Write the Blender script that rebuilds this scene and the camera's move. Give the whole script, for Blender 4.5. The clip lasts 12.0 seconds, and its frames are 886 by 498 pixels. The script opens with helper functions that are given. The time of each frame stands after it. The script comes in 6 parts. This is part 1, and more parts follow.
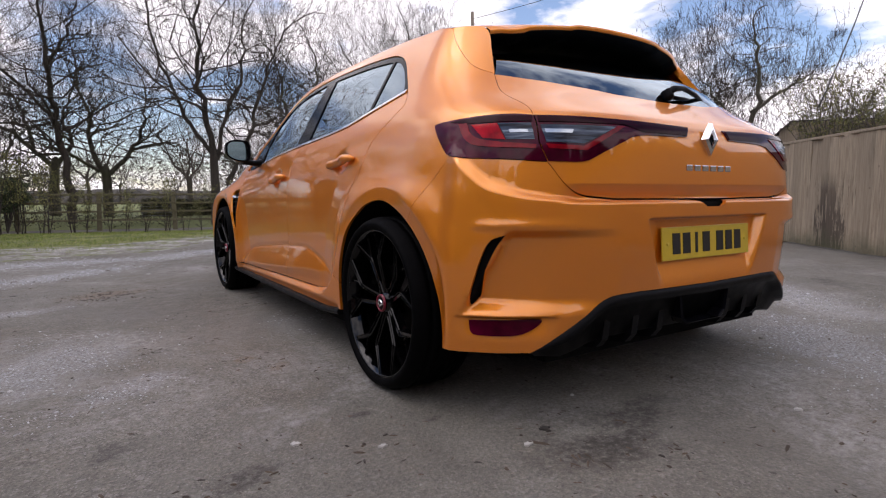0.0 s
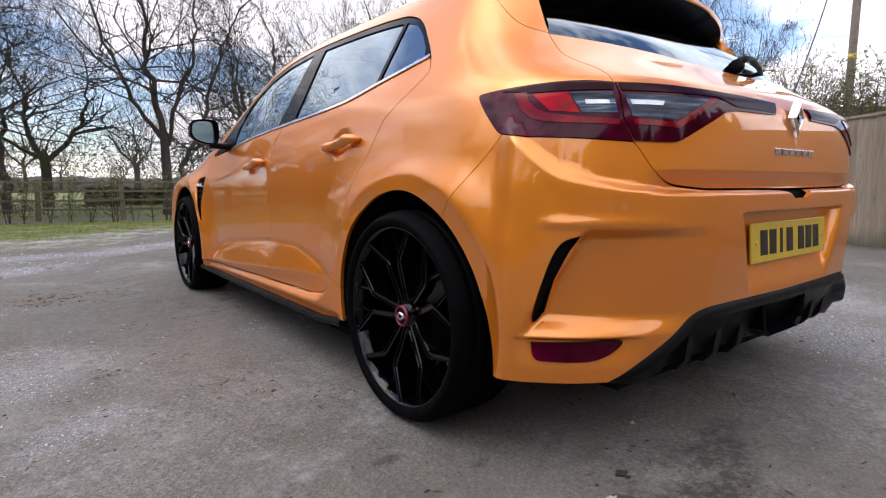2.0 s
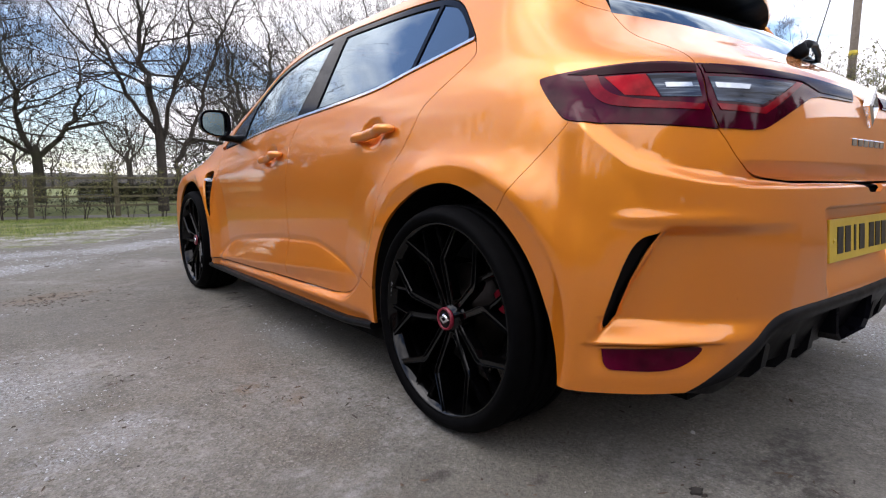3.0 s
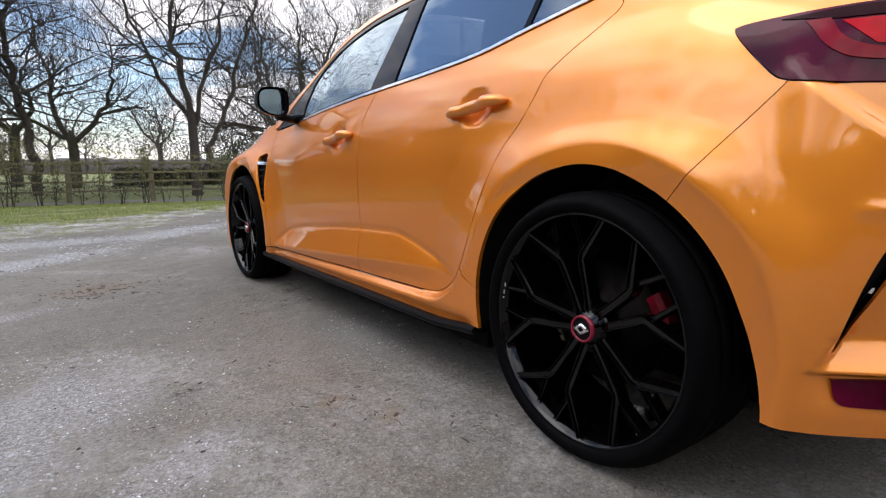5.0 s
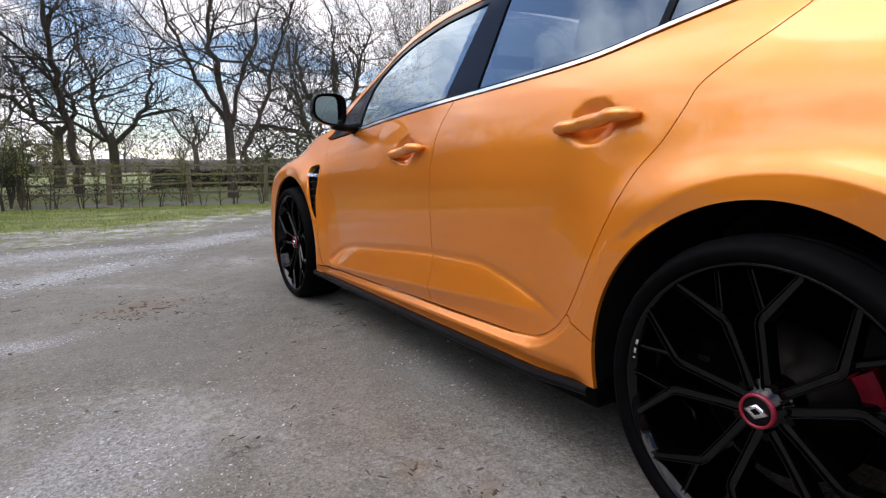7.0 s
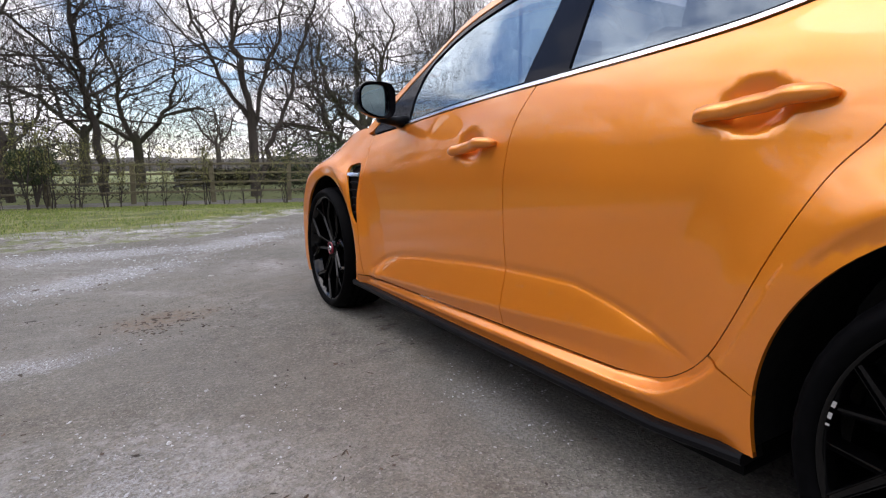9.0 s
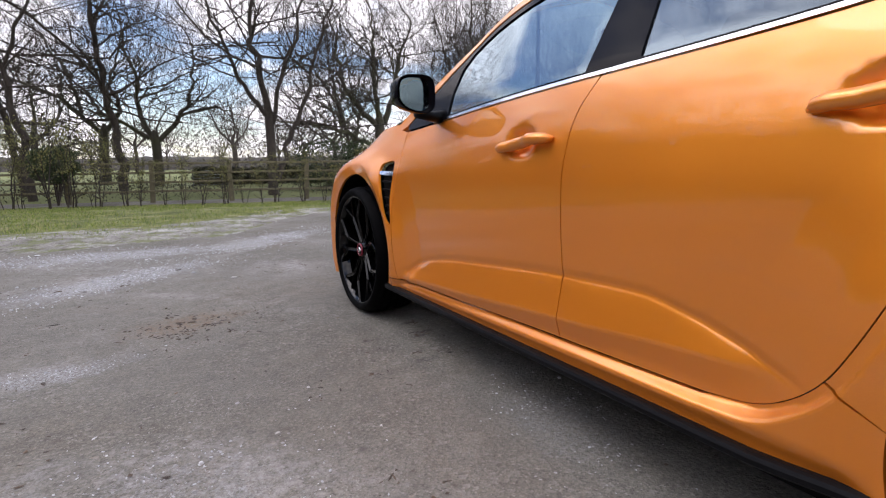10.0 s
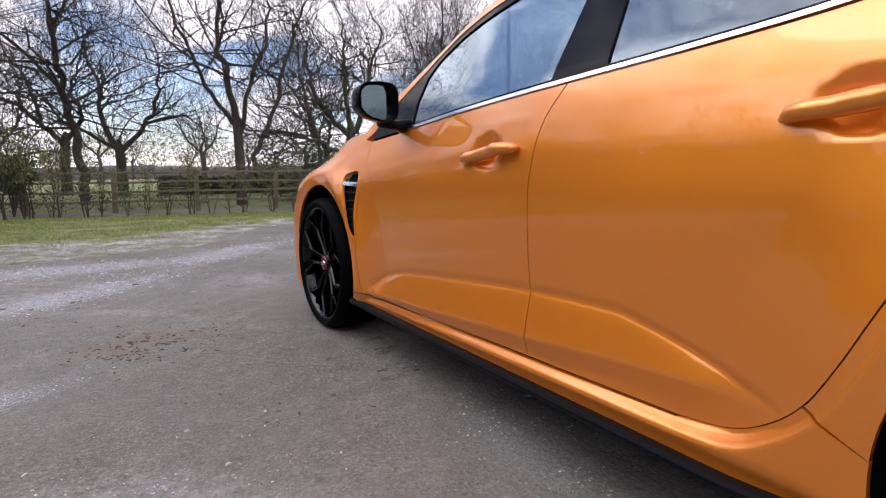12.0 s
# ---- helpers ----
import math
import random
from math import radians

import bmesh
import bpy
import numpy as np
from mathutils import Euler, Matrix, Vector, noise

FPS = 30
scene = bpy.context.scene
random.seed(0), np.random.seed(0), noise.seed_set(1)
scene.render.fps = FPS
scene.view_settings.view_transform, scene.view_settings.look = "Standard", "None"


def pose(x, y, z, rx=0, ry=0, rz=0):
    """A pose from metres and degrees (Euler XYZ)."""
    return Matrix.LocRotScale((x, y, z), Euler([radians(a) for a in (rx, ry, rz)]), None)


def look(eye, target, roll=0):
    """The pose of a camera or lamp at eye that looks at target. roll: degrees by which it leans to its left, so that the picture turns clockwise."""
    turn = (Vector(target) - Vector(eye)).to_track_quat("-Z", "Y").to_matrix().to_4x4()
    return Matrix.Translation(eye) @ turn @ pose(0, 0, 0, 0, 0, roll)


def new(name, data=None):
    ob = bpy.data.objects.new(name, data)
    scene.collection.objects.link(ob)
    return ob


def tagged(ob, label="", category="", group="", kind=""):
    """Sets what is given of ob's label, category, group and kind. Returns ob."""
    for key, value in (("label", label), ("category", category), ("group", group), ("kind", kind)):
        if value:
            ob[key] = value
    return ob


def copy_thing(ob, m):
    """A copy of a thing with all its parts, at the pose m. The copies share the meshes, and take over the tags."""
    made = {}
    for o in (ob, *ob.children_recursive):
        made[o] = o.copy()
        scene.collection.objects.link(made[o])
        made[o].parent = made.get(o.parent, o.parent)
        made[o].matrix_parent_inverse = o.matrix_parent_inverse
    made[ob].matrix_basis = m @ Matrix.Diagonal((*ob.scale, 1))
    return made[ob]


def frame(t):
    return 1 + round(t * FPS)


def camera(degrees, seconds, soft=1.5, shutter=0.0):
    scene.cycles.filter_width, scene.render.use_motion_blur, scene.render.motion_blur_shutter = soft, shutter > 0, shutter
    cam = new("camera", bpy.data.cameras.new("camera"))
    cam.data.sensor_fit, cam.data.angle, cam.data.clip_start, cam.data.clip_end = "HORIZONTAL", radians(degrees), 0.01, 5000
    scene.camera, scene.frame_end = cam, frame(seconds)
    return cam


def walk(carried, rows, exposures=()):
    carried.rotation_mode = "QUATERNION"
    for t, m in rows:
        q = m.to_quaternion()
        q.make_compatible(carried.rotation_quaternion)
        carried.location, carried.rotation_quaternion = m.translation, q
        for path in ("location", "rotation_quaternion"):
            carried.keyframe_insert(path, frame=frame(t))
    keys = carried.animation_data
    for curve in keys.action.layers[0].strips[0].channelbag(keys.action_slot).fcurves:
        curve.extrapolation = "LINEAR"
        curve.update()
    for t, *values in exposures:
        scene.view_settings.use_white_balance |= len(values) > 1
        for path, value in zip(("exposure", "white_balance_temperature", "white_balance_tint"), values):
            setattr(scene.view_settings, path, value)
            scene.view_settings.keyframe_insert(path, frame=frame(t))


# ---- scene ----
cam = camera(77.5, 12.0, soft=1.2)
PATH = [
    (0, (-1.838, -1.825, 0.719), (-0.756, -0.154, 0.524), -0.3),
    (0.5, (-1.822, -1.736, 0.747), (-0.711, -0.089, 0.518), -0.3),
    (1, (-1.811, -1.647, 0.736), (-0.661, -0.026, 0.504), -0.3),
    (1.5, (-1.81, -1.517, 0.712), (-0.631, 0.081, 0.479), -0.2),
    (2, (-1.825, -1.384, 0.721), (-0.623, 0.197, 0.484), -0.2),
    (2.5, (-1.857, -1.287, 0.722), (-0.64, 0.282, 0.483), -0.2),
    (3, (-1.871, -1.197, 0.709), (-0.652, 0.369, 0.461), -0.1),
    (3.2, (-1.875, -1.162, 0.716), (-0.66, 0.404, 0.449), -0.1),
    (4.8, (-1.907, -0.864, 0.713), (-0.756, 0.741, 0.396), -0.7),
    (5, (-1.916, -0.828, 0.708), (-0.773, 0.783, 0.398), -0.6),
    (5.5, (-1.93, -0.731, 0.708), (-0.81, 0.896, 0.396), -0.5),
    (6, (-1.92, -0.643, 0.742), (-0.824, 1.001, 0.432), -0.5),
    (6.5, (-1.915, -0.568, 0.767), (-0.838, 1.089, 0.457), -0.6),
    (7, (-1.914, -0.491, 0.771), (-0.854, 1.177, 0.462), -0.6),
    (9, (-1.892, -0.141, 0.769), (-0.889, 1.561, 0.456), -0.6),
    (9.5, (-1.9, -0.058, 0.774), (-0.917, 1.655, 0.459), -0.7),
    (10, (-1.915, 0.025, 0.768), (-0.956, 1.751, 0.45), -0.7),
    (10.5, (-1.936, 0.136, 0.773), (-1.005, 1.875, 0.446), -0.8),
    (11, (-1.96, 0.203, 0.76), (-1.047, 1.952, 0.436), -0.7),
    (11.5, (-1.879, 0.191, 0.766), (-0.974, 1.946, 0.447), -0.7),
    (12, (-1.85, 0.078, 0.772), (-0.806, 1.759, 0.485), -0.7),
]
walk(cam, [(t, look(eye, target, roll)) for t, eye, target, roll in PATH], [(0, 0.30, 6650, 20), (0.5, 0.56, 6600, 19), (1.0, 0.64, 6550, 18), (2.5, 0.76, 6500, 16), (5.0, 0.84, 6500, 13), (9.0, 0.78, 6500, 16), (12, 0.74, 6500, 20)])

# ==== place ====
# -- light --
world = bpy.data.worlds.new("sky")
scene.world = world
world.use_nodes = True
wn, wl = world.node_tree.nodes, world.node_tree.links
wn.clear()


def wnode(kind, **values):
    n = wn.new(kind)
    for k, v in values.items():
        n.inputs[k].default_value = v
    return n


SUN_UP, SUN_ROUND, CLOUD_SEED = 58.0, -66.0, 8.22
sky = wn.new("ShaderNodeTexSky")
sky.sky_type, sky.sun_disc = "NISHITA", False
sky.sun_elevation, sky.sun_rotation = radians(SUN_UP), radians(SUN_ROUND)
sky.air_density, sky.dust_density, sky.ozone_density = 1.0, 0.6, 2.0
where = wn.new("ShaderNodeTexCoord")
cut = wn.new("ShaderNodeSeparateXYZ")
wl.new(where.outputs["Generated"], cut.inputs[0])
lift = wn.new("ShaderNodeMath"); lift.operation = "ADD"; lift.inputs[1].default_value = 0.22
wl.new(cut.outputs["Z"], lift.inputs[0])
flat = wn.new("ShaderNodeVectorMath"); flat.operation = "DIVIDE"
wl.new(where.outputs["Generated"], flat.inputs[0])
both = wn.new("ShaderNodeCombineXYZ")
for k in "XYZ":
    wl.new(lift.outputs[0], both.inputs[k])
wl.new(both.outputs[0], flat.inputs[1])
puffs = wnode("ShaderNodeTexNoise", Scale=1.55, Detail=9.0, Roughness=0.56, Distortion=0.35)
puffs.noise_dimensions = "4D"
puffs.inputs["W"].default_value = CLOUD_SEED
wl.new(flat.outputs[0], puffs.inputs["Vector"])
cover = wn.new("ShaderNodeValToRGB")
cover.color_ramp.elements[0].position, cover.color_ramp.elements[1].position = 0.425, 0.53
ahead = wn.new("ShaderNodeMath"); ahead.operation = "MULTIPLY_ADD"; ahead.inputs[1].default_value = -0.03
wl.new(cut.outputs["Y"], ahead.inputs[0])
wl.new(puffs.outputs["Fac"], ahead.inputs[2])
wl.new(ahead.outputs[0], cover.inputs[0])
soft = wnode("ShaderNodeTexNoise", Scale=3.2, Detail=6.0, Roughness=0.6)
wl.new(flat.outputs[0], soft.inputs["Vector"])
body = wn.new("ShaderNodeValToRGB")
body.color_ramp.elements[0].position, body.color_ramp.elements[1].position = 0.32, 0.68
body.color_ramp.elements[0].color, body.color_ramp.elements[1].color = (5.4, 5.5, 5.8, 1), (10.5, 10.5, 10.7, 1)
wl.new(soft.outputs["Fac"], body.inputs[0])
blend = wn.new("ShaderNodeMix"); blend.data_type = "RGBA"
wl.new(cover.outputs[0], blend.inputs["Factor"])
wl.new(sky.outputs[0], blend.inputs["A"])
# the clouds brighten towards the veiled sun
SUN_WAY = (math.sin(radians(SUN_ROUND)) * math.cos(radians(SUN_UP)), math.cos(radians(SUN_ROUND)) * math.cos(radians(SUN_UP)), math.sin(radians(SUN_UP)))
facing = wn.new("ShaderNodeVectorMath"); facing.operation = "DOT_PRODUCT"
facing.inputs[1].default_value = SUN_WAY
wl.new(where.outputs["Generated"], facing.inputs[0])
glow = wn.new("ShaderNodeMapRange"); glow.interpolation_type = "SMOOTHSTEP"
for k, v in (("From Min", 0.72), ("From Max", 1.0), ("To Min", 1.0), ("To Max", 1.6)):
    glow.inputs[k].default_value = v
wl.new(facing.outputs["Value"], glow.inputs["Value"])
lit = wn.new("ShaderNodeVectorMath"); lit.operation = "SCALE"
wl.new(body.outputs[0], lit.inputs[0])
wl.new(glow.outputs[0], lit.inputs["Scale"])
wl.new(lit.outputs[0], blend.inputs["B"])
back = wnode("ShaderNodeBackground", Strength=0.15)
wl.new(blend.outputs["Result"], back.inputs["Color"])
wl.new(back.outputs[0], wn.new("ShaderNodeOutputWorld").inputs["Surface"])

sun = new("sun", bpy.data.lights.new("sun", "SUN"))
sun.data.energy, sun.data.angle, sun.data.color = 0.3, radians(30), (1.0, 0.97, 0.93)
sun.matrix_world = look((0, 0, 0), [-v for v in SUN_WAY])


# -- materials --
class Mat:
    """A node material in a few words."""

    def __init__(self, name, color, rough=0.6, metal=0.0, coat=0.0, spec=0.5):
        self.m = bpy.data.materials.new(name)
        self.m.use_nodes = True
        self.n, self.l = self.m.node_tree.nodes, self.m.node_tree.links
        self.b = self.n["Principled BSDF"]
        self.set(color=color, rough=rough, metal=metal, coat=coat, spec=spec)
        self.tex = self.n.new("ShaderNodeTexCoord").outputs["Object"]
        self.bumped = None

    def set(self, color, rough, metal, coat, spec):
        i = self.b.inputs
        i["Base Color"].default_value = (*color, 1)
        i["Roughness"].default_value, i["Metallic"].default_value = rough, metal
        i["Coat Weight"].default_value, i["Coat Roughness"].default_value = coat, 0.03
        i["Specular IOR Level"].default_value = spec

    def noise(self, scale, detail=5.0, rough=0.55, stretch=None, distort=0.0):
        n = self.n.new("ShaderNodeTexNoise")
        n.inputs["Scale"].default_value, n.inputs["Detail"].default_value = scale, detail
        n.inputs["Roughness"].default_value, n.inputs["Distortion"].default_value = rough, distort
        v = self.tex
        if stretch:
            g = self.n.new("ShaderNodeMapping")
            g.inputs["Scale"].default_value = stretch
            self.l.new(v, g.inputs["Vector"])
            v = g.outputs[0]
        self.l.new(v, n.inputs["Vector"])
        return n.outputs["Fac"]

    def cells(self, scale, feature="F1", randomness=1.0):
        n = self.n.new("ShaderNodeTexVoronoi")
        n.feature = feature
        n.inputs["Scale"].default_value, n.inputs["Randomness"].default_value = scale, randomness
        self.l.new(self.tex, n.inputs["Vector"])
        return n

    def ramp(self, fac, *stops):
        r = self.n.new("ShaderNodeValToRGB")
        e = r.color_ramp.elements
        while len(e) < len(stops):
            e.new(0.5)
        for k, (p, c) in zip(e, stops):
            k.position = p
            k.color = (*c, 1) if isinstance(c, tuple) else (c, c, c, 1)
        self.l.new(fac, r.inputs[0])
        return r.outputs[0]

    def math(self, op, a, b):
        n = self.n.new("ShaderNodeMath")
        n.operation = op
        for k, v in enumerate((a, b)):
            if isinstance(v, (int, float)):
                n.inputs[k].default_value = v
            else:
                self.l.new(v, n.inputs[k])
        return n.outputs[0]

    def mix(self, fac, a, b, how="MIX"):
        n = self.n.new("ShaderNodeMix")
        n.data_type, n.blend_type = "RGBA", how
        for k, v in (("Factor", fac), ("A", a), ("B", b)):
            if isinstance(v, tuple):
                n.inputs[k].default_value = (*v, 1)
            elif isinstance(v, (int, float)):
                n.inputs[k].default_value = v
            else:
                self.l.new(v, n.inputs[k])
        return n.outputs["Result"]

    def color(self, out):
        self.l.new(out, self.b.inputs["Base Color"])
        return self

    def rough(self, out):
        self.l.new(out, self.b.inputs["Roughness"])
        return self

    def bump(self, height, strength=0.3, distance=0.01):
        n = self.n.new("ShaderNodeBump")
        n.inputs["Strength"].default_value, n.inputs["Distance"].default_value = strength, distance
        self.l.new(height, n.inputs["Height"])
        if self.bumped:
            self.l.new(self.bumped, n.inputs["Normal"])
        self.bumped = n.outputs[0]
        self.l.new(self.bumped, self.b.inputs["Normal"])
        return self

    def random(self):
        return self.n.new("ShaderNodeObjectInfo").outputs["Random"]

    def island(self):
        return self.n.new("ShaderNodeNewGeometry").outputs["Random Per Island"]


def paint():
    """Orange metallic paint under clear coat, with fine flake and a little road dust."""
    m = Mat("orange_paint", (0.62, 0.14, 0.006), 0.5, 0.0, 1.0, 0.3)
    flake = m.cells(2600).outputs["Color"]
    sep = m.n.new("ShaderNodeSeparateColor")
    m.l.new(flake, sep.inputs[0])
    tone = m.ramp(sep.outputs[0], (0.0, (0.57, 0.134, 0.006)), (1.0, (0.69, 0.176, 0.009)))
    m.color(tone)
    m.b.inputs["Coat IOR"].default_value = 1.68
    gold = m.n.new("ShaderNodeBsdfPrincipled")
    i = gold.inputs
    i["Metallic"].default_value, i["Coat Weight"].default_value, i["Coat Roughness"].default_value = 1.0, 1.0, 0.02
    i["Coat IOR"].default_value = 1.68
    m.l.new(m.ramp(sep.outputs[1], (0.0, (0.86, 0.29, 0.008)), (1.0, (1.0, 0.42, 0.018))), i["Base Color"])
    m.l.new(m.ramp(m.noise(4.0, 4), (0.3, 0.40), (0.7, 0.50)), i["Roughness"])
    mixer = m.n.new("ShaderNodeMixShader")
    mixer.inputs[0].default_value = 0.46
    m.l.new(m.b.outputs[0], mixer.inputs[1])
    m.l.new(gold.outputs[0], mixer.inputs[2])
    m.l.new(mixer.outputs[0], m.n["Material Output"].inputs["Surface"])
    return m.m


def plain(name, color, rough, metal=0.0, coat=0.0, vary=0.12, scale=60.0, bump=0.0, spec=0.5):
    m = Mat(name, color, rough, metal, coat, spec)
    dark = tuple(c * (1 - vary) for c in color)
    light = tuple(min(1, c * (1 + vary)) for c in color)
    m.color(m.ramp(m.noise(scale, 6), (0.3, dark), (0.7, light)))
    m.rough(m.ramp(m.noise(scale * 0.3, 4), (0.3, max(0.02, rough * 0.85)), (0.7, min(1, rough * 1.15))))
    if bump:
        m.bump(m.noise(scale * 4, 4), bump, 0.002)
    return m.m


def pane_glass(name, tint, through_it, index, rough=0.0):
    """Coated window glass: it reflects by its angle, and lets tinted light through."""
    m = bpy.data.materials.new(name)
    m.use_nodes = True
    n, l = m.node_tree.nodes, m.node_tree.links
    n.clear()
    clear, gloss, mixer, fres, add = (n.new("ShaderNode" + k) for k in ("BsdfTransparent", "BsdfGlossy", "MixShader", "LayerWeight", "Math"))
    clear.inputs["Color"].default_value = (*[c * through_it for c in tint], 1)
    gloss.inputs["Color"].default_value = (0.76, 0.90, 1.0, 1)
    gloss.inputs["Roughness"].default_value = rough
    fres.inputs["Blend"].default_value = 0.5
    curve_up = n.new("ShaderNodeMath")
    curve_up.operation = "POWER"
    curve_up.inputs[1].default_value = 3.2
    add.operation = "MULTIPLY_ADD"
    add.inputs[1].default_value, add.inputs[2].default_value = 1 - index, index
    l.new(fres.outputs["Facing"], curve_up.inputs[0])
    l.new(curve_up.outputs[0], add.inputs[0])
    l.new(add.outputs[0], mixer.inputs[0])
    l.new(clear.outputs[0], mixer.inputs[1])
    l.new(gloss.outputs[0], mixer.inputs[2])
    l.new(mixer.outputs[0], n.new("ShaderNodeOutputMaterial").inputs["Surface"])
    return m


def clear_lens():
    """Clear lamp glass over a reflector with level ribs, bright and dark."""
    m = Mat("clear_lens", (0.10, 0.12, 0.16), 0.12, 0.3, 0.0, 0.3)
    ribs = m.noise(5, 4, 0.6, (1.0, 1.0, 16.0))
    m.color(m.ramp(ribs, (0.36, (0.012, 0.014, 0.020)), (0.52, (0.050, 0.066, 0.10)), (0.62, (0.14, 0.175, 0.22)), (0.70, (0.42, 0.46, 0.50))))
    m.bump(ribs, 0.4, 0.004)
    return m.m


PAINT = paint()
BLACK_TRIM = plain("satin_black_plastic", (0.0045, 0.0045, 0.0055), 0.42, bump=0.15, spec=0.10)
GLOSS_BLACK = plain("gloss_black", (0.004, 0.004, 0.006), 0.06, spec=0.07)
DARK = plain("dark_underside", (0.004, 0.004, 0.004), 0.9, spec=0.1)
RUBBER = plain("tyre_rubber", (0.0022, 0.0022, 0.0025), 0.6, spec=0.03, vary=0.25, scale=40, bump=0.2)
RIM = plain("gloss_black_alloy", (0.0010, 0.0010, 0.0012), 0.05, spec=0.32)
CHROME = plain("bright_trim", (0.78, 0.79, 0.82), 0.16, metal=1.0)
STEEL = plain("brake_steel", (0.013, 0.011, 0.010), 0.45, metal=1.0, vary=0.3, scale=30)
CALIPER = plain("red_caliper_paint", (0.17, 0.003, 0.012), 0.4, spec=0.2, vary=0.4, scale=30)
RED_RING = plain("red_ring", (0.20, 0.006, 0.022), 0.3)
LAMP_RED = plain("dark_red_lens", (0.050, 0.001, 0.010), 0.05, spec=0.22, vary=0.75, scale=9)
LAMP_BRIGHT = plain("bright_red_lens", (0.34, 0.004, 0.009), 0.10, spec=0.2, vary=0.6, scale=14)
LAMP_GUIDE = plain("red_light_guide", (0.19, 0.003, 0.009), 0.08, spec=0.25, vary=0.5, scale=18)
LAMP_SMOKE = plain("smoked_lens", (0.020, 0.001, 0.005), 0.16, spec=0.08)
LAMP_CLEAR = clear_lens()
LAMP_WHITE = plain("pale_highlight", (0.62, 0.68, 0.74), 0.15, metal=0.5)
PLATE_YELLOW = plain("plate_yellow", (0.58, 0.40, 0.03), 0.35, coat=0.3, vary=0.08, scale=30)
PLATE_BLACK = plain("plate_black", (0.012, 0.012, 0.012), 0.4)
SEAT = plain("dark_seat_cloth", (0.018, 0.018, 0.020), 0.85, scale=120, bump=0.3)
LINING = plain("grey_headlining", (0.22, 0.22, 0.22), 0.9, scale=80)
SIDE_GLASS = pane_glass("side_glass", (0.80, 0.95, 0.97), 0.48, 0.15)
PRIVACY = pane_glass("tinted_rear_glass", (0.55, 0.60, 0.66), 0.22, 0.13)
MIRROR_GLASS = plain("mirror_glass", (0.40, 0.46, 0.45), 0.01, metal=1.0, vary=0.02)


# -- building --
def part(name, bm, material, parent=None, label="", smooth=True):
    """Links a bmesh as one mesh object under a thing or a part."""
    me = bpy.data.meshes.new(name)
    bm.to_mesh(me)
    bm.free()
    return part_mesh(name, me, material, parent, label, smooth)


def part_mesh(name, me, material, parent=None, label="", smooth=True):
    if material and not me.materials:
        me.materials.append(material)
    if smooth:
        me.polygons.foreach_set("use_smooth", [True] * len(me.polygons))
    ob = new(name, me)
    if parent:
        ob.parent = parent
        ob.matrix_parent_inverse = Matrix.Identity(4)
    return tagged(ob, label=label) if label else ob


def box_into(bm, size, at=(0, 0, 0), turn=None, bevel=0.0):
    m = Matrix.Translation(at) @ (turn or Matrix.Identity(4)) @ Matrix.Diagonal((*size, 1))
    r = bmesh.ops.create_cube(bm, size=1, matrix=m)
    if bevel:
        es = {e for v in r["verts"] for e in v.link_edges}
        bmesh.ops.bevel(bm, geom=list(es), offset=bevel, segments=2, affect="EDGES", profile=0.5)


def lathe(profile, steps, axis="x"):
    """A bmesh spun from (radius, along) pairs about the x axis."""
    bm = bmesh.new()
    rings = []
    for k in range(steps):
        a = 2 * math.pi * k / steps
        rings.append([bm.verts.new((x, r * math.cos(a), r * math.sin(a))) for r, x in profile])
    for k in range(steps):
        p, q = rings[k], rings[(k + 1) % steps]
        for i in range(len(profile) - 1):
            bm.faces.new((p[i], q[i], q[i + 1], p[i + 1]))
    return bm


def loft(rows, closed=False, caps=False):
    """A bmesh skinned over rows of points, all of one length. closed: each row is a loop."""
    bm = bmesh.new()
    vs = [[bm.verts.new(p) for p in r] for r in rows]
    n = len(vs[0])
    for a, b in zip(vs, vs[1:]):
        for i in range(n if closed else n - 1):
            j = (i + 1) % n
            bm.faces.new((a[i], a[j], b[j], b[i]))
    if caps:
        bm.faces.new(vs[0][::-1])
        bm.faces.new(vs[-1])
    return bm


def sweep(points, radius, sides=8, flat=1.0):
    """A round bar along points; radius may be a list. flat squeezes it upright."""
    pts = [Vector(p) for p in points]
    rr = radius if isinstance(radius, (list, tuple)) else [radius] * len(pts)
    rows = []
    for i, p in enumerate(pts):
        d = (pts[min(i + 1, len(pts) - 1)] - pts[max(i - 1, 0)]).normalized()
        u = d.cross(Vector((0, 0, 1)))
        u = u.normalized() if u.length > 1e-4 else Vector((1, 0, 0))
        v = u.cross(d)
        rows.append([p + u * math.cos(a) * rr[i] + v * math.sin(a) * rr[i] * flat for a in [2 * math.pi * k / sides for k in range(sides)]])
    return loft(rows, closed=True, caps=True)


# -- the car's shell --
def curve(*knots):
    """Smooth curve through (x, value) knots, flat beyond its ends."""
    xs = np.array([k[0] for k in knots], float)
    vs = np.array([k[1] for k in knots], float)
    h = np.diff(xs)
    d = np.diff(vs) / h
    m = np.concatenate([[d[0]], np.where(d[:-1] * d[1:] > 0, 2 * d[:-1] * d[1:] / np.where(d[:-1] + d[1:] == 0, 1, d[:-1] + d[1:]), 0), [d[-1]]])

    def value(x):
        x = np.clip(np.asarray(x, float), xs[0], xs[-1])
        i = np.clip(np.searchsorted(xs, x) - 1, 0, len(h) - 1)
        t = (x - xs[i]) / h[i]
        return (vs[i] * (1 + 2 * t) * (1 - t) ** 2 + m[i] * h[i] * t * (1 - t) ** 2
                + vs[i + 1] * t * t * (3 - 2 * t) + m[i + 1] * h[i] * t * t * (t - 1))
    return value


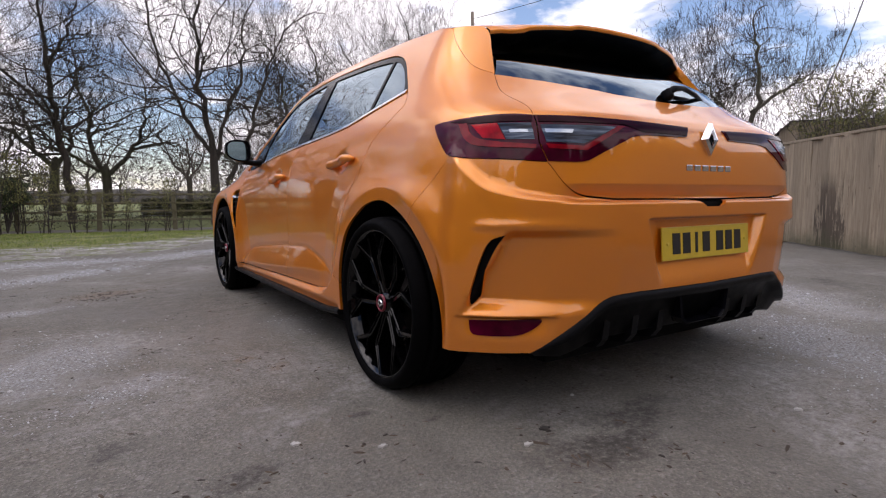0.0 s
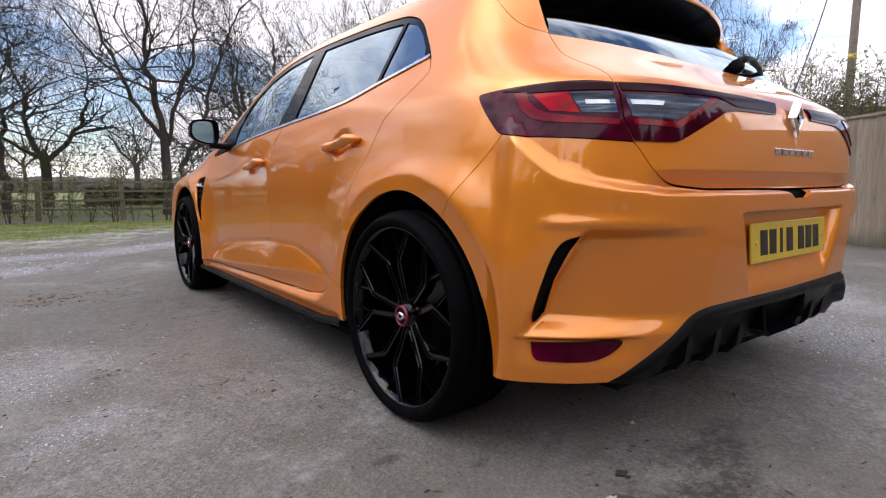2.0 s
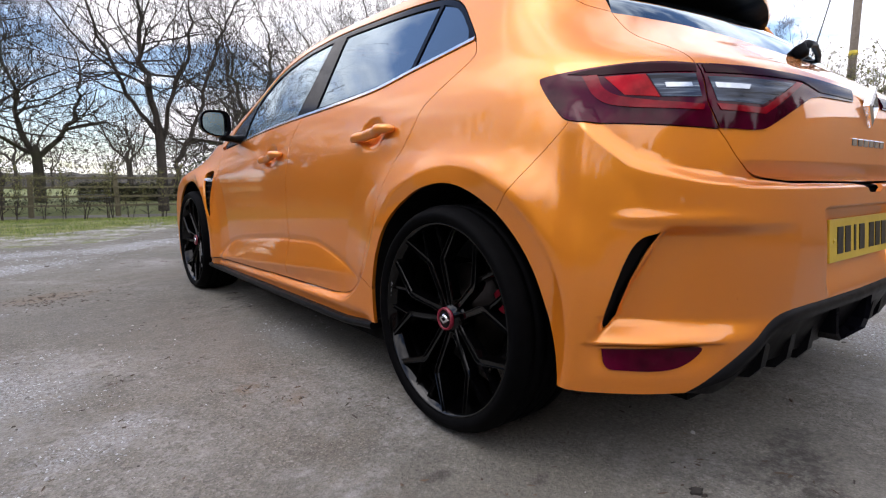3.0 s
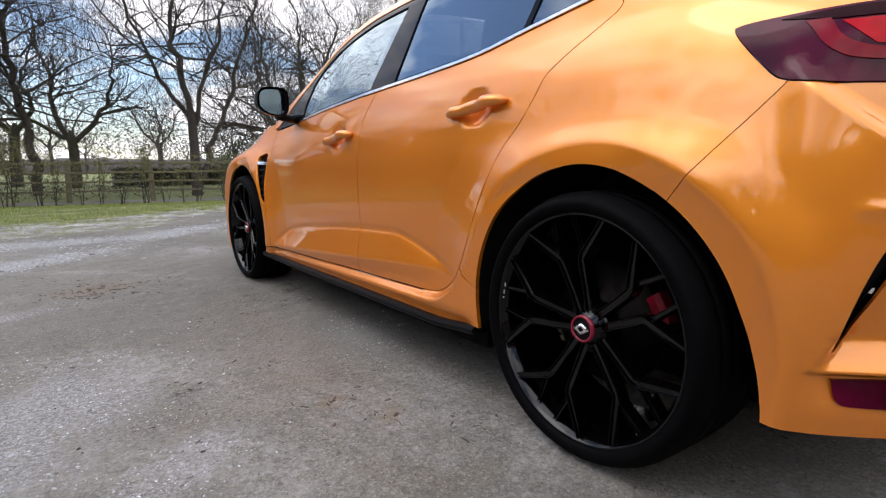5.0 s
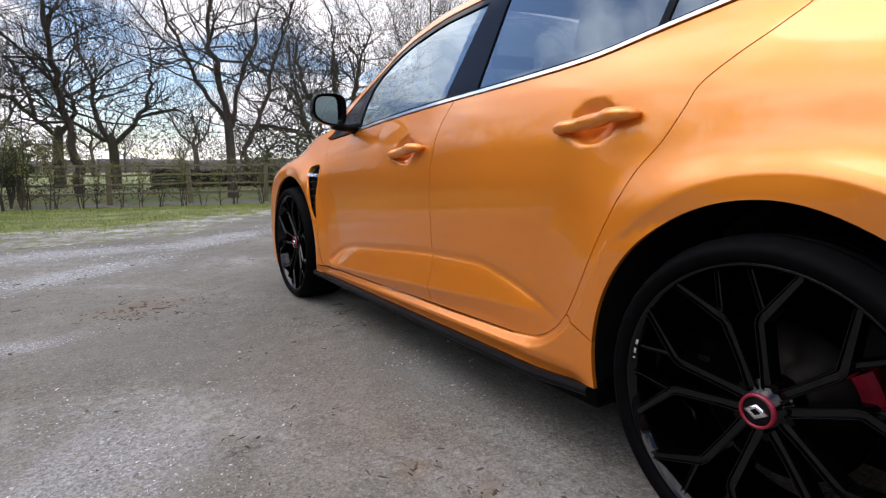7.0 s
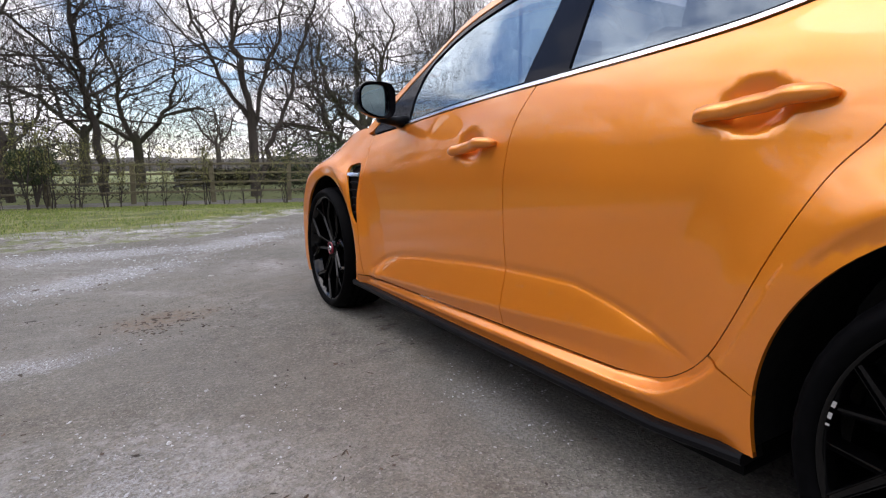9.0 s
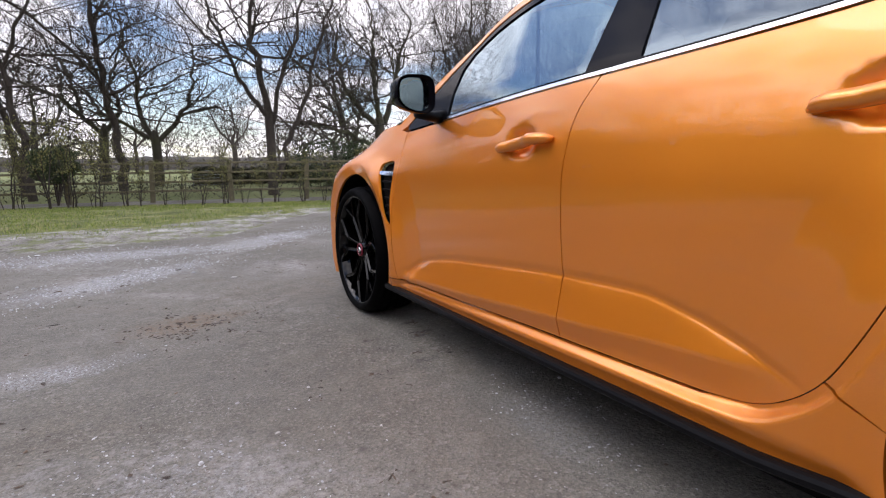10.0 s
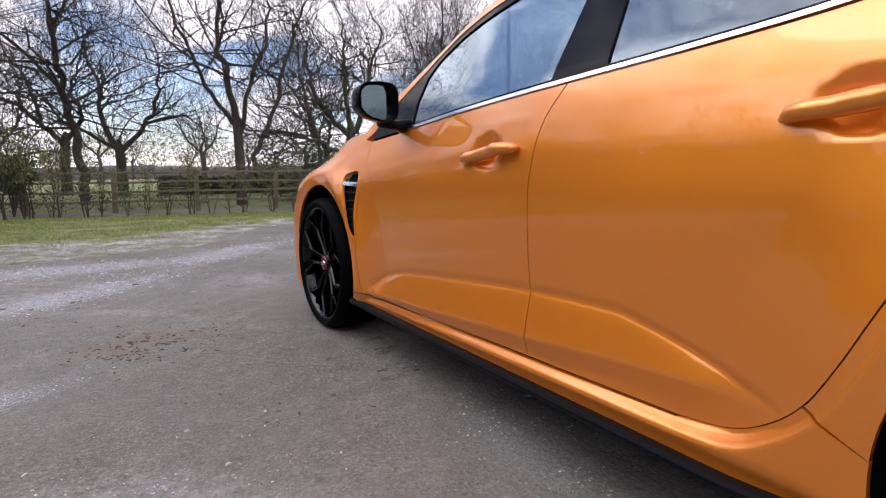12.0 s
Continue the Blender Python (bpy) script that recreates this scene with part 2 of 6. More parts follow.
def step(a, b, x):
    t = np.clip((np.asarray(x, float) - a) / (b - a), 0, 1)
    return t * t * (3 - 2 * t)


HALF = curve((0.10, 0.885), (0.22, 0.902), (0.30, 0.903), (0.45, 0.906), (0.60, 0.908), (0.70, 0.908), (0.80, 0.900), (0.88, 0.884),
             (0.95, 0.864), (1.00, 0.845), (1.10, 0.792), (1.20, 0.738), (1.30, 0.683), (1.36, 0.645), (1.45, 0.56))
TAIL = curve((0.10, 0.64), (0.24, 0.67), (0.40, 0.69), (0.60, 0.705), (0.85, 0.695), (0.92, 0.685), (0.96, 0.66),
             (1.00, 0.605), (1.06, 0.515), (1.13, 0.435), (1.25, 0.325), (1.35, 0.25), (1.45, 0.18))
NOSE = curve((0.1, 3.48), (0.3, 3.54), (0.6, 3.56), (0.75, 3.48), (0.9, 3.2), (1.0, 3.0), (1.45, 2.8))
TAPER = curve((1.2, 0), (1.6, 0.015), (2.0, 0.05), (2.4, 0.075), (3.0, 0.09))
RADIUS, AXLE, WHEELBASE = 0.3205, 0.325, 2.669
POW = 4.0
ROUND = curve((0.60, 4.0), (0.95, 3.9), (1.05, 3.3), (1.15, 2.75), (1.30, 2.5))
_a = np.pi / 2 * np.concatenate([np.linspace(0, 1, 400) ** 4 * 0.02, 0.02 + 0.96 * np.linspace(0, 1, 3000)[1:], 1 - 0.02 * (1 - np.linspace(0, 1, 400)[1:]) ** 4])
_c = np.stack([np.cos(_a) ** (2 / POW) * 0.91, np.sin(_a) ** (2 / POW) * 0.70])
_l = np.concatenate([[0], np.cumsum(np.hypot(*np.diff(_c)))])
END = float(_l[-1])


def raw(s, z):
    """The plain shell: s runs along the side (s = y ahead of the rear axle), round the tail corner to the middle at -END, and on."""
    s, z = np.broadcast_arrays(np.asarray(s, float), np.asarray(z, float))
    far = s < -END
    q = np.where(far, -2 * END - s, s)
    w = HALF(z) 
    turn = np.interp(-np.minimum(q, 0), _l, _a)
    power = 2 / ROUND(z)
    bx, by = np.cos(turn) ** power, np.sin(turn) ** power
    y = np.where(q >= 0, q, -by * TAIL(z))
    w = w - TAPER(np.maximum(q, 0)) * step(0.7, 1.0, z)
    begin = 2.3 + 0.55 * step(0.86, 0.66, z)
    front = np.clip((q - begin) / (NOSE(z) - begin), 0, 1)
    w = w * (1 - front ** 3.2) ** (1 / 2.2)
    x = -w * np.where(q >= 0, 1, bx)
    return np.stack([np.where(far, -x, x), y, z], -1)


LIP = curve((0.36, 0.020), (0.405, 0.028), (0.425, 0.034), (0.47, 0.026), (0.54, 0.010), (0.64, 0.0))
CREASE = curve((0.50, 0.345), (0.58, 0.372), (0.65, 0.400), (0.78, 0.436), (0.90, 0.455), (1.16, 0.448), (1.62, 0.412), (1.86, 0.387), (2.02, 0.352), (2.13, 0.297))
FACET = curve((0.50, 0.335), (0.58, 0.365), (1.20, 0.330), (1.63, 0.300), (2.13, 0.275))
LEDGE = curve((-1.42, 0.688), (-1.10, 0.688), (-0.70, 0.696), (-0.54, 0.726), (-0.475, 0.768), (-0.40, 0.835))


def smooth(pts, n=6):
    """A rounded line through points."""
    p = np.asarray(pts, float)
    p = np.vstack([2 * p[0] - p[1], p, 2 * p[-1] - p[-2]])
    out = []
    for i in range(1, len(p) - 2):
        for k in range(n):
            t = k / n
            a, b, c, d = p[i - 1:i + 3]
            out.append(0.5 * (2 * b + (c - a) * t + (2 * a - 5 * b + 4 * c - d) * t * t + (3 * b - a - 3 * c + d) * t ** 3))
    return [tuple(q) for q in out] + [tuple(p[-2])]


def box(x, a, b, soft):
    return step(a - soft, a, x) * step(b + soft, b, x)


DOOR_EDGE = smooth([(0.25, 0.81), (0.30, 0.75), (0.345, 0.67), (0.39, 0.58), (0.44, 0.47), (0.487, 0.388), (0.55, 0.328), (0.62, 0.294), (0.72, 0.283)], 4) + [(1.2, 0.274), (2.20, 0.255), (2.5, 0.25)]


def outside_door(s, z):
    """Distance outside the lower and rear edge of the doors (0 within them)."""
    best = np.full(s.shape, 9.0)
    sign = np.ones(s.shape)
    for (x0, y0), (x1, y1) in zip(DOOR_EDGE, DOOR_EDGE[1:]):
        dx, dy = x1 - x0, y1 - y0
        t = np.clip(((s - x0) * dx + (z - y0) * dy) / (dx * dx + dy * dy), 0, 1)
        r = np.hypot(s - x0 - t * dx, z - y0 - t * dy)
        near = r < best
        best = np.where(near, r, best)
        sign = np.where(near, np.where(dx * (z - y0) - dy * (s - x0) < 0, 1.0, 0.0), sign)
    return best * sign


def relief(s, z):
    """How far the panel work stands out from the plain shell."""
    s, z = np.broadcast_arrays(np.asarray(s, float), np.asarray(z, float))
    s = np.where(s < -END, -2 * END - s, s)
    d = (LIP(np.hypot(s, z - AXLE)) + 1.55 * LIP(np.hypot(s - WHEELBASE, z - AXLE))) * step(0.85, 0.66, z)
    # chamfer round the doors, lower door facet
    d = np.maximum(d, 0.036 * step(0.0, 0.030, outside_door(s, z)) * step(0.80, 0.55, z) * step(2.42, 2.25, s) * step(-0.2, 0.1, s))
    on = box(s, 0.56, 2.12, 0.05)
    top, low = CREASE(s), FACET(s)
    fall = np.clip((top - z) / np.maximum(top - low, 0.012), 0, 1) * step(0.0, 0.05, top - low)
    d = d + on * step(-0.001, 0.001, 0.0 * z + 1) * (np.interp(s, [0.56, 0.70, 1.05], [0.004, 0.014, 0.027]) * fall * (1 - 0.5 * np.clip((low - z) / 0.05, 0, 1)) - 0.003 * np.exp(-((z - top - 0.006) / 0.010) ** 2)) * step(0.030, 0.0, outside_door(s, z))
    # the sill tucks under
    d = d - 0.016 * step(0.268, 0.215, z) * box(s, 0.46, 2.25, 0.08)
    # dished door handles
    for c, h in ((0.455, 0.862), (1.375, 0.818)):
        d = d - 0.022 * np.exp(-(((s - c) / 0.062) ** 2 + ((z - h) / 0.042) ** 2) ** 2.6)
    # bumper shelf, blade recess, plate recess
    led = LEDGE(s)
    d = d + 0.022 * step(led + np.interp(s, [-0.8, -0.45], [0.016, 0.05]), led, z) * step(-0.36, -0.44, s)
    d = d - 0.048 * step(0.352, 0.405, z) * step(0.618, 0.588, z) * np.interp(s, [-0.95, -0.55], [0, 1]) * step(-0.472, -0.50, s + 0.10 * (z - 0.39) / 0.2)
    d = d - 0.017 * np.clip((z - 0.288) / 0.058, 0, 1) * step(0.357, 0.350, z) * box(s, -0.70, -0.50, 0.06)
    d = d + 0.005 * np.exp(-((z - 0.628) / 0.013) ** 2) * step(-0.47, -0.54, s) * np.interp(s, [-0.82, -0.56], [0, 1])
    d = d - 0.036 * step(0.0, -0.035, s + 1.09 - 0.35 * (z - 0.55)) * step(0.643, 0.635, z) * step(0.40, 0.53, z)
    # lower lip of the tailgate turns in above the gap
    d = d - 0.017 * np.clip((0.750 - z) / 0.036, 0, 1) * step(0.690, 0.704, z) * step(-0.72, -0.82, s)
    return d


def shell(s, z, out=0.0):
    e = 1e-3
    p = raw(s, z)
    n = np.cross(raw(s, z + e) - raw(s, z - e), raw(s + e, z) - raw(s - e, z))
    n /= np.linalg.norm(n, axis=-1, keepdims=True) + 1e-12
    return p + n * (relief(s, z) + out)[..., None]


from mathutils.geometry import delaunay_2d_cdt


def inside(poly, pts):
    x, y = pts[:, 0], pts[:, 1]
    hit = np.zeros(len(pts), bool)
    for (x0, y0), (x1, y1) in zip(poly, np.roll(poly, -1, 0)):
        if y0 != y1:
            hit ^= ((y0 > y) != (y1 > y)) & (x < (x1 - x0) * (y - y0) / (y1 - y0) + x0)
    return hit


def even(poly, gap, closed=True):
    """The outline with points no farther apart than gap."""
    poly = np.asarray(poly, float)
    out = []
    for a, b in zip(poly, np.roll(poly, -1, 0)) if closed else zip(poly[:-1], poly[1:]):
        n = max(1, int(np.ceil(np.hypot(*(b - a)) / gap)))
        out += [a + (b - a) * k / n for k in range(n)]
    return np.array(out if closed else out + [poly[-1]])


def shrink(poly, by):
    """The outline drawn in by a little (by < 0: out)."""
    poly = np.asarray(poly, float)
    area = np.sum(poly[:, 0] * np.roll(poly[:, 1], -1) - np.roll(poly[:, 0], -1) * poly[:, 1])
    t = np.roll(poly, -1, 0) - np.roll(poly, 1, 0)
    t /= np.linalg.norm(t, axis=1, keepdims=True) + 1e-12
    n = np.stack([-t[:, 1], t[:, 0]], 1) * (1 if area > 0 else -1)
    return poly + n * by


def flip(pts):
    """The same outline on the car's other side."""
    return [(-2 * END - s, z) for s, z in pts]


def panel(name, outline, material, parent, holes=(), out=0.0, edge=0.012, gap=0.001, grid=0.018, label="", right=False, lines=(), surface=None):
    """A body panel: the outline in (s, z) laid on the shell, with its edges turned in. lines: creases that the mesh follows."""
    place = surface or shell
    ring = even(shrink(even(outline, grid), gap), grid)
    rims = [ring] + [even(shrink(even(h, grid * 0.7), -gap), grid * 0.7) for h in holes]
    lo, hi = ring.min(0), ring.max(0)
    gx, gy = np.meshgrid(np.arange(lo[0], hi[0], grid), np.arange(lo[1], hi[1], grid), indexing="ij")
    gx = gx + (np.arange(gx.shape[1]) % 2)[None, :] * grid / 2
    pts = np.stack([gx.ravel(), gy.ravel()], 1)
    pts = pts[inside(ring, pts)]
    for h in rims[1:]:
        pts = pts[~inside(h, pts)]
    border = np.vstack(rims)
    if len(pts):
        near = np.min(np.hypot(*(pts[:, None, :] - border[None]).transpose(2, 0, 1)), 1) if len(pts) * len(border) < 6e6 else np.concatenate(
            [np.min(np.hypot(*(c[:, None, :] - border[None]).transpose(2, 0, 1)), 1) for c in np.array_split(pts, 12)])
        pts = pts[near > grid * 0.45]
    folds = []
    for line in lines:
        q = even(line, grid * 0.7, closed=False)
        ok = inside(ring, q)
        for h in rims[1:]:
            ok &= ~inside(h, q)
        ok &= np.array([np.min(np.hypot(*(border - p).T)) > 0.003 for p in q])
        folds.append(q[ok])
    rows = [f for f in folds if len(f)]
    if rows and len(pts):
        near = np.concatenate([np.min(np.hypot(*(c[:, None, :] - np.vstack(rows)[None]).transpose(2, 0, 1)), 1) for c in np.array_split(pts, 12) if len(c)])
        pts = pts[near > grid * 0.42]
    pts = np.vstack([pts] + rows)
    edges, at = [], 0
    for r in rims:
        edges += [(at + k, at + (k + 1) % len(r)) for k in range(len(r))]
        at += len(r)
    v2, _, tris, *_ = delaunay_2d_cdt([Vector(p) for p in np.vstack([border, pts])], edges, [], 0, 1e-6)
    v2 = np.array([tuple(v) for v in v2])
    tris = np.array([t for t in tris if len(t) == 3])
    mid = v2[tris].mean(1)
    keep = inside(ring, mid)
    for h in rims[1:]:
        keep &= ~inside(h, mid)
    tris = tris[keep]
    a, b, c = v2[tris[:, 0]], v2[tris[:, 1]], v2[tris[:, 2]]
    wind = (b - a)[:, 0] * (c - a)[:, 1] - (b - a)[:, 1] * (c - a)[:, 0]
    tris[wind > 0] = tris[wind > 0][:, ::-1]
    off = np.full(len(v2), out)
    p = place(v2[:, 0], v2[:, 1], off)
    e = 2e-3
    n = np.cross(place(v2[:, 0], v2[:, 1] + e, off) - place(v2[:, 0], v2[:, 1] - e, off), place(v2[:, 0] + e, v2[:, 1], off) - place(v2[:, 0] - e, v2[:, 1], off))
    n /= np.linalg.norm(n, axis=1, keepdims=True) + 1e-12
    verts, faces, normals = [p], tris.tolist(), [n]
    count = len(p)
    for r in rims:
        q = np.asarray(r)
        top, low = place(q[:, 0], q[:, 1], np.full(len(q), out)), place(q[:, 0], q[:, 1], np.full(len(q), out - edge))
        verts += [top, low]
        normals += [np.zeros_like(top), np.zeros_like(low)]
        m = len(q)
        faces += [(count + k, count + (k + 1) % m, count + m + (k + 1) % m, count + m + k) for k in range(m)]
        count += 2 * m
    verts, normals = np.vstack(verts), np.vstack(normals)
    if right:
        verts, normals = verts * (-1, 1, 1), normals * (-1, 1, 1)
        faces = [tuple(f)[::-1] for f in faces]
    me = bpy.data.meshes.new(name)
    me.from_pydata(verts.tolist(), [], faces)
    me.polygons.foreach_set("use_smooth", [True] * len(me.polygons))
    me.normals_split_custom_set_from_vertices(normals.tolist())
    return part_mesh(name, me, material, parent, label)


REAR_OPENING = curve((-16, 0.388), (20, 0.386), (60, 0.382), (90, 0.375), (115, 0.362), (140, 0.357), (158, 0.359), (172, 0.372), (182, 0.390), (192, 0.413))


def opening(c, deg):
    """Radius of a wheel opening: the front one is round, the rear one trails off backwards at its foot."""
    return 0.378 if c > 1 else float(REAR_OPENING(deg))


def arch(c, a0, a1, r=None, n=28):
    """Points on a wheel opening, by degrees from dead ahead upwards."""
    out = []
    for k in range(n + 1):
        deg = a0 + (a1 - a0) * k / n
        far = r or opening(c, deg)
        out.append((c + far * math.cos(radians(deg)), AXLE + far * math.sin(radians(deg))))
    return out


# seams and lines of the bodywork in (s, z)
BELT = curve((0.03, 1.107), (0.15, 1.085), (0.31, 1.055), (0.51, 1.017), (0.70, 1.000), (1.10, 0.975), (1.40, 0.957), (1.88, 0.922), (2.30, 0.890))
FRAME = curve((0.045, 1.115), (0.075, 1.145), (0.122, 1.190), (0.18, 1.243), (0.25, 1.285), (0.37, 1.317), (0.72, 1.343), (1.05, 1.352), (1.395, 1.342),
              (1.60, 1.312), (1.80, 1.262), (2.035, 1.134), (2.20, 1.020), (2.32, 0.915))
RAIL = curve((-0.56, 1.330), (-0.30, 1.338), (0.08, 1.358), (0.30, 1.378), (0.60, 1.394), (1.00, 1.400), (1.40, 1.385), (1.72, 1.322), (2.00, 1.190), (2.287, 1.030), (2.42, 0.935))
MID_GAP = smooth([(1.095, 0.975), (1.150, 0.885), (1.170, 0.79), (1.178, 0.70), (1.175, 0.57), (1.165, 0.45), (1.162, 0.36), (1.160, 0.277)])
REAR_GAP = smooth([(0.036, 1.106), (0.010, 1.055), (0.058, 1.012), (0.13, 0.965), (0.188, 0.920), (0.212, 0.875), (0.25, 0.81), (0.30, 0.75),
                   (0.345, 0.67), (0.39, 0.58), (0.44, 0.47), (0.487, 0.388), (0.55, 0.328), (0.62, 0.294), (0.72, 0.283)])
SILL_TURN = [q for q in REAR_GAP if q[1] <= 0.395]
FRONT_GAP = smooth([(2.285, 0.892), (2.245, 0.814), (2.234, 0.724), (2.240, 0.61), (2.226, 0.445), (2.204, 0.30), (2.188, 0.256)])
GATE_SEAM = smooth([(-0.580, 1.123), (-0.595, 1.043), (-0.645, 0.992), (-0.653, 0.953)])
GATE_LOW = smooth([(-0.700, 0.814), (-0.718, 0.795), (-0.762, 0.746), (-0.825, 0.718), (-0.95, 0.706)]) + [(-1.2, 0.704), (-END, 0.703)]
SPLIT = [(-0.385, 0.838), (-0.303, 0.752), (-0.228, 0.681)]
LAMP_TOP = smooth([(-0.651, 0.953), (-0.592, 0.958), (-0.515, 0.958), (-0.39, 0.953), (-0.305, 0.947), (-0.292, 0.936), (-0.312, 0.905), (-0.359, 0.853), (-0.385, 0.838)])
LAMP_LOW = [(-0.385, 0.838), (-0.41, 0.832), (-0.58, 0.822), (-0.700, 0.814)]
SPOILER_SEAM = smooth([(-0.30, 1.335), (-0.335, 1.318), (-0.43, 1.233), (-0.505, 1.161), (-0.580, 1.126)])
BUMPER_LOW = [(-0.397, 0.243), (-0.67, 0.246)] + smooth([(-0.70, 0.262), (-0.81, 0.335), (-0.92, 0.402), (-1.04, 0.412)]) + [(-END, 0.408)]
BLADE = smooth([(-0.582, 0.600), (-0.540, 0.580), (-0.512, 0.515), (-0.485, 0.392), (-0.506, 0.410)]) + smooth([(-0.530, 0.50), (-0.556, 0.56), (-0.582, 0.600)])[:-1]
GILL = smooth([(2.385, 0.752), (2.300, 0.765), (2.268, 0.735), (2.262, 0.62), (2.240, 0.495), (2.285, 0.525), (2.335, 0.63), (2.388, 0.735)])


def run(f, a, b, lift=0.0, n=40):
    return [(s, float(f(s)) + lift) for s in np.linspace(a, b, n)]


def offset(f, a, b, *lifts):
    return [run(f, a, b, l, 60) for l in lifts]


DOOR_LINES = offset(CREASE, 0.53, 2.13, 0.030, 0.018, 0.010, 0.004, -0.003, -0.010) + offset(FACET, 0.62, 2.08, 0.008, 0.0, -0.008)
SILL_LINES = [[tuple(p) for p in shrink(np.array(DOOR_EDGE), -k)[4:-1]] for k in (0.004, 0.011, 0.019, 0.027, 0.034)]
if np.mean([p[1] for p in SILL_LINES[-1]]) > np.mean([p[1] for p in DOOR_EDGE]):
    SILL_LINES = [[tuple(p) for p in shrink(np.array(DOOR_EDGE), k)[4:-1]] for k in (0.004, 0.011, 0.019, 0.027, 0.034)]
ARCH_LINES = [arch(c, 195, -15, r, 90) for c in (0, WHEELBASE) for r in (0.392, 0.405, 0.416, 0.425, 0.434, 0.446, 0.460)]
SHELF = [offset(LEDGE, -END, -0.37, 0.0, 0.008, 0.016, 0.024, 0.034, 0.05, -0.006)]
BUMPER_LINES = SHELF[0] + [[(-1.0, z), (-0.47, z)] for z in (0.352, 0.362, 0.374, 0.386, 0.398, 0.408, 0.586, 0.594, 0.602, 0.610, 0.618, 0.624, 0.630, 0.637, 0.645, 0.655, 0.288, 0.340, 0.346, 0.350, 0.357)]
BUMPER_LINES += [[(-END, z), (-1.02, z)] for z in (0.632, 0.635, 0.639, 0.643, 0.647)] + [[(-1.09 + 0.35 * (z - 0.55) - d, z) for z in (0.41, 0.46, 0.5, 0.55, 0.61, 0.63)] for d in (0.0, 0.009, 0.018, 0.027, 0.035)]
car = tagged(new("car"), "orange five-door hatchback parked on worn tarmac", "car")
for right in (False, True):
    side = lambda name, outline, material=PAINT, **k: panel(name, outline, material, k.pop("parent", car), right=right, **k)
    side("front_door", run(BELT, 1.098, 2.283) + FRONT_GAP[1:] + MID_GAP[::-1], lines=DOOR_LINES, gap=0.0017, label="orange front door with sculpted lower edge")
    side("rear_door", run(BELT, 0.04, 1.093) + MID_GAP[1:] + REAR_GAP[::-1][:-1], lines=DOOR_LINES + ARCH_LINES, gap=0.0017, label="orange rear door with sculpted lower edge")
    qa = math.degrees(math.atan2(0.681 - AXLE, -0.228))
    quarter = (SPOILER_SEAM + GATE_SEAM[1:] + LAMP_TOP[1:] + SPLIT[1:-1] + arch(0, qa, 3.06) + [(0.484, 0.392)]
               + [q for q in REAR_GAP if q[1] > 0.392][::-1] + run(FRAME, 0.05, 2.32, 0.004, 90) + [(2.36, 0.905), (2.44, 0.915)] + run(RAIL, 2.42, -0.27, 0, 90))
    side("rear_wing", quarter, lines=ARCH_LINES + SILL_LINES, label="orange rear wing and roof side")
    side("spoiler_fin", SPOILER_SEAM + smooth([(-0.582, 1.135), (-0.577, 1.20), (-0.571, 1.25), (-0.566, 1.285), (-0.552, 1.312), (-0.528, 1.330)]) + [(-0.43, 1.336)], edge=0.03, grid=0.012, label="orange spoiler cheek")
    side("sill", arch(0, 3.0, -14, n=8) + [(0.385, 0.232), (0.48, 0.218), (0.60, 0.212), (2.312, 0.211)] + arch(WHEELBASE, 199, 196, n=4) + [(2.30, 0.252), (2.188, 0.252), (0.72, 0.279)] + SILL_TURN[::-1][1:], gap=0.0002, lines=SILL_LINES + ARCH_LINES)
    side("front_wing", FRONT_GAP + [(2.30, 0.252)] + arch(WHEELBASE, 191, 20, n=40) + [(3.12, 0.60), (3.20, 0.66), (3.06, 0.78), (2.86, 0.885), (2.60, 0.925), (2.44, 0.935), (2.36, 0.905)],
         holes=[GILL], lines=ARCH_LINES, label="orange front wing with dark side vent")
    side("wing_vent", GILL, BLACK_TRIM, out=-0.03, gap=-0.006, label="black side vent")
    for z, s0, s1 in ((0.668, 2.268, 2.350), (0.632, 2.264, 2.334), (0.596, 2.258, 2.314), (0.562, 2.252, 2.298), (0.530, 2.248, 2.284)):
        side("vent_slat", [(s0, z), (s1, z + 0.006), (s1, z + 0.014), (s0, z + 0.008)], BLACK_TRIM, out=-0.012, gap=0, edge=0.010, grid=0.01)
    side("vent_blade", [(2.265, 0.700), (2.375, 0.706), (2.380, 0.720), (2.262, 0.722)], CHROME, out=-0.002, label="bright vent blade", grid=0.01)
    side("window_frame", run(FRAME, 0.05, 2.315, 0.001, 80) + run(BELT, 2.29, 0.04, 0.0105), GLOSS_BLACK, out=-0.003, gap=0.001, label="black window surround",
         holes=[h for h in (
             run(BELT, 1.165, 1.94, 0.024, 20) + [(1.968, 1.03), (1.975, 1.12)] + run(FRAME, 1.93, 1.15, -0.024, 24),
             run(BELT, 0.345, 0.985, 0.024, 20) + run(FRAME, 1.03, 0.335, -0.024, 24),
             run(BELT, 0.085, 0.322, 0.024, 12) + run(FRAME, 0.312, 0.105, -0.020, 14))])
    side("front_window", run(BELT, 1.160, 1.945, 0.020, 20) + [(1.972, 1.03), (1.978, 1.12)] + run(FRAME, 1.93, 1.145, -0.020, 24), SIDE_GLASS, out=-0.008, edge=0.004, gap=0, label="clear side window")
    side("rear_window", run(BELT, 0.340, 0.990, 0.020, 20) + run(FRAME, 1.035, 0.330, -0.020, 24), PRIVACY, out=-0.008, edge=0.004, gap=0, label="tinted rear side window")
    side("quarter_window", run(BELT, 0.080, 0.326, 0.020, 12) + run(FRAME, 0.316, 0.10, -0.016, 14), PRIVACY, out=-0.007, edge=0.004, gap=0, label="tinted quarter window")
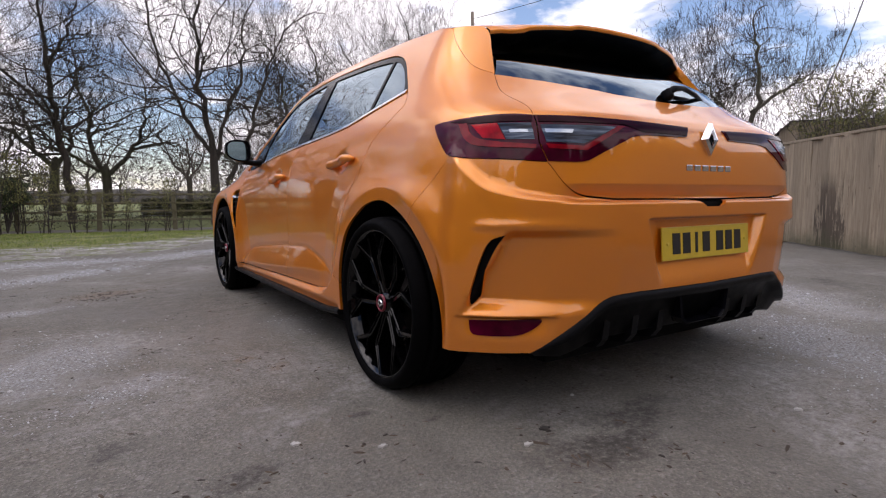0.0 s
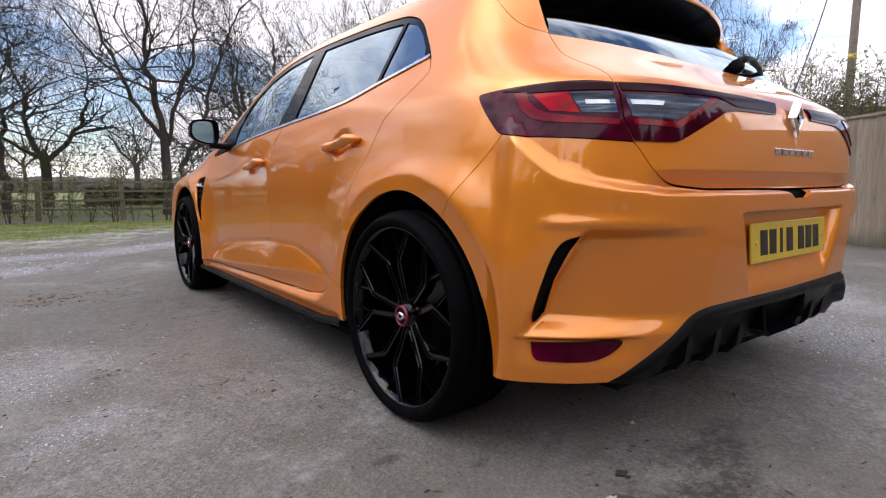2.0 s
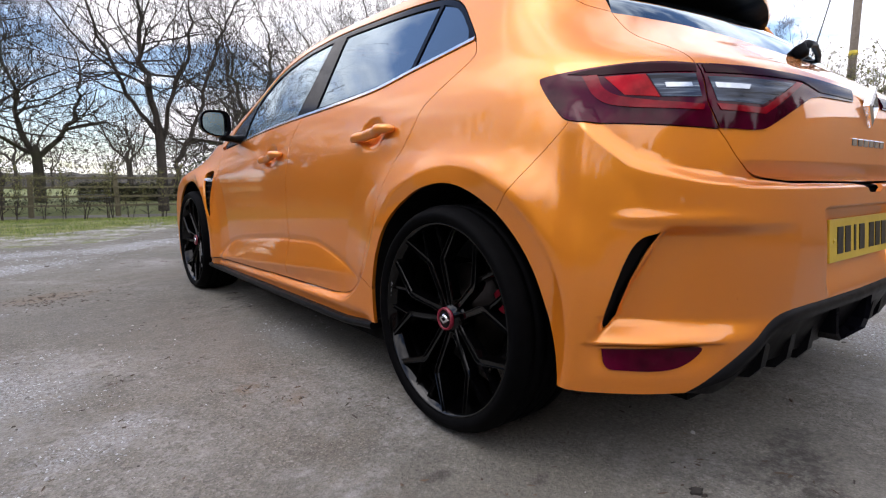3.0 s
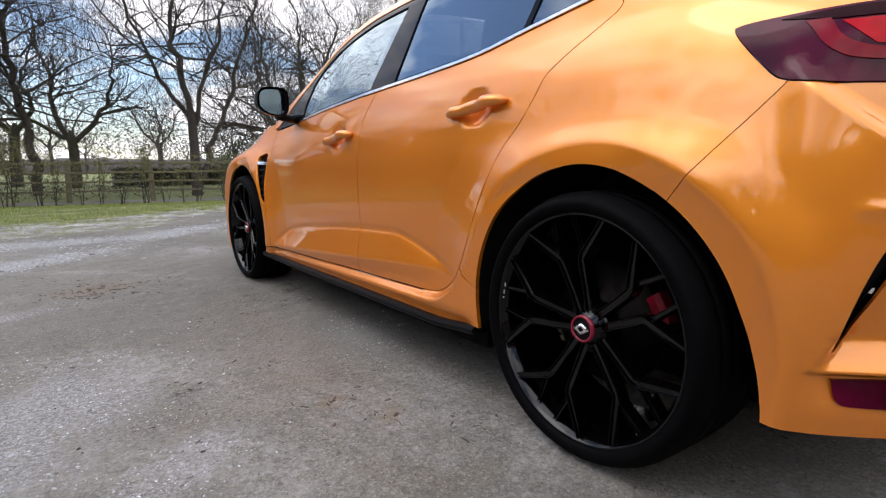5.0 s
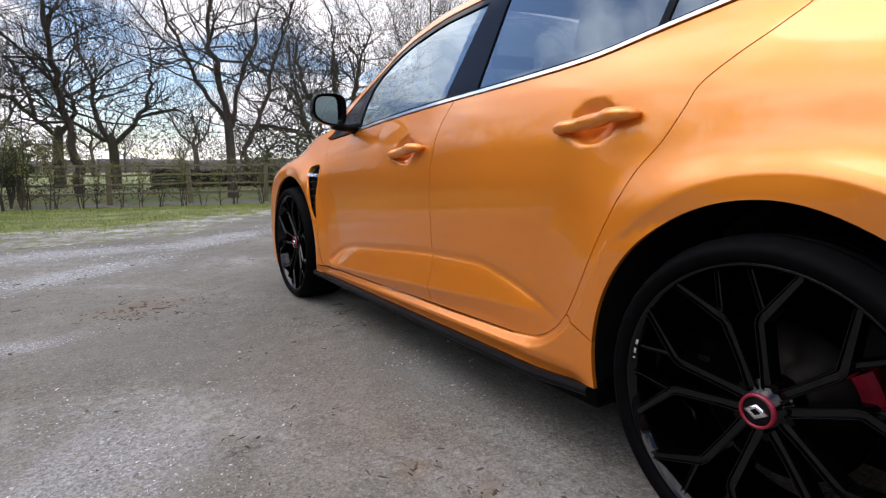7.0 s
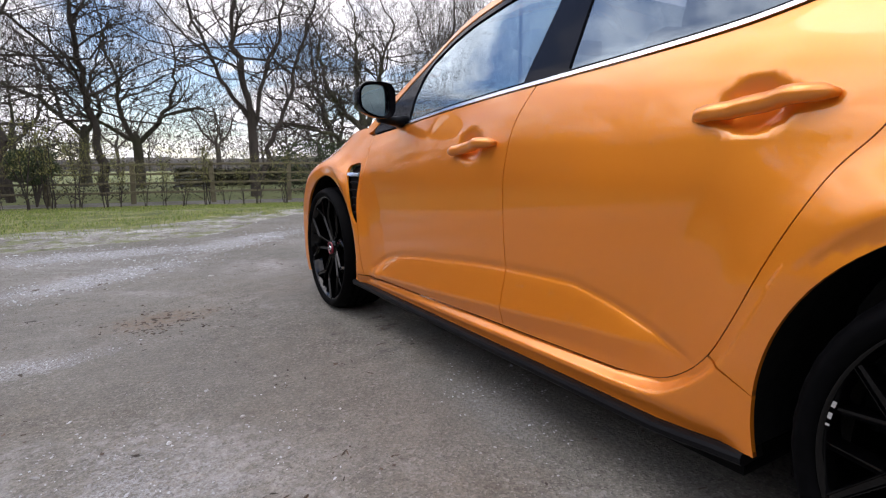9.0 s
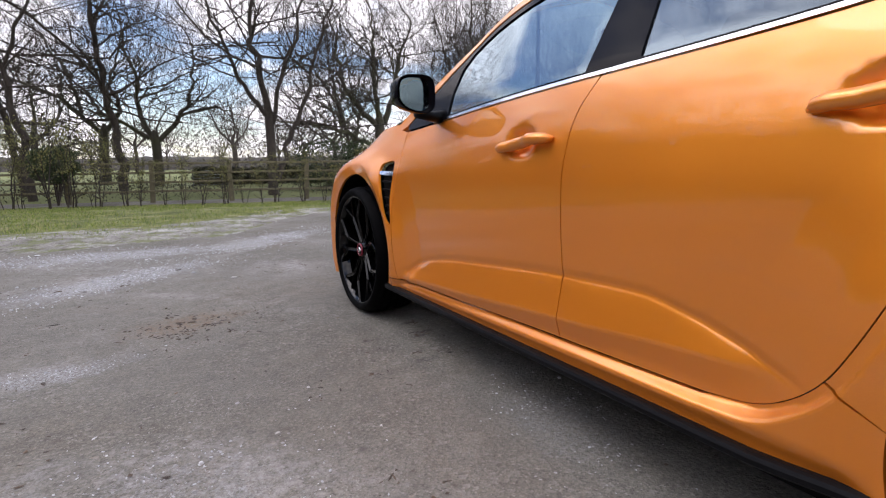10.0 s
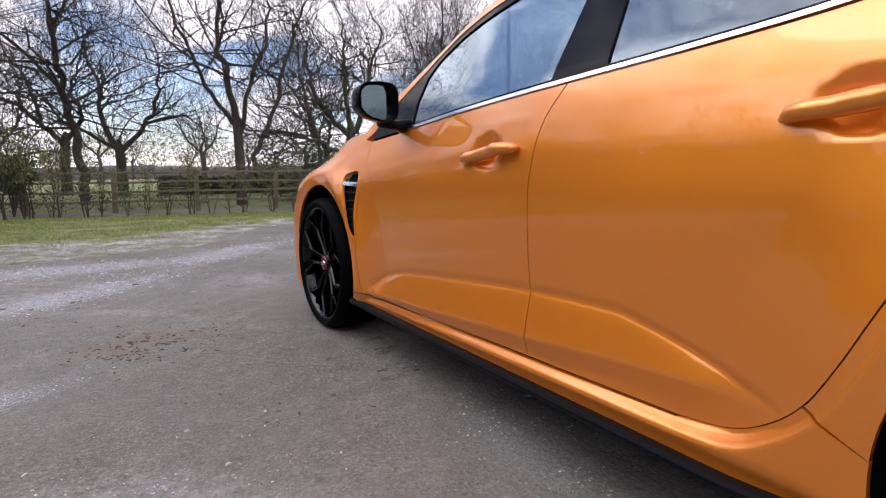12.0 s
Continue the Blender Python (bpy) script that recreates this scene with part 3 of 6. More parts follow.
    side("window_chrome", run(BELT, 0.045, 2.03, 0.0015) + run(BELT, 2.03, 0.045, 0.0115), CHROME, out=0.005, gap=0, label="bright trim strip under the windows")
    side("rear_lamp", LAMP_TOP + LAMP_LOW[1:] + [(-0.668, 0.871)], LAMP_RED, out=0.004, label="dark red rear lamp")
    red = smooth([(-0.405, 0.935), (-0.44, 0.885), (-0.50, 0.862), (-0.66, 0.852)]) + [(-0.662, 0.864)] + smooth([(-0.56, 0.872), (-0.49, 0.885), (-0.455, 0.905), (-0.44, 0.935)])
    side("lamp_guide", red, LAMP_GUIDE, out=0.0065, gap=0, edge=0.003, grid=0.012)
    side("lamp_red_cell", [(-0.455, 0.929), (-0.540, 0.929), (-0.570, 0.880), (-0.500, 0.887)], LAMP_BRIGHT, out=0.0055, gap=0, edge=0.003, grid=0.012)
    side("lamp_clear_cell", [(-0.543, 0.929), (-0.641, 0.927), (-0.655, 0.880), (-0.574, 0.880)], LAMP_CLEAR, out=0.0055, gap=0, edge=0.003, grid=0.012)
    # the clear cell's bright highlight, put in as a pale bar
    side("lamp_reflector", [(-0.578, 0.909), (-0.632, 0.908), (-0.635, 0.899), (-0.581, 0.899)], LAMP_WHITE, out=0.0075, gap=0, edge=0.003, grid=0.008)
    side("lamp_top_bar", smooth([(-0.37, 0.944), (-0.50, 0.952), (-0.648, 0.948)]) + [(-0.645, 0.932), (-0.45, 0.933)], LAMP_SMOKE, out=0.006, gap=0, edge=0.003, grid=0.012)
    inner = [(-0.653, 0.953), (-0.78, 0.9515), (-0.90, 0.949), (-1.10, 0.946), (-1.303, 0.942), (-1.280, 0.906), (-1.06, 0.902)] + smooth([(-1.00, 0.894), (-0.90, 0.850), (-0.83, 0.818), (-0.79, 0.813)]) + [(-0.702, 0.815), (-0.670, 0.871)]
    side("gate_lamp", inner, LAMP_RED, out=0.004, label="dark red tailgate lamp")
    side("gate_lamp_clear", [(-0.668, 0.922), (-0.93, 0.922), (-0.81, 0.868), (-0.690, 0.872)], LAMP_CLEAR, out=0.0055, gap=0, edge=0.003, grid=0.012)
    # pale bar standing in for the highlight in this cell
    side("gate_lamp_reflector", [(-0.682, 0.909), (-0.772, 0.908), (-0.768, 0.898), (-0.686, 0.898)], LAMP_WHITE, out=0.0075, gap=0, edge=0.003, grid=0.008)
    side("gate_lamp_guide", [(-0.690, 0.866), (-0.81, 0.861), (-0.935, 0.925), (-0.965, 0.925), (-0.82, 0.848), (-0.700, 0.853)], LAMP_GUIDE, out=0.0065, gap=0, edge=0.003, grid=0.012)
    side("gate_lamp_bar", [(-0.662, 0.948), (-0.95, 0.944), (-1.29, 0.938), (-1.276, 0.912), (-1.05, 0.912), (-0.965, 0.930), (-0.664, 0.930)], LAMP_SMOKE, out=0.006, gap=0, edge=0.003, grid=0.012)
    side("bumper_blade", BLADE, BLACK_TRIM, out=-0.03, gap=-0.008, label="black slot in the bumper")
    side("reflector", smooth([(-0.487, 0.344), (-0.60, 0.346), (-0.70, 0.345), (-0.64, 0.304), (-0.53, 0.299), (-0.498, 0.308), (-0.487, 0.344)]), LAMP_RED, out=0.006, label="red reflector")
    rows = []
    for y in np.linspace(0.395, 2.325, 30):
        z = 0.2145 + 0.018 * float(step(0.62, 0.37, y))
        o = 0.004 * math.sin(math.pi * (y - 0.37) / 1.96)
        rows.append([((1 if right else -1) * (x + o), y, z + h) for x, h in ((0.880, 0.002), (0.934, 0.0), (0.943, -0.003), (0.947, -0.010), (0.946, -0.020), (0.940, -0.026), (0.930, -0.028), (0.870, -0.024))])
    part("skirt", loft(rows, closed=True, caps=True), BLACK_TRIM, car, "black side skirt blade", smooth=False)

ba = math.degrees(math.atan2(0.681 - AXLE, -0.228))
bumper = LAMP_LOW[::-1] + SPLIT[1:-1] + arch(0, ba, 191.5, n=24) + BUMPER_LOW[1:]
BUMPER_TOP = [(s, z - 0.004 * min(1.0, max(0.0, (-0.75 - s) / 0.1))) for s, z in GATE_LOW[1:-1]] + [(-END + 0.095, 0.698), (-END + 0.080, 0.694), (-END + 0.045, 0.675)]
panel("rear_bumper", (BUMPER_TOP[::-1] + bumper) + flip(BUMPER_TOP[::-1] + bumper[:-1])[::-1], PAINT, car, holes=[BLADE, flip(BLADE)], lines=BUMPER_LINES + [flip(l) for l in BUMPER_LINES] + ARCH_LINES + [flip(l) for l in ARCH_LINES], grid=0.016, gap=0.0008, label="orange rear bumper")
WINDOW_LOW = [(-0.580, 1.123), (-0.68, 1.105), (-0.80, 1.089), (-1.04, 1.064), (-1.25, 1.057), (-END, 1.055)]
gate = WINDOW_LOW[::-1] + GATE_SEAM[1:] + [(-0.653, 0.953), (-0.670, 0.871), (-0.700, 0.815)] + GATE_LOW[1:]
GATE_LINES = [[(-0.72, z), (-2 * END + 0.72, z)] for z in (0.760, 0.753, 0.749, 0.744, 0.736, 0.728, 0.720)]
panel("tailgate", gate + flip(gate)[::-1][1:-1], PAINT, car, grid=0.016, lines=GATE_LINES, label="orange tailgate")
low = [tuple(shell(np.array([s]), np.array([z]), np.full(1, -0.006))[0]) for s, z in even(WINDOW_LOW + flip(WINDOW_LOW)[::-1][1:], 0.05, closed=False)]
rows = []
for k in range(13):
    t = k / 12
    rows.append([(x * (1 - 0.22 * t), y * (1 - t) + (-0.02 - 0.04 * (1 - (x / 0.65) ** 2)) * t - 0.055 * math.sin(math.pi * t), z * (1 - t) + (1.315 - 0.05 * (x / 0.65) ** 2) * t + 0.020 * math.sin(math.pi * t)) for x, y, z in low])
bm = loft(rows)
bmesh.ops.recalc_face_normals(bm, faces=bm.faces)
part("tailgate_window", bm, PRIVACY, car, "tinted rear window")
panel("boot_seal", [(-0.78, 0.735), (-0.95, 0.716), (-END, 0.712)] + flip([(-0.95, 0.716), (-0.78, 0.735), (-0.80, 0.700), (-0.95, 0.664)][:2][::-1])[::-1] + flip([(-0.80, 0.700), (-0.95, 0.664)]) + [(-END, 0.664), (-0.95, 0.664), (-0.80, 0.700)], DARK, car, out=-0.028, gap=0, label="dark boot seal")


def edge_line(f, a, b, n):
    s = np.linspace(a, b, n)
    return shell(s, f(s), np.zeros(n))


def bridge(name, left, crown, material, label="", n=25, lean=(0, 0, 1), flatness=2.2):
    """A skin from the left edge to its mirror image, bulged by crown along lean."""
    rows = []
    for p in left:
        row = []
        for k in range(n):
            u = -1 + 2 * k / (n - 1)
            b = 1 - abs(u) ** flatness
            row.append((p[0] * -u, p[1] + lean[1] * crown * b, p[2] + lean[2] * crown * b))
        rows.append(row)
    bm = loft(rows)
    bmesh.ops.recalc_face_normals(bm, faces=bm.faces)
    return part(name, bm, material, car, label)


bridge("roof", edge_line(RAIL, 1.42, -0.30, 44), 0.052, PAINT, "orange roof")
bridge("headlining", edge_line(RAIL, 1.36, 0.0, 20) - (0, 0, 0.03), 0.035, LINING)
bridge("windscreen", edge_line(RAIL, 2.38, 1.43, 30), 0.14, SIDE_GLASS, "windscreen", lean=(0, 0.9, 0.45))
HOOD = curve((2.40, 0.935), (2.60, 0.925), (2.86, 0.885), (3.06, 0.78), (3.16, 0.70))
bridge("bonnet", edge_line(HOOD, 2.40, 3.15, 30), 0.07, PAINT, "orange bonnet", lean=(0, 0.9, 1))
for name, z0, z1, mat in (("front_bumper", 0.15, 0.62, PAINT), ("front_grille", 0.62, 0.70, GLOSS_BLACK)):
    rows = []
    for z in np.linspace(z0, z1, 8):
        s = np.concatenate([np.linspace(3.03, float(NOSE(z)), 30)])
        left = shell(s, np.full(30, z), np.zeros(30))
        rows.append([tuple(p) for p in left] + [(-p[0], p[1], p[2]) for p in left[::-1]])
    part(name, loft(rows), mat, car, "")
for right in (False, True):
    panel("headlamp", [(2.92, 0.855), (3.06, 0.775), (3.16, 0.690), (3.30, 0.64), (3.34, 0.70), (3.20, 0.76)], LAMP_CLEAR, car, out=0.004, right=right, label="clear headlamp")

# underside, wheel housings and cabin
bm = bmesh.new()
box_into(bm, (1.70, 1.80, 0.05), (0, 1.34, 0.160))
box_into(bm, (1.16, 3.75, 0.07), (0, 1.55, 0.165))
box_into(bm, (1.24, 0.34, 0.05), (0, -0.38, 0.205))
part("underbody", bm, DARK, car, smooth=False)
for c in (0.0, WHEELBASE):
    for sign in (-1, 1):
        rows = []
        for k in range(25):
            a = radians(-12 + 204 * k / 24)
            far = opening(c, -12 + 204 * k / 24) + 0.007
            y, z = c + far * math.cos(a), AXLE + far * math.sin(a)
            w = abs(float(shell(np.array([y]), np.array([min(z, 0.74)]), np.zeros(1))[0, 0])) if abs(y - c) < 0.5 else 0.9
            rows.append([(sign * min(w - 0.012, 0.93), y, z), (sign * 0.60, y, z), (sign * 0.60, c, AXLE)])
        part("wheel_housing", loft(rows), DARK, car, smooth=False)


def cabin():
    bm = bmesh.new()
    box_into(bm, (1.48, 2.5, 0.04), (0, 1.20, 0.30))
    box_into(bm, (1.46, 0.04, 0.62), (0, -0.10, 0.62))
    box_into(bm, (1.50, 0.34, 0.30), (0, 2.10, 0.74), bevel=0.05)
    part("dashboard", bm, SEAT, car, smooth=False)
    for x in (-0.37, 0.37):
        for y, lean in ((1.02, 14), (0.22, 18)):
            t = Matrix.Rotation(radians(lean), 4, "X")
            bm = bmesh.new()
            box_into(bm, (0.50, 0.52, 0.16), (x, y + 0.26, 0.50), bevel=0.05)
            box_into(bm, (0.48, 0.14, 0.62), (x, y - 0.06, 0.82), t, bevel=0.05)
            seat = part("seat", bm, SEAT, car, "dark cloth seat")
            bm = bmesh.new()
            box_into(bm, (0.27, 0.10, 0.19), (x, y - 0.16, 1.19), t, bevel=0.04)
            part("headrest", bm, SEAT, seat)
    bm = bmesh.new()
    box_into(bm, (0.24, 0.03, 0.065), (-0.02, 1.80, 1.275), Matrix.Rotation(radians(-12), 4, "Z"), bevel=0.012)
    part("interior_mirror", bm, BLACK_TRIM, car, smooth=False)
    ring = [(0.37 + 0.18 * math.cos(a), 1.72 + 0.07 * math.sin(a), 0.92 + 0.165 * math.sin(a)) for a in [2 * math.pi * k / 32 for k in range(33)]]
    part("steering_wheel", sweep(ring, 0.016), BLACK_TRIM, car)


cabin()


# -- wheels --
def wheel_at(y, sign):
    """One wheel: tyre, rim, five pairs of forked spokes, cap, disc and caliper. It faces -x on the left."""
    tread = [(0.2700, 0.016), (0.2735, 0.004), (0.279, -0.002), (0.292, -0.007), (0.301, -0.004), (0.311, 0.009), (0.3170, 0.026)]
    for k in range(4):
        x = 0.050 + 0.042 * k
        tread += [(0.3202, x - 0.016), (0.3202, x), (0.3130, x + 0.001), (0.3130, x + 0.007), (0.3202, x + 0.008)]
    tread += [(0.3175, 0.222), (0.309, 0.236), (0.290, 0.246), (0.262, 0.236)]
    rim = [(0.270, 0.020), (0.2745, 0.008), (0.2730, 0.005), (0.2685, 0.006), (0.2655, 0.014), (0.259, 0.020), (0.2555, 0.040), (0.247, 0.060), (0.243, 0.11), (0.240, 0.225), (0.262, 0.236)]
    hub = lathe(rim, 72)
    wheel = part("wheel", hub, RIM, car, "gloss black alloy wheel with low-profile tyre")
    tyre = lathe(tread, 120)
    for v in tyre.verts:
        far = math.hypot(v.co.y, v.co.z)
        if far > 0.309 and 0.002 < v.co.x < 0.055 and round(math.atan2(v.co.z, v.co.y) * 60 / math.pi) % 3 == 0:
            v.co.y, v.co.z = v.co.y * 0.9965, v.co.z * 0.9965
    part("tyre", tyre, RUBBER, wheel)
    part("wheel_centre", lathe([(0.0, 0.034), (0.032, 0.034), (0.036, 0.046), (0.052, 0.046), (0.058, 0.056), (0.062, 0.085), (0.0, 0.085)], 40), RIM, wheel)
    part("cap_ring", lathe([(0.0265, 0.026), (0.0265, 0.022), (0.0315, 0.022), (0.033, 0.030)], 40), RED_RING, wheel)
    part("cap", lathe([(0.0, 0.024), (0.020, 0.024), (0.0265, 0.027)], 32), BLACK_TRIM, wheel)
    bm = bmesh.new()
    o = [(0.022, 0.0), (0.0, 0.0145), (-0.022, 0.0), (0.0, -0.0145)]
    rows = [[(x, a * f, b * f) for a, b in o] for f, x in ((0.45, 0.020), (0.95, 0.019), (1.0, 0.024))]
    part("cap_badge", loft(rows, closed=True), CHROME, wheel)

    def arm(path, lean):
        """A spoke: radius, degrees, width and set-back of each station."""
        rows = []
        for i, (r, deg, w, x) in enumerate(path):
            a = radians(deg)
            p = Vector((0, r * math.cos(a), r * math.sin(a)))
            r0, d0 = path[max(i - 1, 0)][:2]
            r1, d1 = path[min(i + 1, len(path) - 1)][:2]
            t = (Vector((0, r1 * math.cos(radians(d1)), r1 * math.sin(radians(d1)))) - Vector((0, r0 * math.cos(radians(d0)), r0 * math.sin(radians(d0))))).normalized()
            u = Vector((1, 0, 0)).cross(t)
            rows.append([p + u * w * k + Vector((x + d, 0, 0)) for k, d in ((-0.62, 0.034), (-0.56, 0.0040), (-0.47, 0.0004), (-0.40, 0.0006), (-0.28, 0.0062), (0.28, 0.0062), (0.40, 0.0006), (0.47, 0.0004), (0.56, 0.0040), (0.62, 0.034))])
        return rows

    def spoke_mesh(s):
        bm = bmesh.new()
        paths = ([(0.040, 21 * s, 0.021, 0.040), (0.085, 13.5 * s, 0.0175, 0.034), (0.160, 10.9 * s, 0.0185, 0.021), (0.172, 11.6 * s, 0.0185, 0.019), (0.2650, 26.0 * s, 0.0135, 0.008)],
                 [(0.156, 11.6 * s, 0.012, 0.026), (0.178, 13.0 * s, 0.0115, 0.023), (0.2625, 6.8 * s, 0.0100, 0.016)])
        for path in paths:
            tmp = loft(arm(path, s), closed=True, caps=True)
            me = bpy.data.meshes.new("tmp")
            tmp.to_mesh(me)
            tmp.free()
            bm.from_mesh(me)
            bpy.data.meshes.remove(me)
        bmesh.ops.recalc_face_normals(bm, faces=bm.faces)
        me = bpy.data.meshes.new("spoke")
        bm.to_mesh(me)
        bm.free()
        me.materials.append(RIM)
        return me

    meshes = [spoke_mesh(1), spoke_mesh(-1)]
    for k in range(5):
        for me in meshes:
            ob = part_mesh("spoke", me, None, wheel, smooth=False)
            ob.matrix_local = Matrix.Rotation(radians(77 + 72 * k), 4, "X")
    for k in range(5):
        a = radians(77 + 36 + 72 * k)
        bm = lathe([(0.0, 0.040), (0.008, 0.040), (0.0095, 0.046), (0.0095, 0.07)], 6)
        bmesh.ops.translate(bm, verts=bm.verts, vec=(0, 0.050 * math.cos(a), 0.050 * math.sin(a)))
        part("wheel_bolt", bm, STEEL, wheel, smooth=False)
    part("brake_disc", lathe([(0.0, 0.095), (0.075, 0.095), (0.078, 0.112), (0.150, 0.112), (0.150, 0.134), (0.08, 0.134)], 48), STEEL, wheel)
    rows = []
    a0 = (156 if y < 1 else 188) if sign < 0 else (19 if y < 1 else -8)
    for k in range(9):
        a = radians(a0 + 25 * (k / 8 - 0.5))
        rows.append([(x, r * math.cos(a), r * math.sin(a)) for r, x in ((0.112, 0.114), (0.154, 0.110), (0.166, 0.118), (0.166, 0.15), (0.112, 0.15))])
    bm = loft(rows, closed=True, caps=True)
    part("brake_caliper", bm, CALIPER, wheel, "red brake caliper", smooth=False)
    bm = sweep([(0.012, 0, 0), (0.030, 0.012, 0.002), (0.040, 0.026, 0.004)], 0.0045)
    bmesh.ops.translate(bm, verts=bm.verts, vec=(0.0, 0.222 * math.cos(radians(205)), 0.222 * math.sin(radians(205))))
    part("tyre_valve", bm, STEEL, wheel)
    for k, (d, w) in enumerate(((14, 0.011), (9.5, 0.011), (6, 0.004))):
        bm = bmesh.new()
        a = radians(d)
        box_into(bm, (0.001, 0.006, w), (0.0125, 0.262 * math.cos(a), 0.262 * math.sin(a)), Matrix.Rotation(a, 4, "X"))
        part("rim_marking", bm, CHROME, wheel, smooth=False)
    wheel.matrix_local = pose(sign * 0.958, y, RADIUS, 0, 0, 0) @ (Matrix.Identity(4) if sign < 0 else Matrix.Rotation(math.pi, 4, "Z"))
    return wheel


for y in (0.0, WHEELBASE):
    for sign in (-1, 1):
        wheel_at(y, sign)


# -- trim of the car --
def spoiler():
    """Roof spoiler: a visor over the rear window that carries on from the roof and runs down into the cheeks."""
    ss = np.concatenate([np.linspace(-0.30, -0.50, 7), [-0.520, -0.534, -0.546]])
    zz = np.interp(ss, [-0.60, -0.546, -0.534, -0.52, -0.43, -0.30], [1.31, 1.318, 1.326, 1.331, 1.336, 1.338])
    side_edge = shell(ss, zz, np.zeros(len(ss)))
    middle = [(-0.067 - 0.242 * t, 1.390 - 0.036 * t ** 1.4) for t in np.linspace(0, 1, len(ss))]
    us = np.linspace(-1, 1, 61)
    rows = []
    for (ex, ey, ez), (my, mz) in zip(side_edge, middle):
        row = []
        for u in us:
            a = abs(u)
            t = (ss[0] - ss[len(rows)]) / (ss[0] - ss[-1])
            notch = t ** 6 * (0.006 * float(step(0.46, 0.42, a)) - 0.007 * float(step(0.76, 0.80, a) * step(0.95, 0.86, a)))
            row.append((-ex * u * (1 - 0.02 * t), ey + (my - ey) * (1 - a ** 2.6), ez + (mz - ez) * (1 - a ** 2.4) + notch))
        rows.append(row)
    last = rows[-1]
    rows.append([(x, y - 0.004, z - 0.004) for x, y, z in last])
    rows.append([(x * 0.995, y + 0.002, z - 0.016) for x, y, z in last])
    part("roof_spoiler", loft(rows), PAINT, car, "orange roof spoiler")
    rows = [[(x * 0.995, y + 0.003, z - 0.0155) for x, y, z in last], [(x * 0.985, y + 0.030, z - 0.030) for x, y, z in last],
            [(x * 0.98, y + 0.14 * (1 - 0.5 * (x / 0.57) ** 2), z - 0.040) for x, y, z in last], [(x * 0.98, 0.04 - 0.10 * (x / 0.57) ** 2, z - 0.036) for x, y, z in last]]
    part("spoiler_underside", loft(rows), BLACK_TRIM, car, "black spoiler underside")


def handle(c, h, right):
    sign = 1 if right else -1
    pts, n = [], 15
    for k in range(n):
        t = k / (n - 1)
        s = c + 0.125 - 0.250 * t
        z = h - 0.004 + 0.026 * t + 0.006 * math.sin(math.pi * t)
        off = 0.004 + 0.028 * math.sin(math.pi * t) ** 0.5
        p = shell(np.array([s]), np.array([z]), np.array([off]))[0]
        pts.append((-p[0] if right else p[0], p[1], p[2]))
    rr = [0.007 + 0.0115 * math.sin(math.pi * k / (n - 1)) ** 0.28 for k in range(n)]
    part("door_handle", sweep(pts, rr, 12, 1.0), PAINT, car, "orange door handle")


def mirror_rim(c, s, wide, tall):
    """Outline of a door mirror: level on top, cut away below towards its outer end."""
    x = wide * math.copysign(abs(c) ** 0.58, c)
    z = tall * math.copysign(abs(s) ** 0.52, s)
    outer = max(0.0, x / wide + 0.35) / 1.35
    return x, z + (0.42 * tall * outer ** 1.6 if s < 0 else -0.10 * tall * outer ** 2) * abs(s) ** 0.5


def mirror(right):
    sign = 1 if right else -1
    rows = []
    cx, cz = 0.995, 1.005
    for k, (y, f) in enumerate(((1.905, 0.86), (1.860, 0.985), (1.866, 1.0), (1.905, 0.98), (1.945, 0.88), (1.975, 0.66), (1.988, 0.36))):
        row = []
        for i in range(32):
            a = 2 * math.pi * i / 32
            c, s = math.cos(a), math.sin(a)
            x, z = mirror_rim(c, s, 0.076, 0.070)
            row.append((sign * (cx + x * f + 0.02 * (y - 1.88)), y, cz + z * f + 0.02 * (1 - f)))
        rows.append(row)
    shellm = part("door_mirror", loft(rows, closed=True, caps=True), GLOSS_BLACK, car, "gloss black door mirror")
    bm = bmesh.new()
    vs = []
    for i in range(32):
        a = 2 * math.pi * i / 32
        c, s = math.cos(a), math.sin(a)
        x, z = mirror_rim(c, s, 0.066, 0.059)
        vs.append(bm.verts.new((sign * (cx + x), 1.882 - 0.22 * x, cz + z)))
    f = bm.faces.new(vs if sign > 0 else vs[::-1])
    ext = bmesh.ops.extrude_face_region(bm, geom=[f])
    bmesh.ops.translate(bm, verts=[g for g in ext["geom"] if isinstance(g, bmesh.types.BMVert)], vec=(0, -0.003, 0))
    bmesh.ops.recalc_face_normals(bm, faces=bm.faces)
    part("mirror_glass", bm, MIRROR_GLASS, shellm, smooth=False)
    part("mirror_arm", sweep([(sign * 0.95, 1.94, 0.945), (sign * 0.89, 1.955, 0.935), (sign * 0.82, 1.99, 0.935)], [0.030, 0.026, 0.040], 12, 0.7), BLACK_TRIM, car)


spoiler()
for right in (False, True):
    handle(0.440, 0.848, right)
    handle(1.350, 0.800, right)
    mirror(right)


def tail_point(x, z, out=0.0):
    s = np.linspace(-END, -0.6, 400)
    p = shell(s, np.full(400, z), np.zeros(400))
    k = int(np.argmin(np.abs(p[:, 0] + abs(x))))
    return Vector((x, p[k, 1] - out, z))


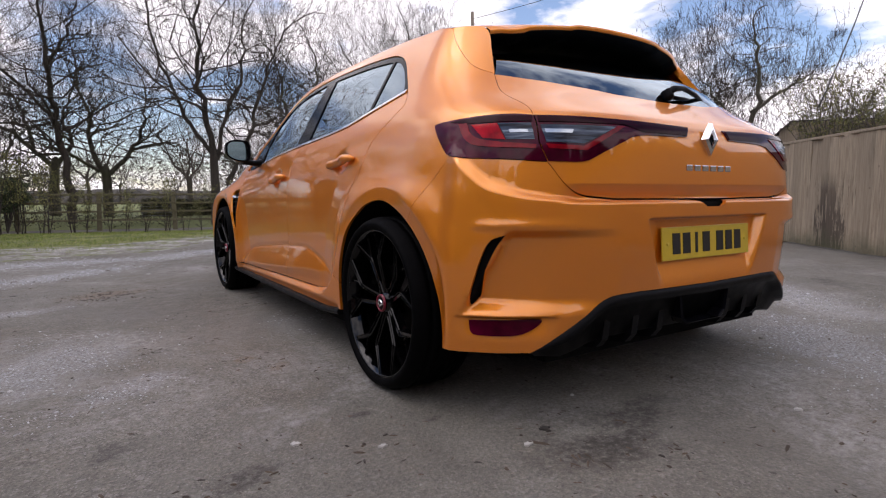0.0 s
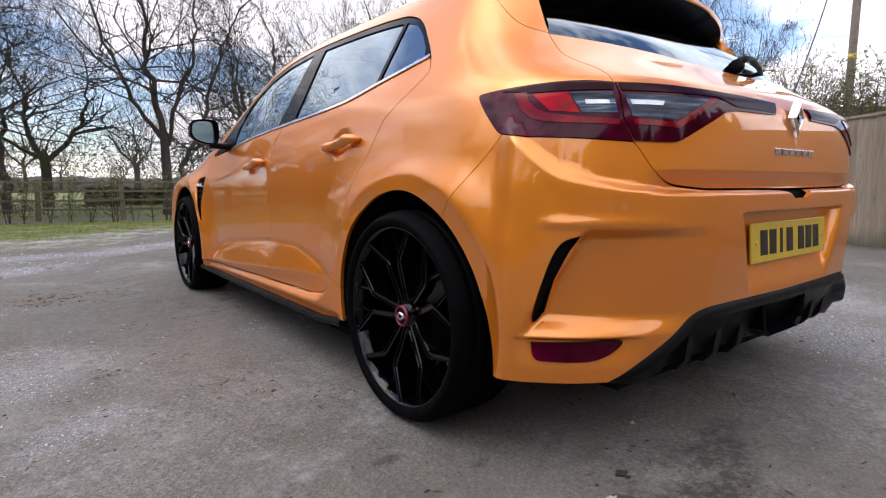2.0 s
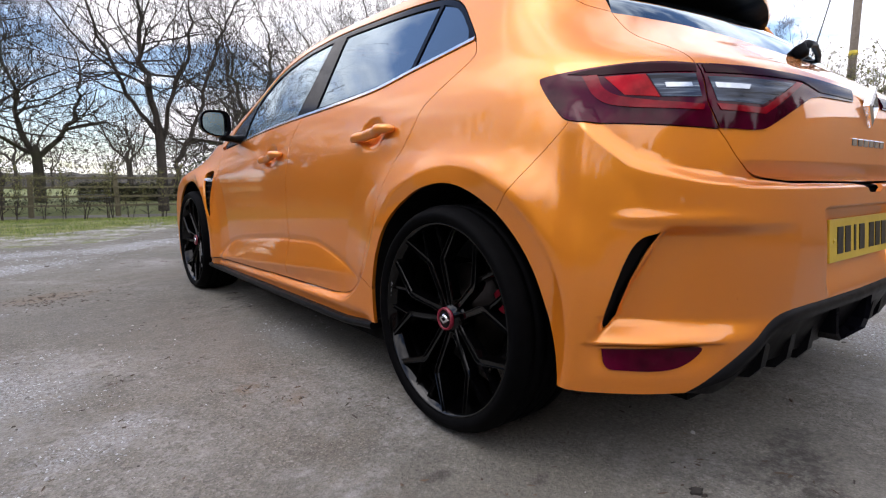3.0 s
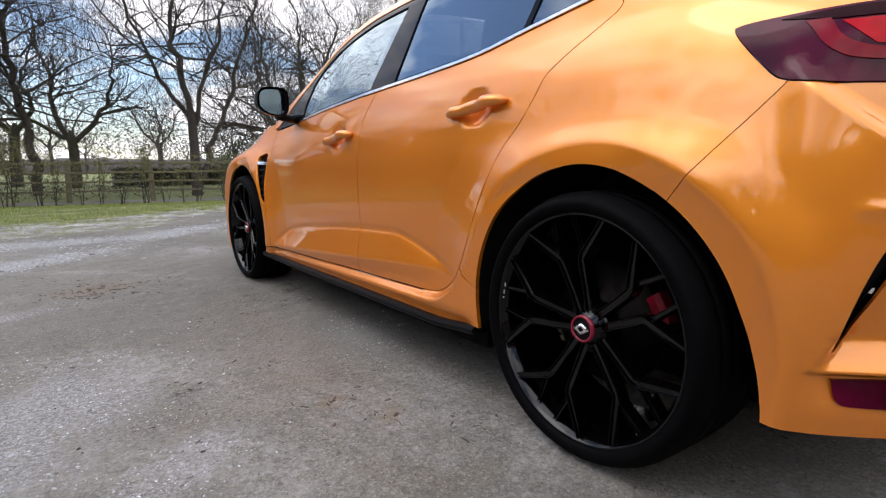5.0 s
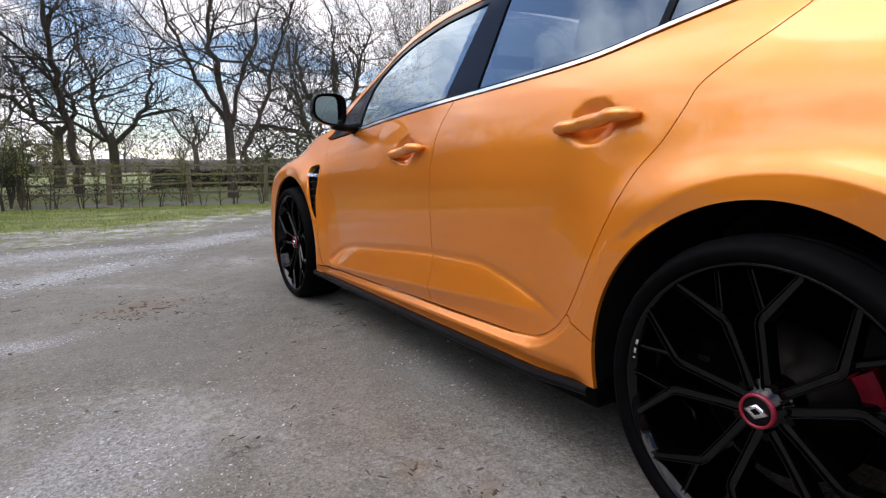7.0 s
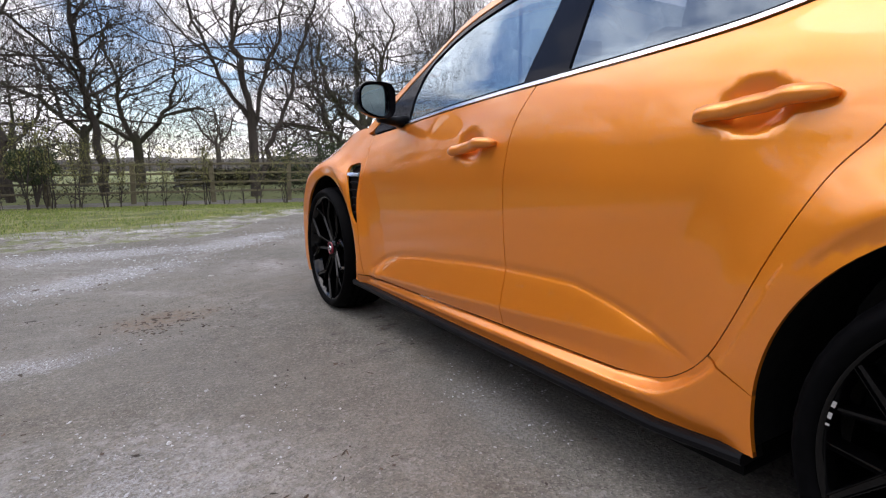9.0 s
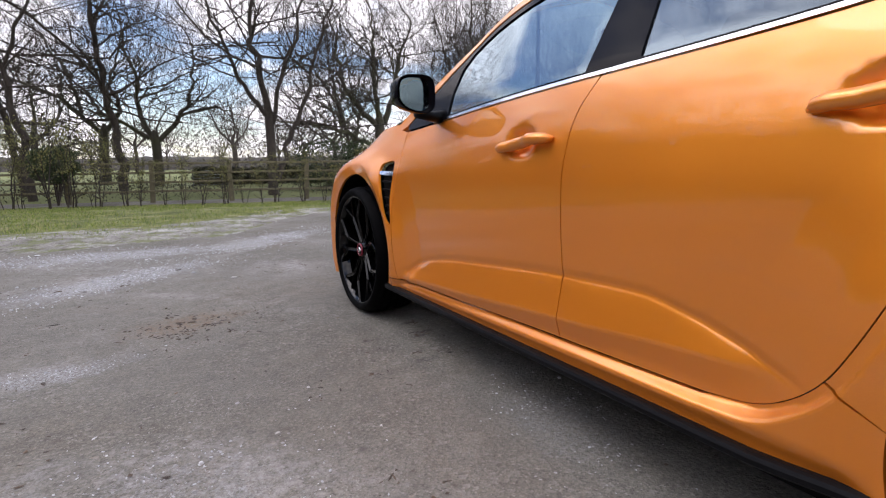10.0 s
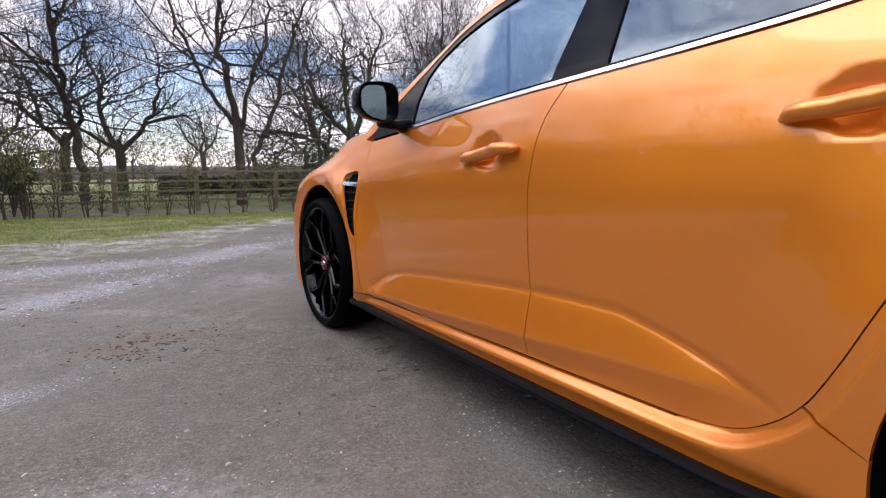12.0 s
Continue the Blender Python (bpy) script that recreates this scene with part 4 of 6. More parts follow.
# badge: a tall faceted diamond ring, and the raised name as plain blocks
badge = []
for f, o in ((1.0, 0.002), (0.93, 0.016), (0.60, 0.020), (0.52, 0.010)):
    badge.append([tail_point(0, 0.905, 0) + Vector((a * f, -o, b * f)) for a, b in ((0.042, 0), (0, 0.058), (-0.042, 0), (0, -0.058))])
part("badge", loft(badge, closed=True), CHROME, car, "bright diamond badge", smooth=False)
bm = bmesh.new()
bmesh.ops.create_circle(bm, cap_ends=True, segments=4, radius=0.040, matrix=Matrix.Translation(tail_point(0, 0.905, 0.008)) @ Matrix.Rotation(radians(90), 4, "X"))
part("badge_back", bm, GLOSS_BLACK, car, smooth=False)
for k in range(6):
    x = -0.115 + 0.046 * k
    bm = bmesh.new()
    box_into(bm, (0.034, 0.006, 0.021), tail_point(x, 0.806, 0.001), bevel=0.003)
    part("name_block", bm, CHROME, car, smooth=False)

# number plate on its ledge, the characters as plain bars
py = tail_point(0, 0.555).y - 0.010
plate_turn = Matrix.Rotation(radians(-4), 4, "X")
bm = bmesh.new()
box_into(bm, (0.520, 0.006, 0.111), (0, py - 0.004, 0.553), plate_turn, bevel=0.002)
plate = part("number_plate", bm, PLATE_YELLOW, car, "yellow number plate", smooth=False)
for k in range(7):
    x = -0.185 + 0.057 * k + (0.026 if k > 3 else 0)
    bm = bmesh.new()
    box_into(bm, (0.042 if k != 2 else 0.014, 0.002, 0.070), (x, py - 0.0078, 0.553), plate_turn)
    part("plate_bar", bm, PLATE_BLACK, plate, smooth=False)
for x in (-0.232, 0.232):
    bm = lathe([(0.0, -0.003), (0.006, -0.002), (0.007, 0.0)], 12)
    bmesh.ops.transform(bm, matrix=Matrix.Translation((x, py - 0.007, 0.553)) @ Matrix.Rotation(radians(90), 4, "Z"), verts=bm.verts)
    part("plate_screw", bm, PLATE_YELLOW, plate)


def diffuser():
    """Black lower valance with upright fins and a central exhaust outlet."""
    line = BUMPER_LOW[1:]
    rows = []
    for s, z in line + flip(line)[::-1][1:]:
        p = shell(np.array([s]), np.array([z]), np.zeros(1))[0]
        mid = min(1.0, abs(z - 0.243) / 0.16)
        far = 0.02 + 0.24 * mid
        lip = min(1.0, mid * 2.5)
        rows.append([(p[0], p[1] + 0.004, z - 0.001), (p[0], p[1] - 0.012 * lip + 0.004, z - 0.002 - 0.012 * lip), (p[0], p[1] - 0.010 * lip + 0.004, z - 0.003 - 0.031 * lip), (p[0] * 0.985, p[1] + 0.020, z - 0.006 - 0.038 * lip),
                     (p[0] * 0.97, p[1] + 0.030 + 0.035 * mid, z - 0.012 - 0.04 * lip - 0.10 * mid), (p[0] * 0.95, p[1] + 0.035 + far, max(0.195, z - 0.014 - 0.05 * lip - 0.15 * mid))])
    bm = loft(rows)
    bmesh.ops.recalc_face_normals(bm, faces=bm.faces)
    valance = part("diffuser", bm, BLACK_TRIM, car, "black rear diffuser")
    for x in (-0.46, -0.33, -0.20, 0.20, 0.33, 0.46):
        top = tail_point(x, 0.37)
        fin = [(top.y + 0.050, 0.365), (top.y + 0.036, 0.330), (top.y + 0.046, 0.255), (top.y + 0.07, 0.226), (top.y + 0.26, 0.190), (top.y + 0.26, 0.30)]
        part("diffuser_fin", loft([[(x + d, y, z) for y, z in fin] for d in (-0.015, 0.015)], closed=True, caps=True), BLACK_TRIM, valance, smooth=False)
    y0 = tail_point(0, 0.36).y
    outer = [(-0.150, 0.372), (0.150, 0.372), (0.135, 0.292), (0.105, 0.268), (-0.105, 0.268), (-0.135, 0.292)]
    rows = [[(x * f, y0 + y, 0.325 + (z - 0.325) * f) for x, z in outer] for f, y in ((0.90, 0.18), (0.90, 0.012), (0.94, 0.002), (1.0, 0.006), (1.0, 0.18))]
    part("exhaust_outlet", loft(rows, closed=True), GLOSS_BLACK, valance, "black exhaust outlet", smooth=False)


diffuser()

# rear wiper parked along the foot of the glass
wiper = part("rear_wiper", sweep([(0.02, -0.508, 1.085), (0.05, -0.512, 1.112), (0.12, -0.505, 1.122), (0.24, -0.478, 1.112), (0.34, -0.445, 1.100)], [0.013, 0.016, 0.012, 0.010, 0.007], 10, 0.8), BLACK_TRIM, car, "black rear wiper")
part("wiper_blade", sweep([(0.02, -0.492, 1.088), (0.18, -0.476, 1.088), (0.36, -0.430, 1.096)], [0.006, 0.009, 0.005], 6), BLACK_TRIM, wiper)
bm = lathe([(0.0, -0.018), (0.014, -0.016), (0.021, -0.006), (0.022, 0.02)], 20)
bmesh.ops.transform(bm, matrix=Matrix.Translation((0.03, -0.505, 1.085)) @ Matrix.Rotation(radians(60), 4, "X") @ Matrix.Rotation(radians(90), 4, "Z"), verts=bm.verts)
part("wiper_pivot", bm, BLACK_TRIM, wiper)
for x in (-0.62, 0.62):
    p = tail_point(x, 0.45)
    bm = lathe([(0.0, -0.001), (0.0075, -0.001), (0.008, 0.004)], 16)
    bmesh.ops.transform(bm, matrix=Matrix.Translation(p + Vector((0, 0.0035, 0))) @ Matrix.Rotation(radians(90), 4, "Z"), verts=bm.verts)
    part("parking_sensor", bm, PAINT, car)


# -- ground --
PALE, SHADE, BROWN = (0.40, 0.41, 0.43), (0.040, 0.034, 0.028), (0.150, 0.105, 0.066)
# worn and stained spots of the yard, three far pale streaks painting the sky's sheen: x, y, half-lengths, turn, tone,
# strength
PATCHES = ((-1.98, 1.05, 0.55, 0.30, 70, PALE, 0.55), (-1.75, 0.50, 0.30, 0.12, 40, PALE, 0.45), (-2.05, 4.25, 0.85, 0.26, 38, PALE, 0.85), (-2.1, 5.42, 1.1, 0.34, -4, PALE, 0.85), (-0.7, 5.75, 0.85, 0.32, 40, PALE, 0.8), (-2.25, 2.42, 0.30, 0.13, 10, PALE, 0.6),
           (-0.88, 1.20, 0.30, 0.16, 80, PALE, 0.22), (1.2, -0.55, 0.9, 0.35, 50, PALE, 0.6), (2.4, 0.1, 1.0, 0.3, 50, PALE, 0.5),
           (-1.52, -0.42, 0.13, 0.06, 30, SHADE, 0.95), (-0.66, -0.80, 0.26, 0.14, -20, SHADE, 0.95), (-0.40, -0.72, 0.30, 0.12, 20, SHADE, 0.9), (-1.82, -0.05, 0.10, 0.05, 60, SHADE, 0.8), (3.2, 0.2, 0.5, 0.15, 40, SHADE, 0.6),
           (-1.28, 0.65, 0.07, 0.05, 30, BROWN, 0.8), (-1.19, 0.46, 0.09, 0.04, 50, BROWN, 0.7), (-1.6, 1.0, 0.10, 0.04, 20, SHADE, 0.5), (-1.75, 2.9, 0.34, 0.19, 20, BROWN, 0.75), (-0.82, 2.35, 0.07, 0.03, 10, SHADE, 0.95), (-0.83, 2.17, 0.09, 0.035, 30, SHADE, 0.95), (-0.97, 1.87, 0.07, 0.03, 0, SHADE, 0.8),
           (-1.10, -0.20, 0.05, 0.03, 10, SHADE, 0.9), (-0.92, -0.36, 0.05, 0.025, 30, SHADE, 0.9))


def ground_material():
    """Old tarmac worn to earth and grit: broad tones, brown and pale patches, dark spots, fine stones."""
    m = Mat("worn_tarmac", (0.12, 0.11, 0.10), 0.8)
    base = m.ramp(m.noise(0.7, 8, 0.66), (0.30, (0.096, 0.088, 0.071)), (0.50, (0.130, 0.120, 0.100)), (0.70, (0.164, 0.153, 0.131)))
    earth = m.ramp(m.noise(1.9, 8, 0.7, distort=0.4), (0.52, 0.0), (0.64, 1.0))
    c = m.mix(m.math("MULTIPLY", earth, 0.45), base, (0.120, 0.100, 0.075))
    mott = m.noise(9.0, 8, 0.72)
    c = m.mix(0.38, c, m.ramp(mott, (0.30, 0.18), (0.50, 0.5), (0.70, 0.82)), "OVERLAY")
    fine = m.noise(85, 6, 0.75)
    c = m.mix(0.42, c, m.ramp(fine, (0.36, 0.10), (0.50, 0.5), (0.63, 0.90)), "OVERLAY")
    gritty = m.ramp(m.noise(1.3, 7, 0.7, distort=0.5), (0.40, 0.25), (0.58, 1.0))
    grit = m.cells(210)
    sep = m.n.new("ShaderNodeSeparateColor")
    m.l.new(grit.outputs["Color"], sep.inputs[0])
    c = m.mix(m.math("MULTIPLY", gritty, m.ramp(sep.outputs[0], (0.86, 0.0), (0.97, 0.60))), c, (0.30, 0.285, 0.26))
    c = m.mix(m.math("MULTIPLY", gritty, m.ramp(sep.outputs[1], (0.84, 0.0), (0.96, 0.60))), c, (0.040, 0.034, 0.028))
    stones = m.cells(74)
    apart = m.n.new("ShaderNodeSeparateColor")
    m.l.new(stones.outputs["Color"], apart.inputs[0])
    c = m.mix(m.math("MULTIPLY", gritty, m.ramp(apart.outputs[0], (0.88, 0.0), (0.97, 0.45))), c, (0.27, 0.255, 0.235))
    c = m.mix(m.math("MULTIPLY", gritty, m.ramp(apart.outputs[1], (0.88, 0.0), (0.97, 0.45))), c, (0.055, 0.045, 0.036))
    pale = m.math("MULTIPLY", m.ramp(m.noise(0.75, 9, 0.72, distort=0.8), (0.53, 0.0), (0.66, 1.0)), m.ramp(m.noise(24, 6, 0.8), (0.42, 0.0), (0.60, 1.0)))
    c = m.mix(m.math("MULTIPLY", pale, 0.6), c, (0.40, 0.39, 0.38))
    spots = m.ramp(m.cells(6.5).outputs["Distance"], (0.03, 1.0), (0.15, 0.0))
    pick = m.math("MULTIPLY", m.ramp(m.noise(1.2, 4), (0.50, 0.0), (0.56, 1.0)), m.ramp(m.noise(26, 5, 0.7), (0.40, 0.0), (0.55, 1.0)))
    c = m.mix(m.math("MULTIPLY", m.math("MULTIPLY", spots, pick), 0.85), c, (0.030, 0.024, 0.020))
    scrapes = m.ramp(m.noise(24.0, 8, 0.72, (0.75, 1.4, 1.0), 0.4), (0.60, 0.0), (0.65, 1.0))
    zone = m.ramp(m.noise(1.4, 5, 0.6), (0.40, 0.0), (0.55, 1.0))
    c = m.mix(m.math("MULTIPLY", m.math("MULTIPLY", scrapes, zone), 0.60), c, (0.050, 0.038, 0.026))
    crumbs = m.ramp(m.noise(27.0, 7, 0.75, (0.8, 1.3, 1.0)), (0.60, 0.0), (0.66, 1.0))
    c = m.mix(m.math("MULTIPLY", crumbs, 0.40), c, (0.34, 0.30, 0.245))
    ragged = m.noise(9.0, 9, 0.78)
    speckle = m.ramp(m.noise(34, 6, 0.75), (0.40, 0.1), (0.56, 1.0))
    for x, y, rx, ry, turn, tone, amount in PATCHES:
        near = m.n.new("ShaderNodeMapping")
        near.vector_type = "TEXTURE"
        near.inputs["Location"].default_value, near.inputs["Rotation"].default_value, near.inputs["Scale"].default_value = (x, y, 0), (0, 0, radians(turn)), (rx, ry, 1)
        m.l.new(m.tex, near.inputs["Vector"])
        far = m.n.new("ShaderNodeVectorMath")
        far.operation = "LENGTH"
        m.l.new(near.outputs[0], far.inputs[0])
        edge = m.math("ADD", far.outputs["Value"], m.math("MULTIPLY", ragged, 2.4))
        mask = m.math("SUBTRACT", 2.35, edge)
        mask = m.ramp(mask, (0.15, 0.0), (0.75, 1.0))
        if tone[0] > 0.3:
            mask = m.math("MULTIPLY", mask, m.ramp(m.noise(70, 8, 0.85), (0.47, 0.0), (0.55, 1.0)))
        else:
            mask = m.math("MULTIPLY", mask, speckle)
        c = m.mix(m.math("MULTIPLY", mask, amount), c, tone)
    m.color(c)
    m.rough(m.ramp(m.noise(1.1, 5), (0.35, 0.60), (0.65, 0.92)))
    m.bump(m.noise(2.4, 7, 0.6), 0.4, 0.03)
    m.bump(mott, 0.5, 0.012)
    m.bump(fine, 0.25, 0.003)
    m.bump(grit.outputs["Distance"], 0.5, 0.003)
    m.bump(stones.outputs["Distance"], 0.4, 0.006)
    return m.m


def grass_soil():
    m = Mat("grass_soil", (0.08, 0.09, 0.03), 0.95)
    c = m.ramp(m.noise(2.6, 9, 0.78), (0.36, (0.045, 0.046, 0.018)), (0.46, (0.105, 0.125, 0.030)), (0.55, (0.175, 0.190, 0.055)), (0.64, (0.27, 0.235, 0.145)))
    m.color(c)
    m.bump(m.noise(40, 6, 0.7), 0.8, 0.03)
    return m.m


def height(x, y):
    """The yard is level; the verge falls a little towards the paddock fence."""
    far = y - 8.5 + 0.3 * x
    return -0.16 * float(step(0.0, 4.5, far)) if abs(x) < 60 else -0.16


TARMAC, SOIL = ground_material(), grass_soil()


def ground():
    xs = np.unique(np.concatenate([np.linspace(-600, -40, 12), np.linspace(-40, -10, 20), np.linspace(-10, 14, 97), np.linspace(14, 44, 20), np.linspace(44, 600, 12)]))
    ys = np.unique(np.concatenate([np.linspace(-600, -40, 12), np.linspace(-40, -6, 20), np.linspace(-6, 20, 105), np.linspace(20, 60, 22), np.linspace(60, 900, 14)]))
    bm = bmesh.new()
    vs = [[bm.verts.new((x, y, height(x, y))) for x in xs] for y in ys]
    for a, b in zip(vs, vs[1:]):
        for i in range(len(xs) - 1):
            bm.faces.new((a[i], a[i + 1], b[i + 1], b[i]))
    tagged(part("ground", bm, TARMAC, None, "worn grey tarmac yard with pale gritty patches"), category="ground", kind="structure")


ground()
VERGE = smooth([(-14.0, 4.6), (-9.0, 5.4), (-5.2, 6.2), (-3.4, 6.8), (-2.2, 6.9), (-1.2, 7.1), (-0.4, 7.75), (0.5, 8.55), (2.2, 9.8), (4.6, 10.4), (7.5, 10.2)], 8)


def verge_edge(x):
    v = np.array(VERGE)
    return float(np.interp(x, v[:, 0], v[:, 1]))


def hedge_line(x):
    return 12.55 - 0.30 * x


rnd = random.Random(5)


def verge():
    bm = bmesh.new()
    xs = np.linspace(-14, 7.5, 130)
    rows = []
    for x in xs:
        a, b = verge_edge(x) + 0.12 * noise.noise((x * 1.7, 0, 3)), hedge_line(x) + 0.5
        row = []
        for k in range(24):
            t = (k / 23) ** 1.2
            y = a + (b - a) * t
            row.append((x, y, height(x, y) + 0.045 * min(1, t * 5) + 0.02 * noise.noise((x * 2.1, y * 2.1, 0)) + (0.004 if k else -0.02)))
        rows.append(row)
    tagged(part("verge_ground", loft(rows), SOIL, None, "mossy grass verge soil"), category="ground", kind="structure")


verge()


def field():
    m = Mat("paddock_grass", (0.16, 0.17, 0.06), 0.95)
    m.color(m.ramp(m.noise(0.35, 6, 0.65), (0.3, (0.120, 0.145, 0.046)), (0.7, (0.225, 0.245, 0.095))))
    m.bump(m.noise(12, 5, 0.7), 0.7, 0.06)
    bm = bmesh.new()
    rows = []
    for k in range(50):
        x = -60 + 140 * k / 49
        rows.append([(x, y, height(x, y) - 0.01 + (0.05 * noise.noise((x * 0.3, y * 0.3, 1)) + 0.09) * min(1, (y - hedge_line(x) - 2.5) / 2)) for y in [hedge_line(x) + 2.5 + 70 * (i / 24) ** 2 for i in range(25)]])
    tagged(part("paddock", loft(rows), m.m, None, "pale winter grass paddock behind the fence"), category="ground", kind="structure")


field()


def strands(name, spots, size, material, label, lean=0.5):
    """Many thin blades, one object."""
    n = len(spots)
    r = np.random.RandomState(3)
    a = r.uniform(0, 2 * np.pi, n)
    h = size * r.uniform(0.45, 1.2, n)
    w = h * r.uniform(0.05, 0.10, n)
    tilt = r.uniform(0.1, lean, n) * h
    d = np.stack([np.cos(a), np.sin(a), np.zeros(n)], 1)
    u = np.stack([-np.sin(a), np.cos(a), np.zeros(n)], 1)
    p = np.array(spots)
    up = np.zeros((n, 3)); up[:, 2] = h
    v = np.stack([p - u * w[:, None], p + u * w[:, None], p + up * 0.6 + d * tilt[:, None] * 0.35 + u * w[:, None] * 0.7, p + up * 0.6 + d * tilt[:, None] * 0.35 - u * w[:, None] * 0.7, p + up * 0.9 + d * tilt[:, None]], 1)
    v = v.reshape(-1, 3)
    k = np.arange(n) * 5
    quads = np.stack([k, k + 1, k + 2, k + 3], 1).tolist()
    tri = np.stack([k + 3, k + 2, k + 4], 1).tolist()
    me = bpy.data.meshes.new(name)
    me.from_pydata(v.tolist(), [], quads + tri)
    return tagged(part_mesh(name, me, material, None, label, False), category="grass", kind="stuff")


def blade_material():
    m = Mat("grass_blades", (0.09, 0.13, 0.03), 0.7)
    m.color(m.ramp(m.island(), (0.0, (0.065, 0.105, 0.016)), (0.50, (0.170, 0.235, 0.034)), (0.84, (0.27, 0.31, 0.070)), (1.0, (0.40, 0.32, 0.18))))
    return m.m


def verge_gravel():
    """Pale gravel where the tarmac breaks up into the grass."""
    m = Mat("verge_gravel", (0.22, 0.21, 0.19), 0.9)
    c = m.ramp(m.noise(1.6, 8, 0.7), (0.32, (0.12, 0.112, 0.098)), (0.50, (0.24, 0.228, 0.205)), (0.66, (0.42, 0.41, 0.39)))
    c = m.mix(0.8, c, m.ramp(m.noise(40, 6, 0.8), (0.34, 0.10), (0.50, 0.5), (0.64, 0.92)), "OVERLAY")
    c = m.mix(m.ramp(m.noise(3.1, 7, 0.75), (0.49, 0.0), (0.56, 0.8)), c, (0.13, 0.15, 0.045))
    c = m.mix(m.ramp(m.noise(7.0, 8, 0.8), (0.54, 0.0), (0.60, 0.8)), c, (0.075, 0.060, 0.042))
    m.color(c)
    m.bump(m.noise(60, 6, 0.7), 0.8, 0.02)
    rows = []
    for x in np.linspace(-14, 3.0, 240):
        e = verge_edge(x)
        low = e - 0.25 - 0.60 * float(step(0.2, -1.2, x)) - 0.30 * noise.noise((x * 0.9, 1, 0)) - 0.22 * noise.noise((x * 3.7, 4, 0)) - 0.10 * noise.noise((x * 11.0, 4, 0))
        rows.append([(x, y, height(x, y) + h) for y, h in ((low, -0.002), (low + 0.06, 0.004), (e, 0.010), (e + 0.25, 0.022), (e + 0.6, 0.03))])
    tagged(part("verge_gravel", loft(rows), m.m, None, "pale broken gravel along the verge"), category="ground", kind="structure")


verge_gravel()
spots = []
while len(spots) < 90000:
    x = rnd.uniform(-12, 7.0)
    y0, y1 = verge_edge(x), hedge_line(x) + 0.3
    y = rnd.uniform(y0 - 0.45, y1)
    far = (y - y0 + 0.35)
    dens = min(1, far / 1.3) * (0.50 + 0.9 * noise.noise((x * 0.8, y * 0.8, 7)) + 0.7 * noise.noise((x * 2.9, y * 2.9, 3)))
    if rnd.random() < dens + 0.01:
        spots.append((x, y, height(x, y) + 0.045 * min(1, max(0.0, far - 0.35) * 2.0)))
strands("grass", spots, 0.0359, blade_material(), "short patchy green grass on the verge")

# -- fences, saplings and trees --
def bark(name, dark, light, moss=0.0):
    m = Mat(name, dark, 0.9)
    c = m.ramp(m.noise(9, 7, 0.7, (1, 1, 0.25)), (0.3, dark), (0.7, light))
    if moss:
        c = m.mix(m.math("MULTIPLY", m.ramp(m.noise(1.3, 5), (0.42, 0.0), (0.62, 1.0)), moss), c, (0.075, 0.085, 0.030))
    m.color(c)
    m.bump(m.noise(22, 6, 0.7, (1, 1, 0.3)), 0.7, 0.03)
    return m.m


BARK = bark("winter_bark", (0.032, 0.026, 0.021), (0.080, 0.065, 0.053))
BARK_OAK = bark("mossy_oak_bark", (0.050, 0.042, 0.034), (0.105, 0.090, 0.074), 0.5)
TWIG = bark("twigs", (0.030, 0.024, 0.019), (0.062, 0.050, 0.041))
TWIG_PALE = bark("pale_twigs", (0.080, 0.068, 0.058), (0.14, 0.12, 0.10))


def tubes(name, segs, material, parent, label=""):
    """All branch pieces (start, end, radius, radius, sides) of one kind as one mesh."""
    verts, faces, at = [], [], 0
    for sides in sorted({s[4] for s in segs}):
        grp = [s for s in segs if s[4] == sides]
        p0, p1 = np.array([s[0] for s in grp]), np.array([s[1] for s in grp])
        r0, r1 = np.array([s[2] for s in grp]), np.array([s[3] for s in grp])
        d = p1 - p0
        d /= np.linalg.norm(d, axis=1, keepdims=True) + 1e-9
        ref = np.where(np.abs(d[:, 2:3]) > 0.9, [[1.0, 0, 0]], [[0, 0, 1.0]])
        u = np.cross(d, ref)
        u /= np.linalg.norm(u, axis=1, keepdims=True) + 1e-9
        w = np.cross(d, u)
        ang = 2 * np.pi * np.arange(sides) / sides
        ring = np.cos(ang)[None, :, None] * u[:, None] + np.sin(ang)[None, :, None] * w[:, None]
        v = np.concatenate([p0[:, None] + ring * r0[:, None, None], p1[:, None] + ring * r1[:, None, None]], 1).reshape(-1, 3)
        k = at + np.arange(len(grp))[:, None] * 2 * sides
        i = np.arange(sides)[None]
        j = (i + 1) % sides
        f = np.stack([k + i, k + j, k + sides + j, k + sides + i], -1)[:, :(sides if sides > 2 else 1)].reshape(-1, 4)
        verts.append(v)
        faces.append(f)
        at += len(v)
    me = bpy.data.meshes.new(name)
    me.from_pydata(np.vstack(verts).tolist(), [], np.vstack(faces).tolist())
    return part_mesh(name, me, material, parent, label)


